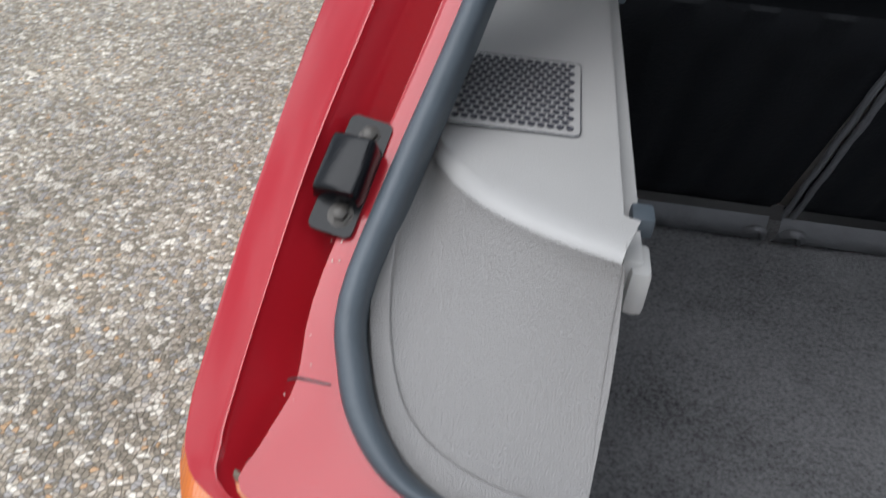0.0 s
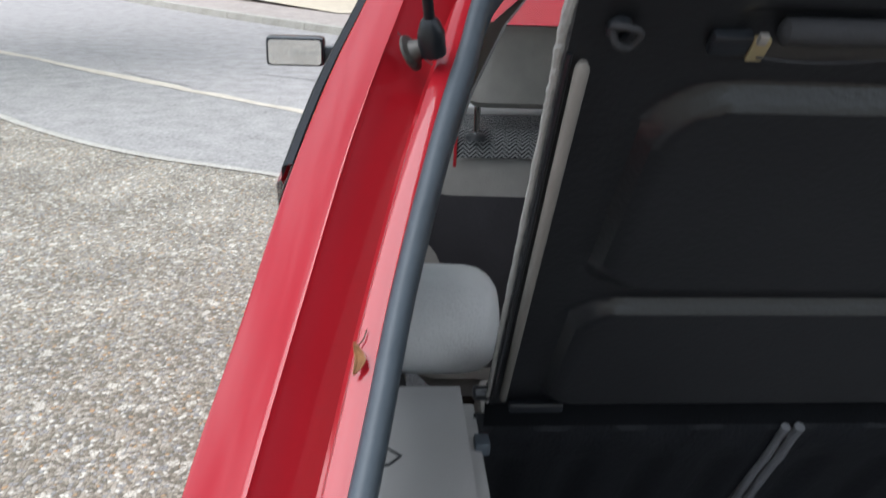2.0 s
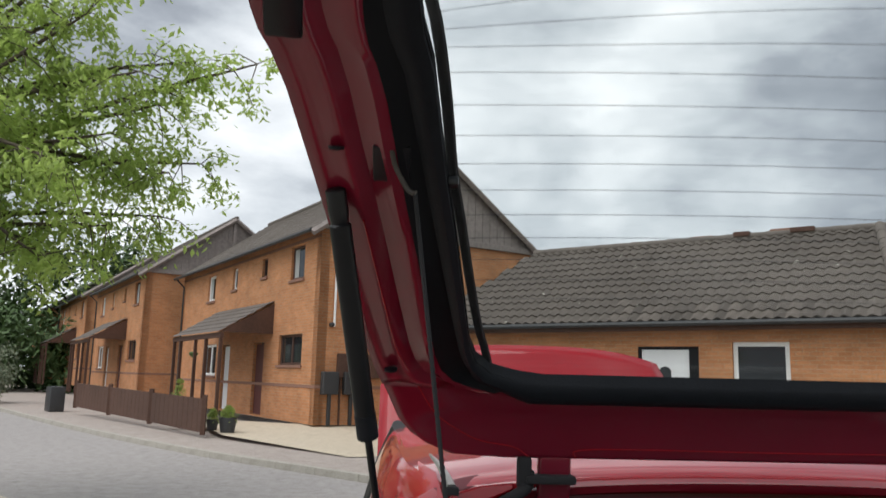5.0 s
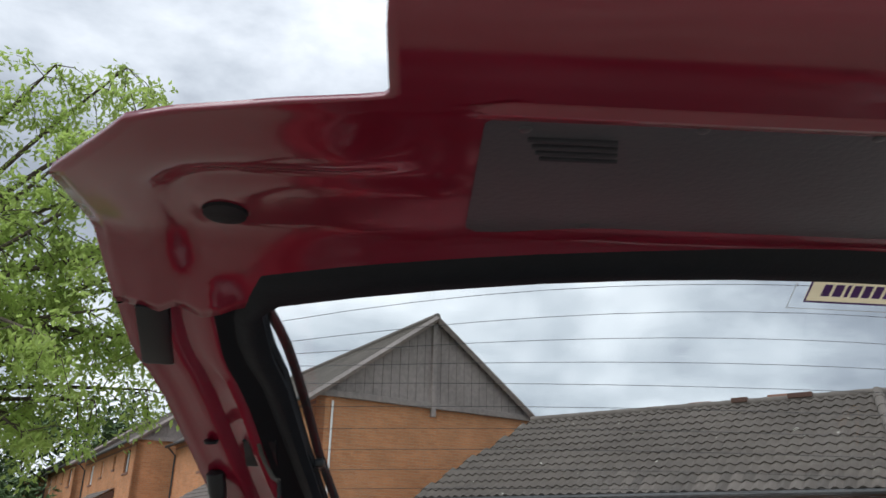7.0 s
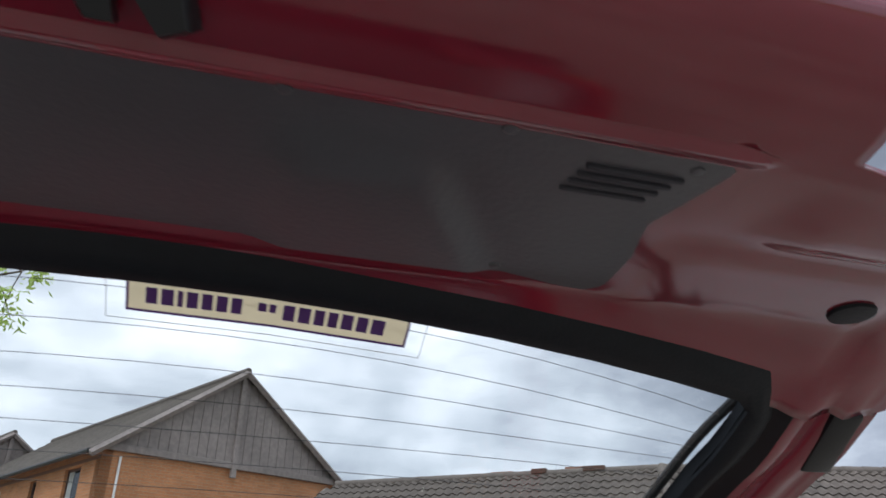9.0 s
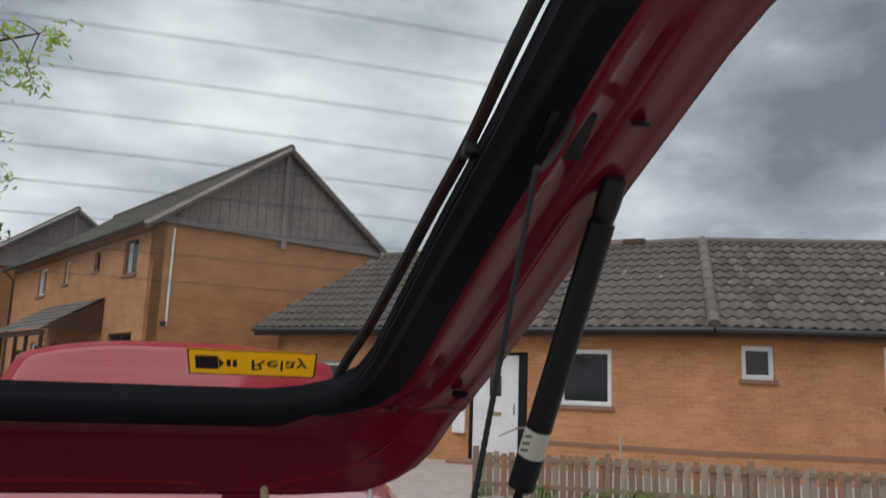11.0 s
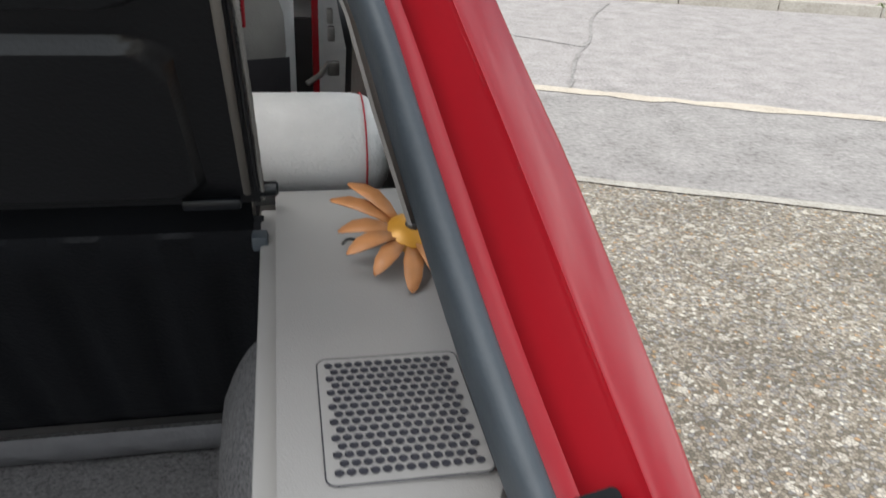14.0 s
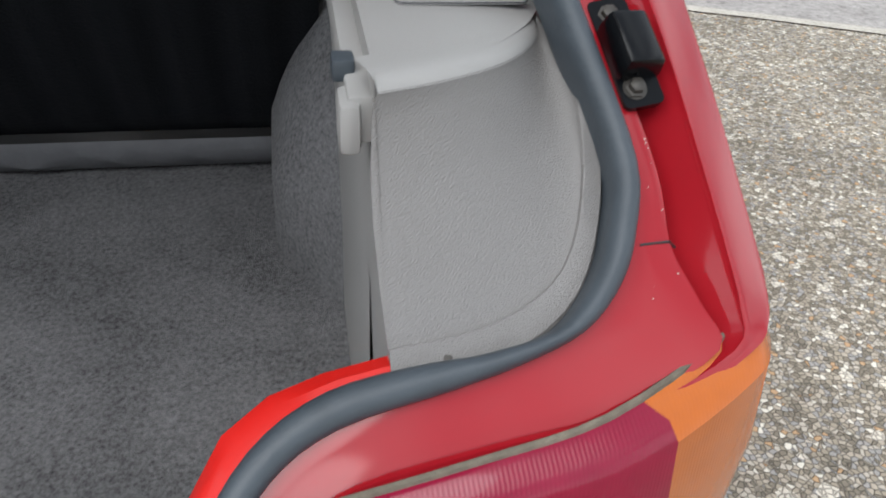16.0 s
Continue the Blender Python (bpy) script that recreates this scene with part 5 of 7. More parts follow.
for _ in range(2600):
    k = rnd.randrange(len(edge) - 1)
    p = edge[k].lerp(edge[k + 1], rnd.random())
    out = Vector((rnd.gauss(0, 1), rnd.gauss(0, 1), rnd.gauss(0, 1))).normalized()
    root = p + out * interp((p - SH_O).dot(SH_V), [(0, .0017), (.42, .0018), (.485, .0024), (.51, .0025)])
    side = out.cross(Vector((rnd.gauss(0, 1), rnd.gauss(0, 1), rnd.gauss(0, 1)))).normalized() * .00010
    tip = root + out * rnd.uniform(.0004, .0014) + side * rnd.uniform(-6, 6)
    fuzz.faces.new([fuzz.verts.new(root - side), fuzz.verts.new(root + side), fuzz.verts.new(tip)])
tagged(part("felt_fibres", fuzz, felt, shelf, "loose pale felt fibres"), "", "", "", "stuff")
lip = [[sh(x * .462, t + (.012 * (1 - x * x) + .003) * f, h) for x in [k / 16 for k in range(-16, 17)]] for f, t, h in ((0, .472, -.010), (.2, .472, -.016), (.6, .462, -.026), (.9, .455, -.034), (1.0, .452, -.038))]
lp = part("shelf_lip", grid_bm(lip), flap_black, shelf, "matt black loose flap along the shelf's raised edge")
lsol = lp.modifiers.new("thick", "SOLIDIFY")
lsol.thickness = .003
for sx in (-1, 1):
    part("side_strip", tube_bm([sh(sx * .4650, .02, .002), sh(sx * .466, .023, .003), sh(sx * .4690, .434, .003), sh(sx * .4692, .437, .002)], [.002, .0034, .0034, .002], 10), tube_mat, shelf, "grey-brown plastic tube along the shelf side")
    # thin black tube drawn in place of the shadow along the side strip
    part("strip_shadow_gap", tube_bm([sh(sx * .4735, .02, .000), sh(sx * .4750, .44, .000)], .0016, 8), black_plastic, shelf, "black line standing in for the shadow gap beside the tube")
    eye = part("cord_eye", lathe_bm([(0, .0058), (.003, .0054), (.004, .0034), (.001, .0028)], sh(sx * .458, .456, .001), SH_W, 14), black_plastic, shelf)
    part("cord_knot", tube_bm(curve_pts([sh(sx * .462, .459, .004), sh(sx * .456, .461, .007), sh(sx * .450, .457, .006), sh(sx * .453, .450, .006), sh(sx * .459, .452, .007), sh(sx * .461, .457, .004)], 4), .0016, 7), matt_black, eye, "knotted end of the braided cord")
    frame_m = Matrix((Vector((1, 0, 0)), SH_V, SH_W)).transposed()
    part("clip_bracket", box_bm((.0075, .012, .004), sh(sx * .400, .450, .005), .0012, None, frame_m), brass, shelf, "small brass cord clip")
    part("clip_tab", box_bm((.004, .005, .003), sh(sx * .401, .457, .007), .0008, None, frame_m), steel, shelf)
    part("clip_body", box_bm((.017, .011, .006), sh(sx * .4115, .451, .003), .002, None, frame_m), black_plastic, shelf)
    part("cord_tail", tube_bm(curve_pts([sh(sx * .400, .447, .007), sh(sx * .385, .446, .008), sh(sx * .365, .444, .006), sh(sx * .33, .446, .005), sh(sx * .26, .447, .004)], 5), .0006, 6), steel if sx > 0 else matt_black, shelf, "thin wire")
    part("pivot_pin", lathe_bm([(0, .007), (.014, .007), (.016, .005)], sh(sx * .476, .012, -.006), (sx, 0, 0), 12), black_plastic, shelf, "black plastic pivot pin")
    part("pivot_latch", box_bm((.05, .014, .010), sh(sx * .435, .008, .004), .003), black_plastic, shelf)

part("spring_roller", tube_bm([sh(-.392, .456, .001), sh(-.39, .456, .001), sh(.39, .456, .001), sh(.392, .456, .001)], [.003, .0058, .0058, .003], 12), matt_black, shelf, "black roller along the shelf's top edge")

# ---- tin flower on the ledge ----
flower = thing("tin_flower", (.603, .146, .882), "orange painted tin flower ornament lying on the grey ledge", "ornament")
fc = Vector((.603, .146, .906))
fn = Vector((.10, -.30, .95)).normalized()
fu = fn.cross(Vector((0, 1, 0))).normalized()
fv = fn.cross(fu)
for k in range(13):
    a = 2 * math.pi * k / 13 + .1 * math.sin(k * 3)
    d = fu * math.cos(a) + fv * math.sin(a)
    s = fn.cross(d)
    L = .058 + .034 * max(0, d.y) ** 1.5 + .005 * math.sin(k * 2.7)
    rows = []
    for f, w, h in ((.25, .003, .0), (.42, .0062, .003), (.62, .0078, .004), (.82, .0066, .001), (.94, .0036, -.003), (1.0, .0008, -.005)):
        p = fc + d * (L * f) + fn * (h + .004 * math.sin(k * 1.9) * f)
        p.z = max(p.z, .8835)
        rows.append([p - s * w + fn * .0015, p, p + s * w + fn * .0015])
    pet = part("petal", grid_bm(rows), copper_mat, flower, "orange painted tin petal")
    pm = pet.modifiers.new("thick", "SOLIDIFY")
    pm.thickness = .0008
part("flower_centre", lathe_bm([(-.004, .021), (.002, .020), (.006, .014), (.008, .006)], fc, fn, 24), copper_core, flower, "amber ridged centre")
part("flower_button", lathe_bm([(.006, .007), (.011, .006), (.013, .003)], fc, fn, 14), dark_plastic, flower)
part("wire_stem", tube_bm(curve_pts([fc - fn * .005, Vector((.572, .165, .889)), Vector((.556, .168, .8915)), Vector((.549, .156, .893))], 5), .0012, 6), dark_plastic, flower)

# ---- surroundings: materials ----
def aggregate_mat():
    """Concrete with washed pebbles of many colours at its face."""
    m = mat("exposed_aggregate", (.3, .28, .25), .85)
    n, l, b = nodes_of(m)
    tc = n.new("ShaderNodeTexCoord")
    v1, v2, ve = n.new("ShaderNodeTexVoronoi"), n.new("ShaderNodeTexVoronoi"), n.new("ShaderNodeTexVoronoi")
    v1.inputs["Scale"].default_value, v2.inputs["Scale"].default_value = 95, 42
    ve.feature = "DISTANCE_TO_EDGE"
    ve.inputs["Scale"].default_value = 95
    no = n.new("ShaderNodeTexNoise")
    no.inputs["Scale"].default_value, no.inputs["Detail"].default_value = 2.2, 6
    r1 = ramp_node(n, [(0.0, (.20, .173, .132)), (.25, (.315, .274, .210)), (.48, (.395, .346, .275)), (.62, (.31, .296, .275)), (.76, (.46, .415, .345)), (.90, (.45, .295, .165)), (.93, (.66, .62, .53)), (1.0, (.78, .75, .68))])
    r1.color_ramp.interpolation = "CONSTANT"
    r2 = ramp_node(n, [(0.0, (0, 0, 0)), (.965, (0, 0, 0)), (.97, (1, 1, 1))])
    sep, sep2 = n.new("ShaderNodeSeparateColor"), n.new("ShaderNodeSeparateColor")
    big = n.new("ShaderNodeMix")
    big.data_type = "RGBA"
    big.inputs[7].default_value = (.62, .57, .48, 1)
    edge = n.new("ShaderNodeMapRange")
    edge.inputs["From Max"].default_value = .16
    edge.inputs["To Min"].default_value = .48
    mul = n.new("ShaderNodeMix")
    mul.data_type, mul.blend_type = "RGBA", "MULTIPLY"
    mul.inputs[0].default_value = 1.0
    tone = n.new("ShaderNodeMapRange")
    tone.inputs["From Min"].default_value, tone.inputs["From Max"].default_value = .3, .7
    tone.inputs["To Min"].default_value, tone.inputs["To Max"].default_value = .78, 1.2
    mul2 = n.new("ShaderNodeMix")
    mul2.data_type, mul2.blend_type = "RGBA", "MULTIPLY"
    mul2.inputs[0].default_value = 1.0
    bp = n.new("ShaderNodeBump")
    bp.inputs["Strength"].default_value, bp.inputs["Distance"].default_value = .75, .006
    for q in (v1, v2, ve, no):
        l.new(tc.outputs["Object"], q.inputs["Vector"])
    l.new(v1.outputs["Color"], sep.inputs[0])
    l.new(sep.outputs[0], r1.inputs["Fac"])
    l.new(v2.outputs["Color"], sep2.inputs[0])
    l.new(sep2.outputs[1], r2.inputs["Fac"])
    l.new(r2.outputs["Color"], big.inputs[0])
    l.new(r1.outputs["Color"], big.inputs[6])
    l.new(ve.outputs["Distance"], edge.inputs["Value"])
    l.new(big.outputs[2], mul.inputs[6])
    l.new(edge.outputs[0], mul.inputs[7])
    l.new(no.outputs["Fac"], tone.inputs["Value"])
    l.new(mul.outputs[2], mul2.inputs[6])
    l.new(tone.outputs[0], mul2.inputs[7])
    l.new(mul2.outputs[2], b.inputs["Base Color"])
    l.new(edge.outputs[0], bp.inputs["Height"])
    l.new(bp.outputs["Normal"], b.inputs["Normal"])
    return m


def brick_mat(name, c1, c2, mortar):
    m = mat(name, c1, .9)
    n, l, b = nodes_of(m)
    uv = n.new("ShaderNodeTexCoord")
    br = n.new("ShaderNodeTexBrick")
    br.inputs["Color1"].default_value, br.inputs["Color2"].default_value, br.inputs["Mortar"].default_value = (*c1, 1), (*c2, 1), (*mortar, 1)
    br.inputs["Scale"].default_value, br.inputs["Mortar Size"].default_value = 1.0, .006
    br.inputs["Brick Width"].default_value, br.inputs["Row Height"].default_value = .225, .075
    no = n.new("ShaderNodeTexNoise")
    no.inputs["Scale"].default_value, no.inputs["Detail"].default_value = 1.6, 5
    nf = n.new("ShaderNodeTexNoise")
    nf.inputs["Scale"].default_value, nf.inputs["Detail"].default_value = 26, 4
    tone = n.new("ShaderNodeMapRange")
    tone.inputs["From Min"].default_value, tone.inputs["From Max"].default_value = .55, 1.45
    tone.inputs["To Min"].default_value, tone.inputs["To Max"].default_value = .68, 1.28
    ad = n.new("ShaderNodeMath")
    ad.operation = "ADD"
    mul = n.new("ShaderNodeMix")
    mul.data_type, mul.blend_type = "RGBA", "MULTIPLY"
    mul.inputs[0].default_value = 1.0
    bp = n.new("ShaderNodeBump")
    bp.inputs["Strength"].default_value, bp.inputs["Distance"].default_value, bp.invert = .8, .01, True
    l.new(uv.outputs["UV"], br.inputs["Vector"])
    l.new(uv.outputs["UV"], no.inputs["Vector"])
    l.new(uv.outputs["UV"], nf.inputs["Vector"])
    l.new(no.outputs["Fac"], ad.inputs[0])
    l.new(nf.outputs["Fac"], ad.inputs[1])
    l.new(ad.outputs[0], tone.inputs["Value"])
    l.new(br.outputs["Color"], mul.inputs[6])
    l.new(tone.outputs[0], mul.inputs[7])
    l.new(mul.outputs[2], b.inputs["Base Color"])
    l.new(br.outputs["Fac"], bp.inputs["Height"])
    l.new(bp.outputs["Normal"], b.inputs["Normal"])
    return m


def lichen_tile_mat():
    m = mat("brown_concrete_tile", (.105, .088, .075), .9, 0, 0, .3, 5, .4, 80)
    n, l, b = nodes_of(m)
    src = b.inputs["Base Color"].links[0].from_socket
    tc = n.new("ShaderNodeTexCoord")
    no = n.new("ShaderNodeTexNoise")
    no.inputs["Scale"].default_value, no.inputs["Detail"].default_value = 4.2, 3
    oi = n.new("ShaderNodeObjectInfo")
    tone = n.new("ShaderNodeMapRange")
    tone.inputs["To Min"].default_value, tone.inputs["To Max"].default_value = .72, 1.3
    mul = n.new("ShaderNodeMix")
    mul.data_type, mul.blend_type = "RGBA", "MULTIPLY"
    mul.inputs[0].default_value = 1
    r = ramp_node(n, [(.0, (0, 0, 0)), (.70, (0, 0, 0)), (.74, (1, 1, 1))])
    mx = n.new("ShaderNodeMix")
    mx.data_type = "RGBA"
    mx.inputs[7].default_value = (.46, .44, .38, 1)
    geo = n.new("ShaderNodeNewGeometry")
    l.new(geo.outputs["Position"], no.inputs["Vector"])
    l.new(no.outputs["Fac"], r.inputs["Fac"])
    l.new(oi.outputs["Random"], tone.inputs["Value"])
    l.new(src, mul.inputs[6])
    l.new(tone.outputs[0], mul.inputs[7])
    l.new(r.outputs["Color"], mx.inputs[0])
    l.new(mul.outputs[2], mx.inputs[6])
    l.new(mx.outputs[2], b.inputs["Base Color"])
    return m


gravel_mat = aggregate_mat()
grass_mat = fleck_mat("rough_grass", (.030, .060, .012), (.16, .24, .05), 60, 1.0, 1.0)
footway_mat = fleck_mat("dark_footway_asphalt", (.12, .112, .105), (.38, .36, .342), 34, .9, .15, 5.0, .36)
road_mat = fleck_mat("worn_road_asphalt", (.150, .138, .131), (.43, .402, .385), 52, .9, .15, 6.0, .36)
pave_mat = fleck_mat("pink_grey_tarmac", (.21, .178, .155), (.46, .40, .36), 32, .9, .15, 5.0, .36)
sand_mat = fleck_mat("sandy_grit", (.34, .285, .22), (.62, .56, .47), 90, 1.0, .8)
kerb_mat = fleck_mat("concrete_kerb", (.24, .22, .18), (.48, .45, .40), 60, .9, .5)
yard_mat = fleck_mat("buff_paving", (.36, .30, .22), (.62, .54, .42), 40, .9, .3)
brick = brick_mat("orange_brick", (.56, .255, .115), (.47, .20, .085), (.44, .29, .18))
brick_red = brick_mat("red_brick_course", (.30, .07, .04), (.25, .055, .035), (.26, .14, .10))
tile_mat = lichen_tile_mat()
tile_far = mat("grey_brown_roof_tile", (.14, .12, .105), .9, 0, 0, .28, 6, .4, 60)
upvc = mat("white_plastic_frame", (.78, .78, .77), .4, 0, 0, .04, 8)
brown_wood = mat("dark_stained_timber", (.085, .042, .028), .8, 0, 0, .3, 14, .4, 60)
grey_board = mat("weathered_grey_boarding", (.25, .215, .20), .9, 0, 0, .3, 9, .4, 40)
maroon = mat("maroon_door_paint", (.10, .022, .020), .5)
white_paint = mat("white_door_paint", (.74, .75, .76), .45)
net = mat("net_curtain", (.42, .43, .42), .9)
room_dark = mat("dim_room", (.05, .05, .05), .9)
leaf_mat = mat("fresh_green_leaf", (.38, .49, .14), .5, 0, 0, .45, 1.4)
leaf_nodes, leaf_links, leaf_b = nodes_of(leaf_mat)
leaf_tr, leaf_mx = leaf_nodes.new("ShaderNodeBsdfTranslucent"), leaf_nodes.new("ShaderNodeMixShader")
leaf_mx.inputs[0].default_value = .68
leaf_links.new(leaf_b.inputs["Base Color"].links[0].from_socket, leaf_tr.inputs["Color"])
leaf_links.new(leaf_b.outputs[0], leaf_mx.inputs[1])
leaf_links.new(leaf_tr.outputs[0], leaf_mx.inputs[2])
leaf_links.new(leaf_mx.outputs[0], leaf_nodes["Material Output"].inputs["Surface"])
leaf_dark = mat("dark_green_leaf", (.06, .11, .03), .6, 0, 0, .5, 1.2)
leaf_grey = mat("grey_green_leaf", (.16, .19, .12), .7, 0, 0, .4, 2)
bark = mat("grey_brown_bark", (.09, .07, .055), .95, 0, 0, .3, 20, .8, 60)
silver_paint = mat("silver_car_paint", (.22, .23, .25), .3, .5, .8, .05, 5)
fence_mats = [mat("weathered_fence_brown", (.22, .15, .105), .9, 0, 0, .3, 16, .4, 60), mat("weathered_fence_red", (.26, .14, .09), .9, 0, 0, .3, 16, .4, 60), mat("weathered_fence_grey", (.29, .235, .185), .9, 0, 0, .3, 16, .4, 60)]


# ---- ground ----
def sheet(name, outline, z, material, label, kind="structure"):
    bm = bmesh.new()
    bm.faces.new([bm.verts.new((a, b, z(a, b) if callable(z) else z)) for a, b in outline])
    bmesh.ops.triangulate(bm, faces=bm.faces)
    return tagged(part(name, bm, material, None, "", False), label, "", "", kind)


def strip(name, line, w0, w1, z, material, label, jitter=0.0, seed=1):
    """A band along a line between two offsets."""
    r = random.Random(seed)
    pts = [Vector((a, b, 0)) for a, b in line]
    pts = curve_pts(pts, 10)
    rows = []
    for i, p in enumerate(pts):
        d = (pts[min(i + 1, len(pts) - 1)] - pts[max(i - 1, 0)]).normalized()
        nrm = Vector((-d.y, d.x, 0))
        rows.append([p + nrm * (w0 + r.uniform(-jitter, jitter)) + Vector((0, 0, z)), p + nrm * (w1 + r.uniform(-jitter, jitter)) + Vector((0, 0, z))])
    return tagged(part(name, grid_bm(rows), material, None, "", False), label, "", "", "structure")


EDGE = [(-16, 15.5), (-6.5, 8.4), (-2.87, 4.95), (-1.09, 3.93), (.5, 3.05), (1.75, 2.45), (2.67, 2.08), (5, 1.1), (16, -3.4)]
LINE = [(-18, 21), (-9, 12.3), (-4.26, 8.2), (-1.59, 6.04), (.4, 4.75), (2.07, 3.91), (3.65, 3.29), (8, 1.6), (18, -2.4)]
KERB = [(-34, 58), (-17.5, 32.5), (-10.0, 21.6), (-4.9, 15.0), (-1.12, 11.0), (1.0, 9.0), (2.85, 7.82), (6.3, 6.58), (10, 5.2), (26, -.8)]
smooth_kerb = [(p.x, p.y) for p in curve_pts([Vector((a, b, 0)) for a, b in KERB], 6)]
smooth_line = [(p.x, p.y) for p in curve_pts([Vector((a, b, 0)) for a, b in LINE], 6)]
smooth_edge = [(p.x, p.y) for p in curve_pts([Vector((a, b, 0)) for a, b in EDGE], 6)]
sheet("ground", [(-900, -900), (900, -900), (900, 900), (-900, 900)], -.03, grass_mat, "grass and earth out to the horizon")
sheet("driveway", [(-45, 15)] + smooth_edge + [(18, -25), (-45, -25)], .006, gravel_mat, "exposed aggregate concrete driveway under the car")
sheet("footway", smooth_edge + smooth_line[::-1], .0, footway_mat, "dark asphalt footway crossing")
sheet("road", smooth_line + smooth_kerb[::-1], -.004, road_mat, "worn pale asphalt road")
sheet("pavement", smooth_kerb + [(40, 4), (40, 60), (-30, 70)], .085, pave_mat, "pinkish tarmac pavement beyond the kerb")
strip("sand_joint", LINE, -.05, .07, .004, sand_mat, "sandy grit lying along the joint in the road", .035, 3)
strip("road_crack", [(3.67, 7.10), (3.2, 6.3), (2.85, 5.42), (2.5, 4.75), (2.19, 3.98)], -.012, .012, .0015, footway_mat, "dark sealed crack across the road", .008, 8)
strip("road_crack", [(-1.9, 7.6), (-.9, 7.15), (.4, 6.85), (1.6, 6.1), (2.7, 5.1)], -.007, .007, .0015, footway_mat, "fine dark crack wandering along the road", .006, 12)
strip("road_crack", [(-4.4, 9.4), (-3.6, 8.5), (-3.1, 7.5), (-2.3, 6.8)], -.006, .006, .0015, footway_mat, "fine dark crack wandering along the road", .006, 13)
strip("edging", EDGE, -.02, .04, .012, kerb_mat, "pale concrete edging of the driveway", .004, 5)
sheet("lawn", [(-2.9, 4.2), (-3.05, 4.75), (-3.5, 5.2), (-8, 9.0), (-11, 8.0), (-6, 4.0)], .02, grass_mat, "green grass at the side of the driveway")
kerb_pts = curve_pts([Vector((a, b, 0)) for a, b in KERB], 40)
kerb_run = [kerb_pts[0]]
for p in kerb_pts:
    if (p - kerb_run[-1]).length >= .91:
        kerb_run.append(p)
kerb_line = thing("kerb", (2.85, 7.82, 0), "weathered concrete kerb stones along the road", "kerb", "", "structure")
stone = box_bm((.895, .125, .20), (0, 0, 0), .012)
stone_me = bpy.data.meshes.new("kerb_stone")
stone.to_mesh(stone_me)
stone.free()
stone_me.materials.append(kerb_mat)
for a, b in zip(kerb_run, kerb_run[1:]):
    ob = new("kerb_stone", stone_me)
    ob.parent = kerb_line
    ob.matrix_parent_inverse = Matrix.Translation(-ORIGIN[kerb_line.name])
    d = b - a
    ob.matrix_basis = Matrix.Translation((a + b) / 2 + Vector((0, 0, .005))) @ Matrix.Rotation(math.atan2(d.y, d.x), 4, "Z") @ Matrix.Diagonal((d.length / .900, 1, 1, 1))
drain = thing("drain_grating", (2.98, 7.58, 0), "rusty iron drain grating in the gutter", "drain")
rust = mat("rusty_iron", (.12, .075, .05), .9, .2, 0, .4, 40, .5, 200)
part("drain_frame", box_bm((.46, .34, .02), (3.12, 7.52, .0), .004, None, Euler((0, 0, radians(-22))).to_matrix()), rust, drain)
for k in range(6):
    part("drain_bar", box_bm((.03, .28, .02), (3.12 + (k - 2.5) * .066, 7.52 - (k - 2.5) * .0265, .008), .003, None, Euler((0, 0, radians(-22))).to_matrix()), rust, drain)


# ---- building helpers ----
def wall_bm(o, u, L, H, openings=(), thick=.25, z0=0.0, top=None):
    """A wall of thickness with openings cut through: o its left foot seen from outside, u along it, openings (a0, a1, z0, z1). top: height as a function of the distance along."""
    o, u = Vector(o), Vector(u).normalized()
    inn = Vector((-u.y, u.x, 0))
    bm = bmesh.new()
    uvl = bm.loops.layers.uv.new("UVMap")
    us = sorted(set([0, L] + [q for op in openings for q in op[:2]] + ([L / 2] if top else [])))
    vs = sorted(set([z0, H] + [q for op in openings for q in op[2:]]))

    def face(pts, uvs):
        f = bm.faces.new([bm.verts.new(p) for p in pts])
        for lp, q in zip(f.loops, uvs):
            lp[uvl].uv = q

    def P(a, z, d):
        return o + u * a + inn * d + Vector((0, 0, z))

    def solid(i, j):
        ca, cz = (us[i] + us[i + 1]) / 2, (vs[j] + vs[j + 1]) / 2
        return not any(a0 < ca < a1 and b0 < cz < b1 for a0, a1, b0, b1 in openings)

    for i in range(len(us) - 1):
        for j in range(len(vs) - 1):
            if solid(i, j):
                a0, a1, b0, b1 = us[i], us[i + 1], vs[j], vs[j + 1]
                c0, c1 = (top(a0), top(a1)) if top and j == len(vs) - 2 else (b1, b1)
                for d in (0, thick):
                    face([P(a0, b0, d), P(a1, b0, d), P(a1, c1, d), P(a0, c0, d)], [(a0, b0), (a1, b0), (a1, c1), (a0, c0)])
    for a0, a1, b0, b1 in openings:
        for q0, q1 in (((a0, b0), (a1, b0)), ((a1, b0), (a1, b1)), ((a1, b1), (a0, b1)), ((a0, b1), (a0, b0))):
            face([P(*q0, 0), P(*q1, 0), P(*q1, thick), P(*q0, thick)], [(q0[0], q0[1]), (q1[0], q1[1]), (q1[0] + .1, q1[1]), (q0[0] + .1, q0[1])])
    for a in (0, L):
        h = top(a) if top else H
        face([P(a, z0, 0), P(a, z0, thick), P(a, h, thick), P(a, h, 0)], [(0, z0), (thick, z0), (thick, h), (0, h)])
    return bm


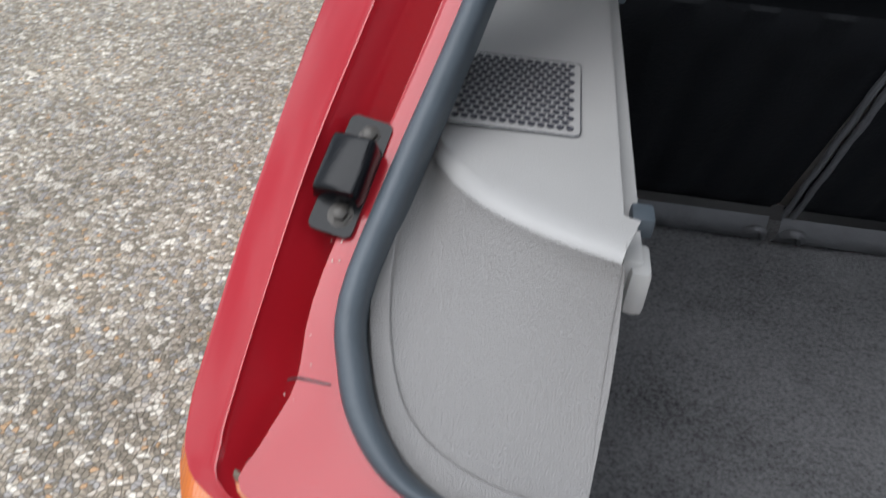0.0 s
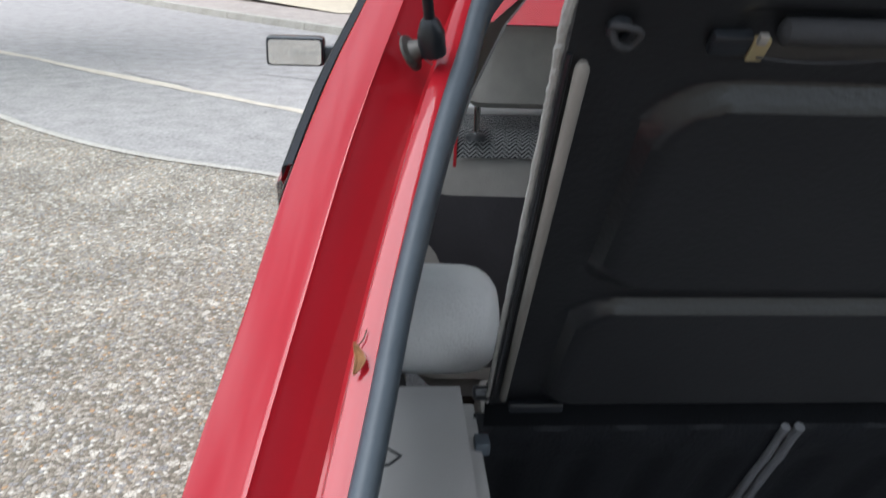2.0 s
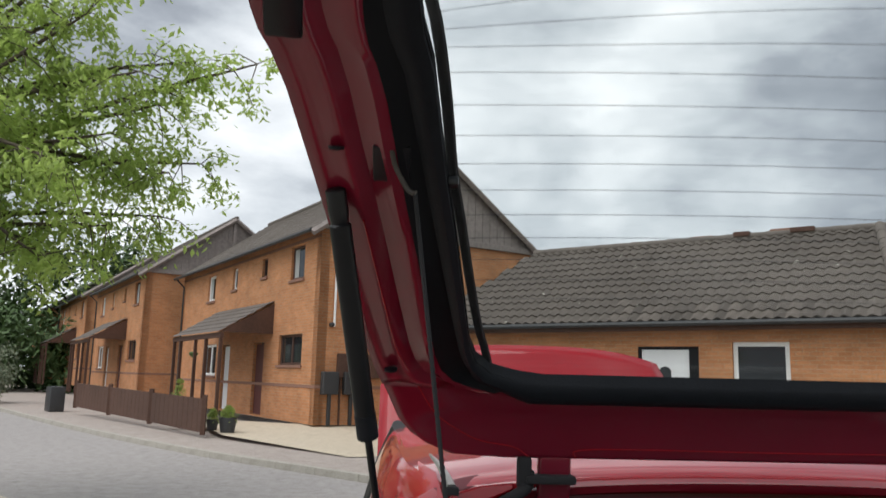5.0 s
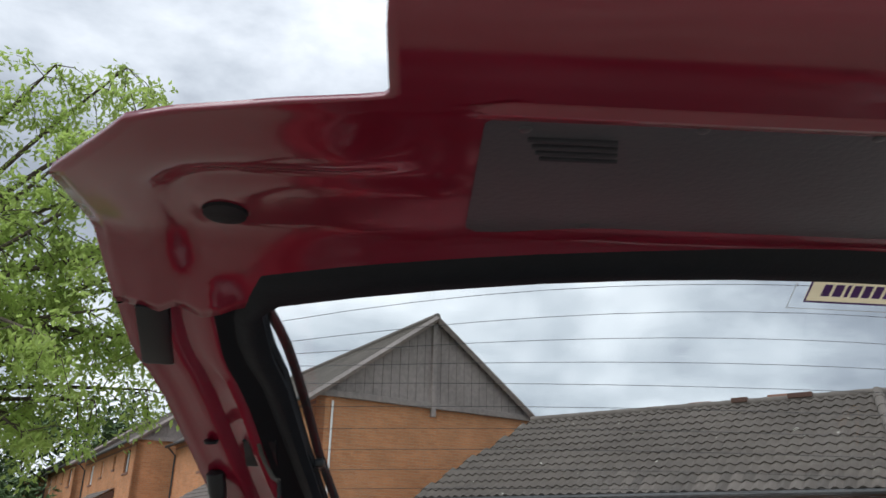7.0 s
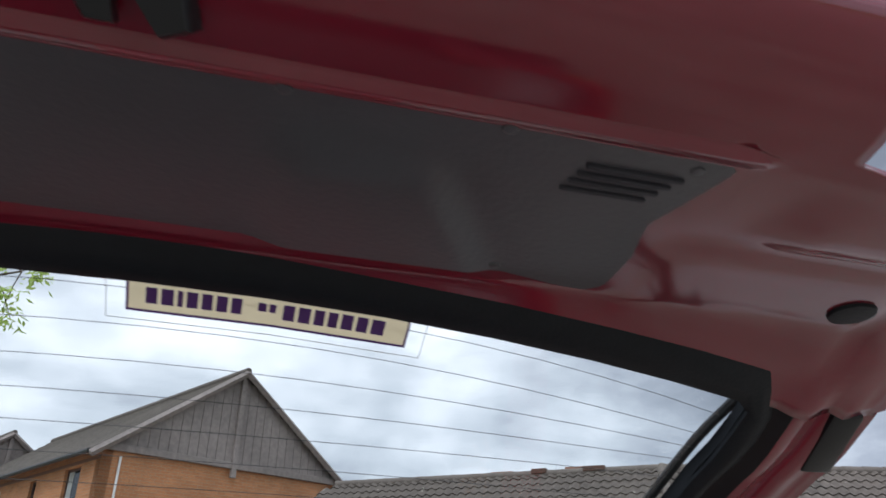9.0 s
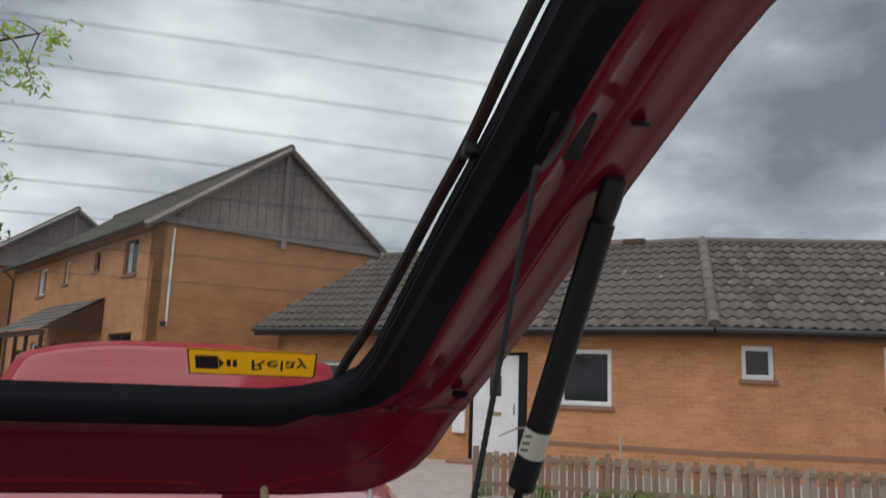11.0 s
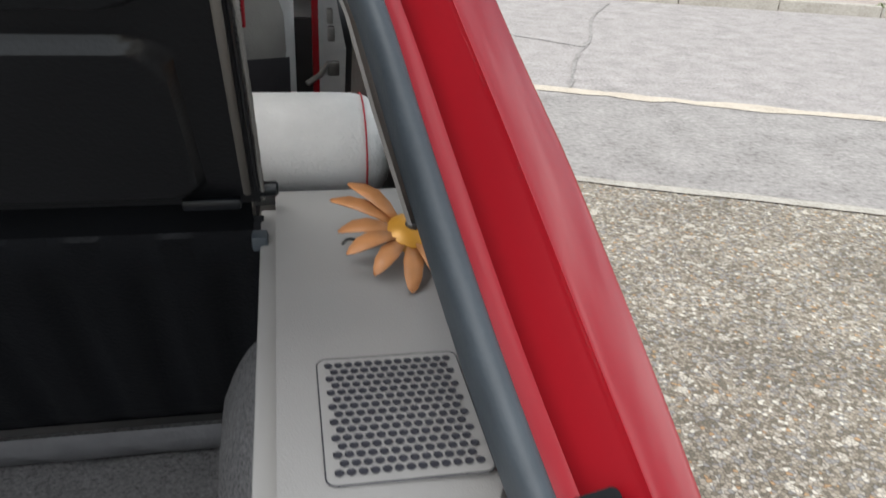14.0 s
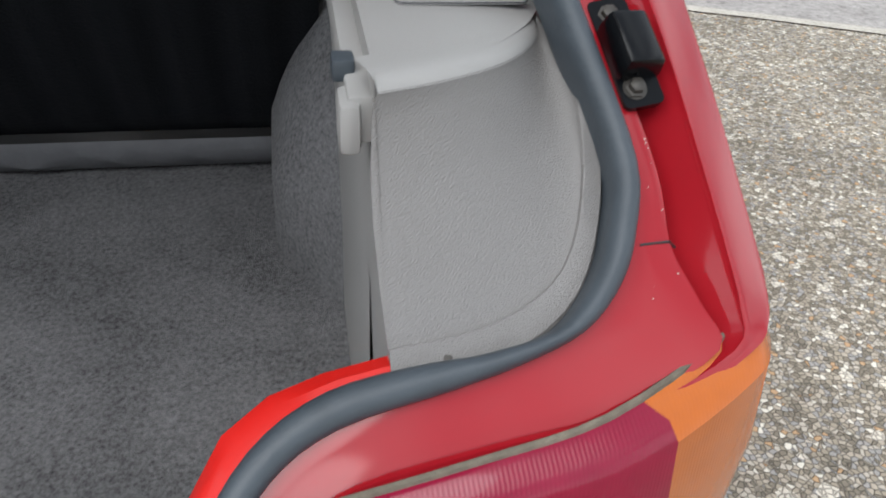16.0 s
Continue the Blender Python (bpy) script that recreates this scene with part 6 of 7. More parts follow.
def local_box(o, u, a0, a1, z0, z1, d0, d1, bevel=.004, bm=None):
    """A box in a wall's frame; d is depth into the wall (negative: proud of it)."""
    u = Vector(u).normalized()
    inn = Vector((-u.y, u.x, 0))
    c = Vector(o) + u * ((a0 + a1) / 2) + inn * ((d0 + d1) / 2) + Vector((0, 0, (z0 + z1) / 2))
    return box_bm((a1 - a0, d1 - d0, z1 - z0), c, bevel, bm, Matrix.Rotation(math.atan2(u.y, u.x), 3, "Z"), 1)


def window(owner, o, u, a0, a1, z0, z1, frame_mat=None, cols=1, sill=None, curtain=False, depth=.05):
    frame_mat = frame_mat or upvc
    t = .085 if frame_mat is upvc else .065
    bm = bmesh.new()
    for q in ((a0, a1, z0, z0 + t), (a0, a1, z1 - t, z1), (a0, a0 + t, z0 + t, z1 - t), (a1 - t, a1, z0 + t, z1 - t)):
        local_box(o, u, q[0], q[1], q[2], q[3], depth, depth + .07, .006, bm)
    for k in range(1, cols):
        x = a0 + (a1 - a0) * k / cols
        local_box(o, u, x - t / 2, x + t / 2, z0 + t, z1 - t, depth, depth + .07, .006, bm)
    w = part("window", bm, frame_mat, owner, "", False)
    part("pane", local_box(o, u, a0 + t, a1 - t, z0 + t, z1 - t, depth + .03, depth + .036, 0), dark_glass, w, "", False)
    if curtain:
        part("curtain", local_box(o, u, a0 + t, a0 + t + (a1 - a0) * .3, z0 + t, z1 - t, depth + .022, depth + .028, 0), net, w, "", False)
    part("sill", local_box(o, u, a0 - .05, a1 + .05, z0 - .075, z0, -.05, depth + .05, .006), sill or brick_red, w, "", False)
    return w


def leaf_cloud(name, owner, centres, count, size, material, seed, label="", kind=""):
    """Many small folded leaves scattered in clumps."""
    r = random.Random(seed)
    verts, faces = [], []
    for _ in range(count):
        c, rad = centres[r.randrange(len(centres))]
        d = Vector((r.gauss(0, 1), r.gauss(0, 1), r.gauss(0, 1))).normalized() * rad * r.random() ** .45
        p = Vector(c) + Vector((d.x, d.y, d.z * .8))
        a = Vector((r.uniform(-1, 1), r.uniform(-1, 1), r.uniform(-1.1, .15))).normalized()
        s = a.cross(Vector((r.uniform(-.5, .5), r.uniform(-.5, .5), 1))).normalized()
        L = size * r.uniform(.6, 1.25)
        n = a.cross(s) * (L * .07)
        k = len(verts)
        verts += [p, p + a * L * .45 + s * L * .23 + n, p + a * L, p + a * L * .45 - s * L * .23 + n, p + a * L * .5 - n * .6]
        faces += [(k, k + 1, k + 4), (k + 1, k + 2, k + 4), (k + 2, k + 3, k + 4), (k + 3, k, k + 4)]
    me = bpy.data.meshes.new(name)
    me.from_pydata([tuple(v) for v in verts], [], faces)
    ob = finish(name, me, material, owner, label, False)
    return tagged(ob, "", "", "", kind) if kind else ob


# ---- bungalow ----
bung = thing("bungalow", (7.55, 12.0, 0), "orange brick bungalow with a brown tiled roof and white windows", "house")
BC = Vector((7.77, 11.85, 0))
uL, uR = Vector((.79, -.613, 0)).normalized(), Vector((.955, -.296, 0)).normalized()
LL, LR = 9.336, 10.2
oL = BC - uL * LL
H_B = 2.87


def a_of(x):
    return (x - oL.x) / uL.x


door_a = 5.22
opsL = [(door_a - .48, door_a + .72, .05, 2.20), (6.56, 7.55, 1.24, 2.28), (a_of(2.12) , a_of(2.80), 1.05, 1.95), (a_of(1.20), a_of(1.75), 1.05, 1.95)]
part("wall", wall_bm(oL, uL, LL, H_B, opsL), brick, bung, "orange brick wall", False)
opsR = [(.46, 1.01, 1.80, 2.38), (2.81, 3.5, 1.42, 2.42), (5.0, 6.2, 1.42, 2.42)]
part("wall", wall_bm(BC, uR, LR, H_B, opsR), brick, bung, "orange brick wall", False)
nL, nR = Vector((-uL.y, uL.x, 0)), Vector((-uR.y, uR.x, 0))
part("wall", wall_bm(oL + nL * 6.0, -nL, 6.0, H_B, ()), brick, bung, "", False)
part("plinth_course", local_box(oL, uL, door_a + .7, LL, .50, .58, -.012, .0, .002), brick_red, bung, "red brick plinth course", False)
part("plinth_course", local_box(BC, uR, 0, LR, .50, .58, -.012, .0, .002), brick_red, bung, "red brick plinth course", False)
window(bung, oL, uL, *opsL[1], None, 1, None, False)
window(bung, oL, uL, *opsL[2], None, 1, None, True)
window(bung, oL, uL, *opsL[3], None, 1, None, True)
window(bung, BC, uR, *opsR[0])
window(bung, BC, uR, *opsR[1])
window(bung, BC, uR, *opsR[2], None, 2)
part("room_back", local_box(oL, uL, .4, LL - .2, .1, 2.4, .9, .95, 0), room_dark, bung, "", False)
part("room_back", local_box(BC, uR, .2, LR - .2, .1, 2.4, .9, .95, 0), room_dark, bung, "", False)
part("bright_doorway", local_box(oL, uL, 6.85, 7.2, 1.55, 1.95, .60, .62, 0), yard_mat, bung, "pale far window seen through the room", False)
d0, d1 = opsL[0][0], opsL[0][1]
frame_bm = bmesh.new()
for q in ((d0, d0 + .05, .05, 2.20), (d1 - .19, d1, .05, 2.20), (d0, d1, 2.15, 2.20)):
    local_box(oL, uL, *q, .02, .12, .004, frame_bm)
part("door_frame", frame_bm, satin_black, bung, "black door frame with a dark side light", False)
front = part("front_door", local_box(oL, uL, d0 + .06, d1 - .20, .08, 2.14, .05, .10, .006), white_paint, bung, "white front door with a small arched light", False)
ac = (d0 + .06 + d1 - .20) / 2
part("door_light", slab_bm([(-.12, 0), (.12, 0), (.12, .38), (.08, .44), (0, .465), (-.08, .44), (-.12, .38)], 0, .008, None, (oL + uL * ac + nL * .045 + Vector((0, 0, 1.35)), uL, (0, 0, 1), -nL)), dark_glass, front, "dark arched glass", False)
part("letter_plate", local_box(oL, uL, ac - .13, ac + .13, .98, 1.05, .035, .05, .004), brass, front, "brass letter plate", False)
part("door_handle", local_box(oL, uL, d1 - .30, d1 - .27, 1.02, 1.22, .03, .05, .006), steel, front, "steel door handle", False)
part("grab_rail", tube_bm([oL + uL * (d1 - .45) - nL * .28 + Vector((0, 0, .62)), oL + uL * (d1 - .10) - nL * .30 + Vector((0, 0, .78)), oL + uL * (d1 + .05) - nL * .05 + Vector((0, 0, .80))], .018, 8), steel, bung, "grey grab rail beside the door")
part("door_step", local_box(oL, uL, d0 - .2, d1 + .1, .0, .14, -.6, .0, .01), brick_red, bung, "red brick doorstep", False)
part("meter_box", local_box(oL, uL, d0 - .33, d0 - .06, .62, 1.22, -.08, 0, .01), white_paint, bung, "white meter box", False)
part("wall_lamp", lathe_bm([(0, .05), (.04, .05), (.06, .02)], oL + uL * (d0 - .55) + Vector((0, 0, 1.75)), -nL, 12), dark_plastic, bung)
part("water_pipe", tube_bm([BC + uR * -1.6 - nR * .03 + Vector((0, 0, .4)), BC + uR * -1.6 - nR * .03 + Vector((0, 0, .78))], .02, 8), kerb_mat, bung)
part("overflow_pipe", tube_bm([BC + uR * .85 - nR * .02 + Vector((0, 0, 2.62)), BC + uR * .85 - nR * .14 + Vector((0, 0, 2.60))], .016, 8), upvc, bung)
# roof: two slopes that meet at a hip
RISE, RUN, OVER = 1.86, 2.85, .32


def roof_frame(o, u):
    n = Vector((-u.y, u.x, 0))
    s = (n * RUN + Vector((0, 0, RISE))).normalized()
    e = Vector(o) - n * OVER + Vector((0, 0, H_B - .02 - OVER * RISE / RUN))
    return e, s, u.cross(s)


SL = math.hypot(RUN + OVER, RISE * (RUN + OVER) / RUN)
eL, sL, wL = roof_frame(oL, uL)
eR, sR, wR = roof_frame(BC, uR)
bis = (nL + nR).normalized()
hip_low = BC - bis * (OVER / max(.5, bis.dot(nL))) + Vector((0, 0, H_B - .02 - OVER * RISE / RUN))
hip_top = BC + bis * (RUN / bis.dot(nL)) + Vector((0, 0, H_B - .02 + RISE))
aL0, aL1 = (hip_low - eL).dot(uL), (hip_top - eL).dot(uL)
aR0, aR1 = (hip_low - eR).dot(uR), (hip_top - eR).dot(uR)
under = bmesh.new()
for e, s, u, lo, hi in ((eL, sL, uL, (-.5, aL0), (.9, aL1)), (eR, sR, uR, (aR0, LR), (aR1, LR))):
    q = [e + u * lo[0], e + u * lo[1], e + u * hi[1] + s * SL, e + u * hi[0] + s * SL]
    under.faces.new([under.verts.new(p - Vector((0, 0, .03))) for p in q])
for e, s, u, n in ((eL, sL, uL, nL), (eR, sR, uR, nR)):
    q = [e + u * .9 + s * SL if u == uL else e + u * aR1 + s * SL, e + (u * aL1 if u == uL else u * LR) + s * SL]
    q += [p + n * 3.1 - Vector((0, 0, 2.2)) for p in q[::-1]]
    under.faces.new([under.verts.new(p - Vector((0, 0, .03))) for p in q])
roof_ob = part("roof", under, tile_far, bung, "brown concrete pantiled roof with pale lichen spots", False)
TW, TG_ = .21, .325


def tile_mesh():
    bm = bmesh.new()
    prof = [(0, .0), (.03, .006), (.065, .032), (.10, .044), (.135, .034), (.17, .008), (.215, .0)]
    rows = [[Vector((a, b, h + lift)) for a, h in prof] for b, lift in ((0, .034), (.36, .002))]
    grid_bm(rows, bm)
    lo = [bm.verts.new((a, 0, h + .004)) for a, h in prof]
    up = [v for v in bm.verts][:len(prof)]
    for i in range(len(prof) - 1):
        bm.faces.new((up[i], lo[i], lo[i + 1], up[i + 1]))
    me = bpy.data.meshes.new("tile")
    bmesh.ops.recalc_face_normals(bm, faces=bm.faces)
    bm.to_mesh(me)
    bm.free()
    me.materials.append(tile_mat)
    me.polygons.foreach_set("use_smooth", [True] * len(me.polygons))
    me.set_sharp_from_angle(angle=radians(40))
    return me


tile_me = tile_mesh()
rt = random.Random(9)
made = 0
rest = bmesh.new()
for e, s, u, w, A0, A1, B0, B1 in ((eR, sR, uR, wR, aR0, LR, aR1, LR), (eL, sL, uL, wL, -.5, aL0, .9, aL1)):
    nrow = int(SL / TG_)
    base_rot = Matrix((u, s, w)).transposed()
    for j in range(nrow + 1):
        f = j * TG_ / SL
        lo, hi = A0 + (B0 - A0) * f, A1 + (B1 - A1) * f
        k0, k1 = math.ceil((lo - .12) / TW), int((hi - TW + .14) / TW)
        for k in range(k0, k1 + 1):
            p = e + u * (k * TW) + s * (j * TG_) + w * .004
            m = Matrix.Translation(p) @ (base_rot @ Euler((rt.uniform(-.012, .012), rt.uniform(-.02, .02), rt.uniform(-.006, .006))).to_matrix()).to_4x4()
            if made < 300 and 0 < (p - BC).length < 6.0:
                ob = new("tile", tile_me)
                ob.parent = roof_ob
                ob.matrix_basis = m
                made += 1
            else:
                vs = [rest.verts.new(m @ v.co) for v in tile_me.vertices]
                for poly in tile_me.polygons:
                    rest.faces.new([vs[q] for q in poly.vertices])
rest_ob = part("roof_tiles", rest, tile_mat, roof_ob)
tagged(rest_ob, "", "", "", "stuff")
def cap_run(a, b, r, owner, name, material):
    n = max(2, int((b - a).length / .42))
    for k in range(n):
        p, q = a.lerp(b, k / n), a.lerp(b, (k + 1.06) / n)
        part(name, tube_bm([p, q], [r, r * .9], 10, None, True), material, owner)


cap_run(hip_low + Vector((0, 0, .05)), hip_top + Vector((0, 0, .05)), .115, roof_ob, "hip_tile", tile_far)
cap_run(eL + uL * .9 + sL * SL + Vector((0, 0, .03)), hip_top + Vector((0, 0, .03)), .10, roof_ob, "ridge_tile", tile_far)
cap_run(hip_top + Vector((0, 0, .03)), eR + uR * LR + sR * SL + Vector((0, 0, .03)), .10, roof_ob, "ridge_tile", tile_far)
for o, u, a0, a1 in ((eL, uL, -.45, aL0), (eR, uR, aR0, LR)):
    n = Vector((-u.y, u.x, 0))
    part("gutter", tube_bm([o + u * a0 - n * .05 + Vector((0, 0, -.03)), o + u * a1 - n * .05 + Vector((0, 0, -.03))], .052, 8), dark_plastic, bung, "dark plastic gutter")
    part("fascia", local_box(o - Vector((0, 0, .16)), u, a0, a1, 0, .15, .02, .05, 0), brown_wood, bung, "dark timber fascia", False)
for k, back in ((.0, .35), (-1.5, .5)):
    p = hip_top - uL * (1.9 + k * -1.2) + nL * back + Vector((0, 0, -.12))
    part("chimney", box_bm((.52, .40, .40), p + Vector((0, 0, .12)), .02, None, Matrix.Rotation(math.atan2(uL.y, uL.x), 3, "Z")), brick_red, bung, "low brick vent stack on the ridge")

for a0, a1 in ((5.95, 6.30), (7.13, 7.62)):
    part("ridge_vent", local_box(oL, uL, a0, a1, H_B + RISE + .02, H_B + RISE + .13, RUN - .12, RUN + .12, .01), brown_wood, roof_ob, "dark ridge vent", False)

# ---- slatted fence ----
fence = thing("picket_fence", (3.1, 10.05, .085), "low weathered brown slatted garden fence", "fence")
f0, f1 = Vector((3.1, 10.05, .085)), Vector((12.5, 5.47, .085))
fu = (f1 - f0).normalized()
slat_meshes = []
for i, fm in enumerate(fence_mats):
    bm = box_bm((.078, .018, .56), (0, 0, .30), .004, None, None, 1)
    me = bpy.data.meshes.new("slat")
    bm.to_mesh(me)
    bm.free()
    me.materials.append(fm)
    slat_meshes.append(me)
rf = random.Random(11)
fl = (f1 - f0).length
k = 0
ang = math.atan2(fu.y, fu.x)
while k * .098 < fl:
    ob = new("slat", slat_meshes[rf.choice((0, 0, 1, 2, 2))])
    ob.parent = fence
    ob.matrix_parent_inverse = Matrix.Translation(-ORIGIN[fence.name])
    off = .014 if k % 2 else -.014
    ob.matrix_basis = Matrix.Translation(f0 + fu * (k * .098) + Vector((-fu.y, fu.x, 0)) * off + Vector((0, 0, rf.uniform(-.02, .015)))) @ Matrix.Rotation(ang, 4, "Z") @ Matrix.Rotation(rf.uniform(-.025, .025), 4, "Y")
    k += 1
for k in range(int(fl / 1.75) + 1):
    part("post", box_bm((.070, .070, .66), f0 + fu * (k * 1.75) + Vector((0, 0, .31)), .006, None, Matrix.Rotation(ang, 3, "Z")), fence_mats[0], fence, "", False)
for z in (.16, .50):
    part("rail", box_bm((fl, .03, .06), (f0 + f1) / 2 + Vector((0, 0, z)), .004, None, Matrix.Rotation(ang, 3, "Z")), fence_mats[0], fence, "", False)
rw = random.Random(5)
weed_c = [(f0 + fu * rw.uniform(0, fl) - Vector((-fu.y, fu.x, 0)) * rw.uniform(.05, .18) + Vector((0, 0, rw.uniform(.02, .12))), rw.uniform(.06, .16)) for _ in range(46)] + [(f0 + fu * a - Vector((-fu.y, fu.x, 0)) * .15 + Vector((0, 0, .12)), .2) for a in (2.1, 2.35, 2.6, 2.9)]
tagged(leaf_cloud("weeds", None, weed_c, 2600, .06, grass_mat, 6), "green weeds and dry grass along the fence foot", "weeds", "", "stuff")
k_c = [(Vector((p.x, p.y, .10)), .05) for p in kerb_run if 1 < p.x < 9]
tagged(leaf_cloud("kerb_weeds", None, k_c, 500, .035, grass_mat, 8), "small weeds growing along the kerb", "weeds", "", "stuff")


# ---- terraced houses ----
def terrace(o, L, D, ground, first=False):
    u, v = Vector((-.49, .872, 0)).normalized(), Vector((.872, .49, 0)).normalized()
    o = Vector((*o, ground))
    t = thing("terraced_house", tuple(o), "two-storey orange brick terraced house with a tiled porch", "house", "terraced houses")
    E, RG = 4.93, 7.30
    fo = o + u * L
    fu_ = -u   # facade runs from its far end to the near corner, seen from outside
    A = lambda a: L - a
    ops = [(A(2.0), A(1.05), 3.70, 4.60), (A(4.3), A(3.85), 4.0, 4.55), (A(7.1), A(6.6), 3.85, 4.55), (A(9.9), A(9.0), 3.65, 4.55), (A(2.6), A(.95), 1.45, 2.25), (A(4.65), A(3.75), .05, 2.10), (A(7.7), A(6.9), .05, 2.10), (A(9.9), A(8.4), 1.1, 2.15)]
    ops = [q for q in ops if q[0] > .2]
    part("wall", wall_bm(fo, fu_, L, E, ops), brick, t, "orange brick front wall", False)
    hgt = lambda a: E + (RG - E) * (1 - abs(a / D * 2 - 1))
    part("wall", wall_bm(o, v, D, E, ()), brick, t, "orange brick gable wall", False)
    n = Vector((-v.y, v.x, 0))
    gable = part("gable_frame", local_box(o, v, -.1, D + .1, E - .08, E + .08, -.12, -.02, .01), grey_board, t, "weathered grey timber gable", False)
    nb = 26
    for k in range(nb):
        a0, a1 = D * k / nb, D * (k + .93) / nb
        out = [(a0, E), (a1, E), (a1, hgt(a1)), ((a0 + a1) / 2, max(hgt(a0), hgt(a1), hgt((a0 + a1) / 2))), (a0, hgt(a0))]
        part("gable_board", slab_bm(out, .018, .036, None, (o, v, (0, 0, 1), -n)), grey_board, gable, "", False)
    part("gable_backing", wall_bm(o - n * .015, v, D, E + .02, (), .02, E, hgt), grey_board, gable, "", False)
    part("gable_post", local_box(o, v, D / 2 - .07, D / 2 + .07, E - .3, RG - .1, -.14, -.03, .01), grey_board, gable, "", False)
    if first:
        for a0, a1 in ((0.13, 0.55), (0.71, 1.13)):
            mb = part("meter_cabinet", local_box(o, v, a0, a1, 0.74, 1.3, -.22, -.02, .02), dark_plastic, t, "dark grey meter cabinet by the gable", False)
            part("cabinet_post", local_box(o, v, (a0 + a1) / 2 - .04, (a0 + a1) / 2 + .04, .0, 0.74, -.16, -.08, .005), dark_plastic, mb, "", False)
    part("red_band", local_box(fo, fu_, 0, L, .88, .96, -.012, .0, .002), brick_red, t, "", False)
    part("red_band", local_box(o, v, 0, D, .88, .96, -.012, .0, .002), brick_red, t, "", False)
    part("red_band", local_box(fo, fu_, 0, L, E - .28, E - .20, -.012, .0, .002), brick_red, t, "", False)
    for i, q in enumerate(ops):
        if i in (5, 6):
            part("front_door", local_box(fo, fu_, q[0] + .05, q[1] - .05, q[2], q[3] - .05, .08, .13, .006), maroon if i == 5 else white_paint, t, "dark maroon front door" if i == 5 else "white front door", False)
        else:
            window(t, fo, fu_, *q, brown_wood if i in (0, 1, 4) else upvc, 2 if q[1] - q[0] > 1.2 else 1, brick_red if i in (0, 4) else None, i in (0, 3), .07)
    part("room_back", local_box(fo, fu_, .3, L - .3, .1, E - .1, .8, .85, 0), room_dark, t, "", False)
    # roof in tile courses
    rise, half = RG - E, D / 2
    bm = bmesh.new()
    nr = 15
    for side in (0, 1):
        rows = []
        for j in range(nr):
            for lift, f in ((.035, j / nr), (.0, (j + 1) / nr)):
                d = -.35 + (half + .35) * f
                z = E + .08 + rise * (d / half) + lift
                d = d if side == 0 else D - d
                rows.append([o + u * a + v * d + Vector((0, 0, z)) for a in [-.22 + (L + .3) * q / 40 for q in range(41)]])
        grid_bm(rows, bm)
    rf_ = part("roof", bm, tile_far, t, "grey-brown tiled roof laid in courses", False)
    for d0_, d1_ in ((-.35, half), (D + .35, half)):
        a = o + u * -.22 + v * d0_ + Vector((0, 0, E + .0 + rise * (-.35 / half)))
        b = o + u * -.22 + v * d1_ + Vector((0, 0, RG + .04))
        bargeboard = tube_bm([a, b], .085, 4)
        part("bargeboard", bargeboard, grey_board, rf_)
    part("ridge", tube_bm([o + u * -.22 + v * half + Vector((0, 0, RG + .10)), o + u * (L + .1) + v * half + Vector((0, 0, RG + .10))], .10, 8), tile_far, rf_)
    part("gutter", tube_bm([o + u * -.2 - v * .38 + Vector((0, 0, E - .18)), o + u * L - v * .38 + Vector((0, 0, E - .18))], .055, 8), dark_plastic, t)
    part("downpipe", tube_bm([o + u * (L - .25) - v * .36 + Vector((0, 0, E - .2)), o + u * (L - .25) - v * .06 + Vector((0, 0, E - .5)), o + u * (L - .25) - v * .06], .035, 8), dark_plastic, t)
    # porch canopy on posts
    p0, p1 = 3.1, 8.3
    rows = []
    for j in range(6):
        for lift, f in ((.03, j / 6), (0, (j + 1) / 6)):
            rows.append([o + u * a - v * (1.55 - 1.55 * f) + Vector((0, 0, 2.28 + .95 * f + lift)) for a in [p0 + (p1 - p0) * q / 24 for q in range(25)]])
    porch = part("porch_roof", grid_bm(rows), tile_far, t, "lean-to porch roof of dark tiles", False)
    part("porch_side", slab_bm([(0, 0), (1.5, 0), (1.5, .85)], 0, .04, None, (o + u * p0 - v * 1.5 + Vector((0, 0, 2.30)), v, (0, 0, 1), u)), brown_wood, porch, "", False)
    part("porch_beam", box_bm((p1 - p0, .10, .14), o + u * ((p0 + p1) / 2) - v * 1.42 + Vector((0, 0, 2.22)), .01, None, Matrix.Rotation(math.atan2(u.y, u.x), 3, "Z")), brown_wood, porch, "", False)
    for a in (p0 + .1, p0 + 1.5, p0 + 2.6, p1 - .9, p1 - .1):
        part("porch_post", box_bm((.09, .09, 2.2), o + u * a - v * 1.42 + Vector((0, 0, 1.1)), .006, None, Matrix.Rotation(math.atan2(u.y, u.x), 3, "Z")), brown_wood, porch, "", False)
    if first:
        part("white_pipe", tube_bm([o + v * .42 - n * .06 + Vector((0, 0, 4.75)), o + v * .42 - n * .06 + Vector((0, 0, 2.4))], .03, 8), upvc, t, "white waste pipe on the gable")
        for b in (.55, 1.25):
            part("meter_cupboard", local_box(o, v, b, b + .48, 1.15, 1.75, -.10, 0, .01), brown_wood, t, "brown meter cupboard", False)
            part("meter_pipe", tube_bm([o + v * (b + .1) - n * .05 + Vector((0, 0, 0)), o + v * (b + .1) - n * .05 + Vector((0, 0, 1.15))], .03, 6), brown_wood, t)
        part("wall_lamp", lathe_bm([(0, .06), (.08, .06), (.10, .03)], o + v * .35 - n * .02 + Vector((0, 0, 2.45)), -n, 10), dark_plastic, t)
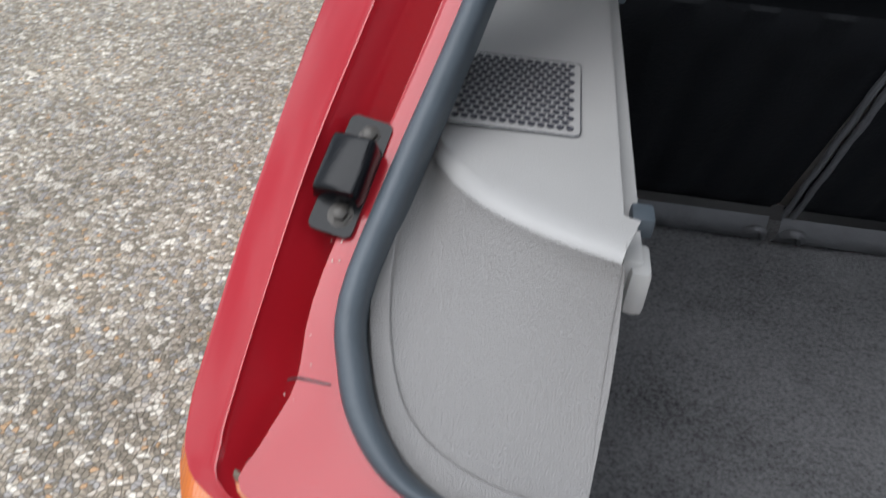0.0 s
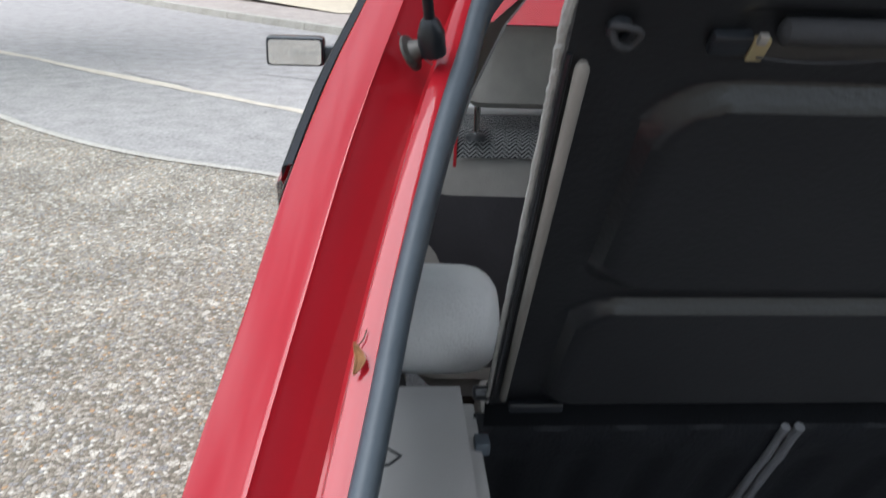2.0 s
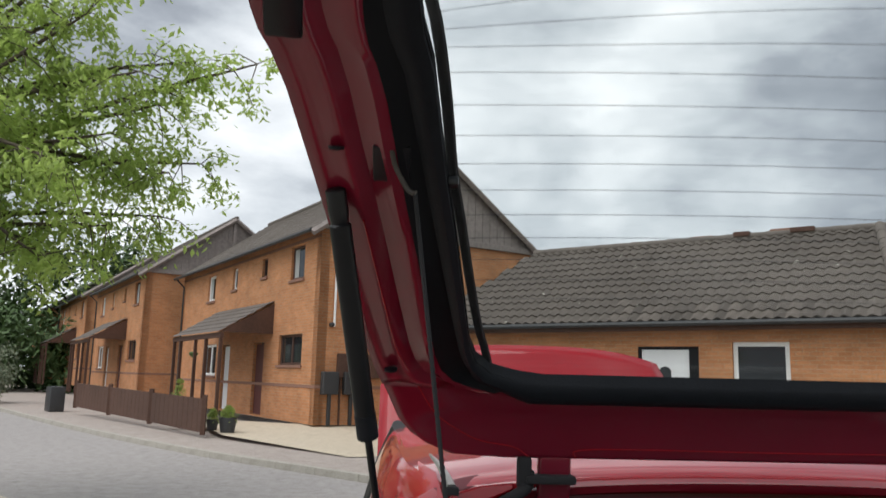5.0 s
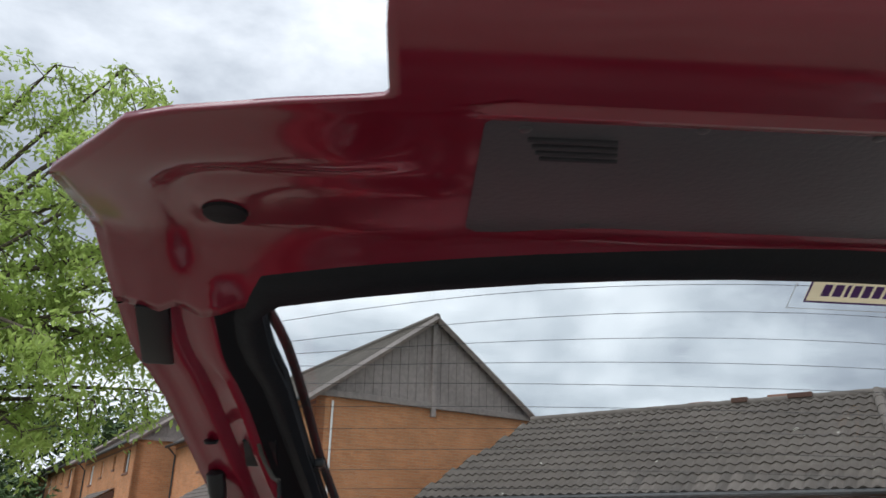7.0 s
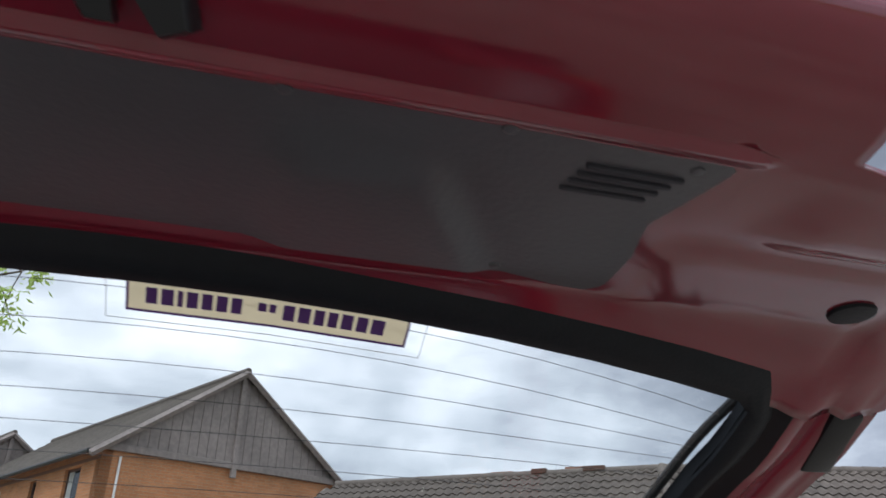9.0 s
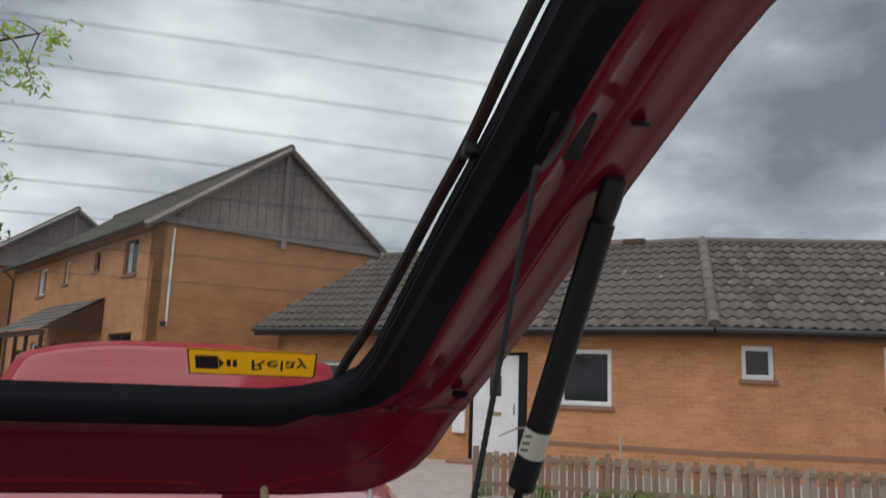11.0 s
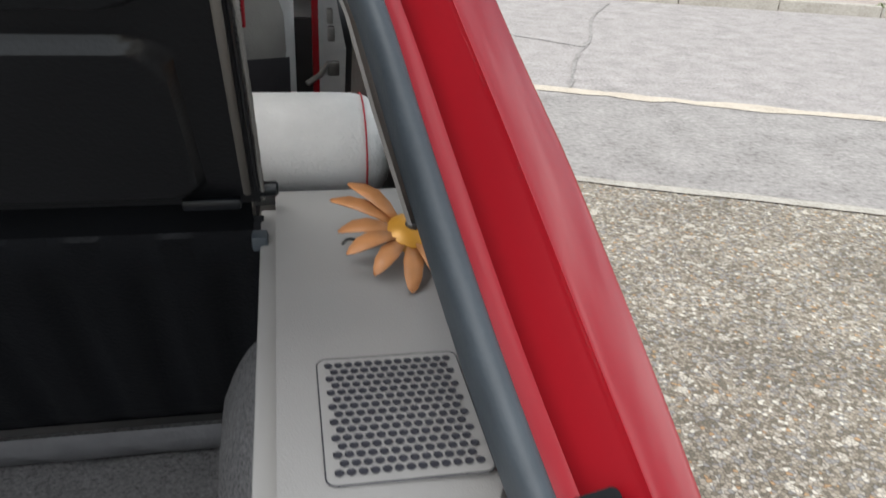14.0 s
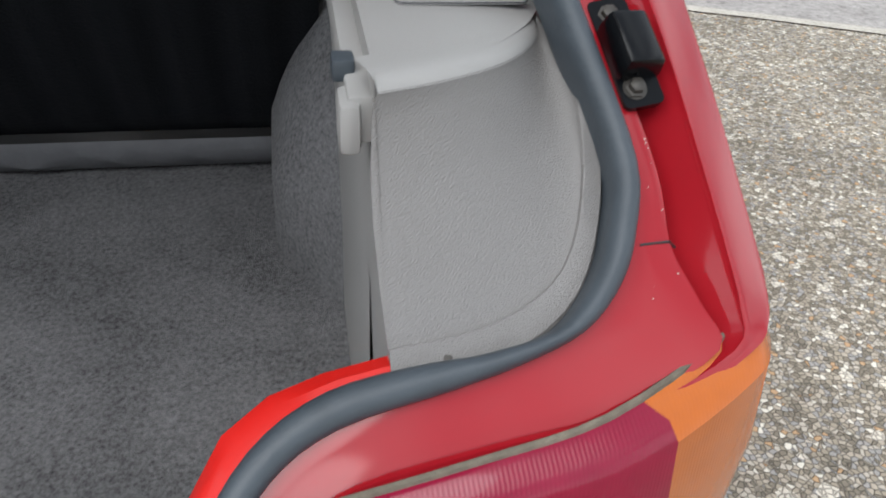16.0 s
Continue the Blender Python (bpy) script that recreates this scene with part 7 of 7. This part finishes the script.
        part("hanging_basket", lathe_bm([(0, .05), (.08, .14), (.16, .17), (.2, .1)], o + u * 9.9 - v * .35 + Vector((0, 0, 1.7)), (0, 0, 1), 12), leaf_dark, t, "hanging basket of green plants")
    return t


terrace((-2.62, 18.75), 13.3, 6.7, .28, True)
terrace((-10.6, 30.3), 11.5, 6.7, .45)
terrace((-17.4, 42.0), 11.5, 6.7, .6)
terrace((-24.5, 54.0), 12.0, 6.7, .75)

# buff forecourt, low board fence, pots and shrubs in front of the first house
sheet("forecourt", [(-1.4, 13.3), (-4.3, 16.6), (-6.0, 20.5), (-3.0, 19.5), (2.5, 22.0), (2.6, 14.5)], lambda a, b: .10 + max(0, b - 14) * .03, yard_mat, "buff paved forecourt beside the house")
lowf = thing("low_board_fence", (-5.2, 17.5, .2), "low dark brown close-boarded front fence", "fence")
a0, a1 = Vector((-4.75, 16.75, .16)), Vector((-10.6, 24.6, .30))
for k in range(34):
    p = a0.lerp(a1, (k + .5) / 34)
    part("board", box_bm(((a1 - a0).length / 34 - .012, .03, .72), p + Vector((0, 0, .40)), .004, None, Matrix.Rotation(math.atan2(a1.y - a0.y, a1.x - a0.x), 3, "Z"), 1), brown_wood, lowf, "", False)
for f in (0, .33, .66, 1):
    part("post", box_bm((.1, .1, .85), a0.lerp(a1, f) + Vector((0, 0, .42)), .006), brown_wood, lowf, "", False)
for x, y, r, h, lab, m_ in ((-4.3, 17.1, .20, .32, "dark plant pot with a leafy green plant", leaf_mat), (-4.75, 17.6, .14, .24, "small dark pot of green plants", leaf_mat), (-6.0, 19.3, .22, .4, "clipped yellow-green conifer in a pot", leaf_mat)):
    pot = thing("plant_pot", (x, y, .2), lab, "plant pot", "pots by the house")
    part("pot", lathe_bm([(0, r * .75), (h * .9, r), (h, r), (h, r * .85), (h * .85, r * .8)], (x, y, .2), (0, 0, 1), 16), dark_plastic, pot)
    tall = .75 if "conifer" in lab else .25
    leaf_cloud("foliage", pot, [((x, y, .2 + h + tall * f), r * (1.2 - .9 * f)) for f in (.1, .3, .5, .7, .9)], 500, .07, m_, 21)

# ---- cars far along the road ----
def far_car(at, heading, material, label):
    t = thing("parked_car", at, label, "car", "parked cars")
    R = Matrix.Translation(at) @ Matrix.Rotation(heading, 4, "Z")
    rows = []
    for x, z0, z1, w in ((-2.0, .40, .62, .70), (-1.9, .28, .85, .80), (-1.2, .22, .93, .84), (0, .22, .95, .85), (1.1, .22, .93, .84), (1.8, .25, .78, .80), (2.0, .38, .6, .70)):
        rows.append([R @ Vector((x, a * w, z)) for a, z in ((-1, z0), (-1.0, (z0 + z1) / 2), (-.96, z1 - .04), (-.85, z1), (.85, z1), (.96, z1 - .04), (1.0, (z0 + z1) / 2), (1, z0))])
    body = part("body", grid_bm(rows, None, True), material, t)
    rows = [[R @ Vector((x, a * w, z)) for a in (-1, -.5, .5, 1)] for x, w, z in ((-1.75, .78, .92), (-1.2, .62, 1.40), (-.2, .62, 1.46), (.45, .62, 1.40), (1.15, .76, .94))]
    cabin = part("cabin", grid_bm(rows), material, t)
    for s in (-1, 1):
        part("side_glass", grid_bm([[R @ Vector((x, s * w, z)) for x, w, z in ((-1.6, .785, .95), (.95, .785, .95))], [R @ Vector((x, s * w, z)) for x, w, z in ((-1.15, .635, 1.38), (.4, .635, 1.38))]]), dark_glass, cabin)
        for x in (-1.2, 1.25):
            part("wheel", lathe_bm([(-.09, .22), (-.09, .29), (.09, .29), (.09, .22)], R @ Vector((x, s * .76, .29)), R.to_3x3() @ Vector((0, 1, 0)), 18), rubber, t)
        part("tail_light", box_bm((.05, .18, .16), R @ Vector((-1.96, s * .62, .75)), .01, None, Matrix.Rotation(heading, 3, "Z")), lens_red, t)
    part("rear_glass", grid_bm([[R @ Vector((-1.73, a * .7, .96)) for a in (-1, 0, 1)], [R @ Vector((-1.27, a * .56, 1.34)) for a in (-1, 0, 1)]]), dark_glass, cabin)


far_car((.35, 15.5, .12), radians(75), silver_paint, "silver grey car parked on the forecourt")
far_car((-17.0, 28.6, .0), radians(118), silver_paint, "pale silver car parked far along the road")

# ---- tree, shrubs, lamp post ----
tree = thing("cherry_tree", (-7.6, 8.6, 0), "leafy green tree overhanging the driveway", "tree")
trunk = [Vector((-7.6, 8.6, 0)), Vector((-7.5, 8.5, 1.2)), Vector((-7.3, 8.4, 2.4)), Vector((-7.0, 8.2, 3.6))]
part("trunk", tube_bm(curve_pts(trunk, 4), [.20 - .008 * k for k in range(13)], 10), bark, tree)
rl = random.Random(17)
clumps = []
limb_ends = [(-3.3, 7.0, 4.5), (-3.6, 6.1, 3.3), (-4.2, 7.6, 5.4), (-4.6, 6.2, 4.6), (-5.2, 6.8, 3.0), (-4.0, 8.4, 3.9), (-5.6, 8.6, 5.8), (-6.2, 6.6, 5.2), (-4.9, 5.4, 2.7), (-6.8, 7.4, 3.1), (-3.0, 7.9, 5.0), (-5.0, 9.4, 4.6), (-7.4, 9.4, 5.6), (-5.4, 5.6, 3.8), (-3.1, 7.6, 3.6), (-2.95, 8.3, 3.9), (-3.6, 7.2, 3.9), (-3.4, 8.0, 4.5), (-4.2, 7.0, 3.5), (-4.3, 8.2, 5.0), (-3.8, 6.8, 5.0), (-4.6, 7.4, 4.0), (-5.0, 7.4, 5.0), (-5.6, 7.2, 3.6), (-2.3, 7.9, 5.0), (-3.6, 7.5, 6.6), (-4.8, 7.4, 7.0), (-4.2, 8.0, 7.4), (-5.5, 7.5, 6.4), (-4.0, 7.2, 6.0), (-6.0, 8.0, 7.4), (-4.4, 6.4, 3.9), (-5.2, 8.2, 3.6), (-3.7, 7.6, 3.0), (-4.2, 7.2, 2.6), (-4.6, 8.0, 2.8), (-5.0, 6.6, 2.4), (-3.3, 8.0, 3.2)]
for ex in limb_ends:
    a, b = Vector((-7.2, 8.35, rl.uniform(2.2, 3.5))), Vector(ex)
    mid = a.lerp(b, .5) + Vector((0, 0, rl.uniform(.2, .6)))
    pts = curve_pts([a, mid, b], 6)
    part("limb", tube_bm(pts, [.06 - .0042 * k for k in range(13)], 6), bark, tree)
    for f in (6, 8, 9, 10, 11, 12):
        p = pts[f]
        for _ in range(3):
            q = p + Vector((rl.uniform(-.5, .5), rl.uniform(-.5, .5), rl.uniform(-.55, .25)))
            part("twig", tube_bm([p, p.lerp(q, .5) + Vector((0, 0, .06)), q], [.008, .006, .003], 4), bark, tree)
            clumps.append((q, rl.uniform(.16, .30)))
            clumps.append((p.lerp(q, .6), rl.uniform(.12, .22)))
leaf_cloud("crown", tree, clumps, 34000, .100, leaf_mat, 23, "fresh green leaves in loose hanging sprays")
hedge_c = [(Vector((-24 + rl.uniform(-7, 9), 50 + rl.uniform(-5, 6), rl.uniform(.5, 9))), rl.uniform(1.2, 2.4)) for _ in range(70)]
bush = thing("dark_tree", (-26, 50, 0), "dark green trees behind the far houses", "tree")
part("trunk", tube_bm([Vector((-26, 50, 0)), Vector((-26, 50, 5))], [.3, .15], 8), bark, bush)
leaf_cloud("crown", bush, hedge_c, 16000, .6, leaf_dark, 31)
far2 = [(Vector((-44 + rl.uniform(-10, 10), 44 + rl.uniform(-8, 8), rl.uniform(.5, 9))), rl.uniform(1.4, 2.6)) for _ in range(60)]
bush2 = thing("dark_tree", (-44, 44, 0), "dark green trees along the end of the road", "tree")
part("trunk", tube_bm([Vector((-44, 44, 0)), Vector((-44, 44, 5))], [.3, .15], 8), bark, bush2)
leaf_cloud("crown", bush2, far2, 14000, .6, leaf_dark, 33)
shrub = thing("shrub", (-17.2, 31.5, .3), "pale grey-green garden shrub", "shrub")
part("stem", tube_bm([Vector((-17.2, 31.5, .1)), Vector((-17.2, 31.5, 1.4))], .05, 6), bark, shrub)
leaf_cloud("foliage", shrub, [(Vector((-17.2 + rl.uniform(-1.2, 1.2), 31.5 + rl.uniform(-1, 1), rl.uniform(.5, 2.3))), .6) for _ in range(18)], 2600, .16, leaf_grey, 37)
cab = thing("utility_cabinet", (-11.9, 26.2, .3), "dark grey metal utility cabinet on the pavement", "cabinet")
part("cabinet_body", box_bm((.75, .45, .80), (-11.9, 26.2, .50), .03, None, Matrix.Rotation(radians(-55), 3, "Z")), dark_plastic, cab)
lamp = thing("street_lamp", (-19.6, 36.0, .2), "grey steel street lamp post", "street lamp")
part("post", tube_bm([Vector((-19.6, 36, .1)), Vector((-19.6, 36, 4.6))], [.07, .05], 8), steel, lamp)
part("lantern", box_bm((.7, .25, .14), (-19.9, 36, 4.62), .04), dark_plastic, lamp)


# ---- a dead leaf caught on the pillar ----
leaf_at = on_a(-.587, .048, -.002)
dead = thing("dead_leaf", tuple(leaf_at), "curled brown dead leaf stuck to the red pillar", "leaf")
lf_v, lf_u = Vector((.10, .77, .63)).normalized(), Vector((1, 0, 0))
rows = []
for f in [k / 8 for k in range(9)]:
    w = .0036 * math.sin(math.pi * min(.97, f + .04)) ** .7
    c = leaf_at + lf_v * (.020 * (f - .5)) + lf_u * (.003 * math.sin(f * 4)) + N_A * (.0015 + .0022 * math.sin(f * 5) ** 2)
    rows.append([c - lf_u * w + N_A * .0016, c - lf_u * w * .5, c, c + lf_u * w * .5, c + lf_u * w + N_A * .002])
blade = part("blade", grid_bm(rows), mat("dead_leaf_brown", (.22, .10, .035), .8, 0, 0, .4, 200, .4, 600), dead)
blade.modifiers.new("thick", "SOLIDIFY").thickness = .0005
part("stalk", tube_bm(curve_pts([leaf_at + lf_v * .0095, leaf_at + lf_v * .014 + lf_u * .003, leaf_at + lf_v * .020 + lf_u * .004], 4), .0005, 5), brown_wood, dead)
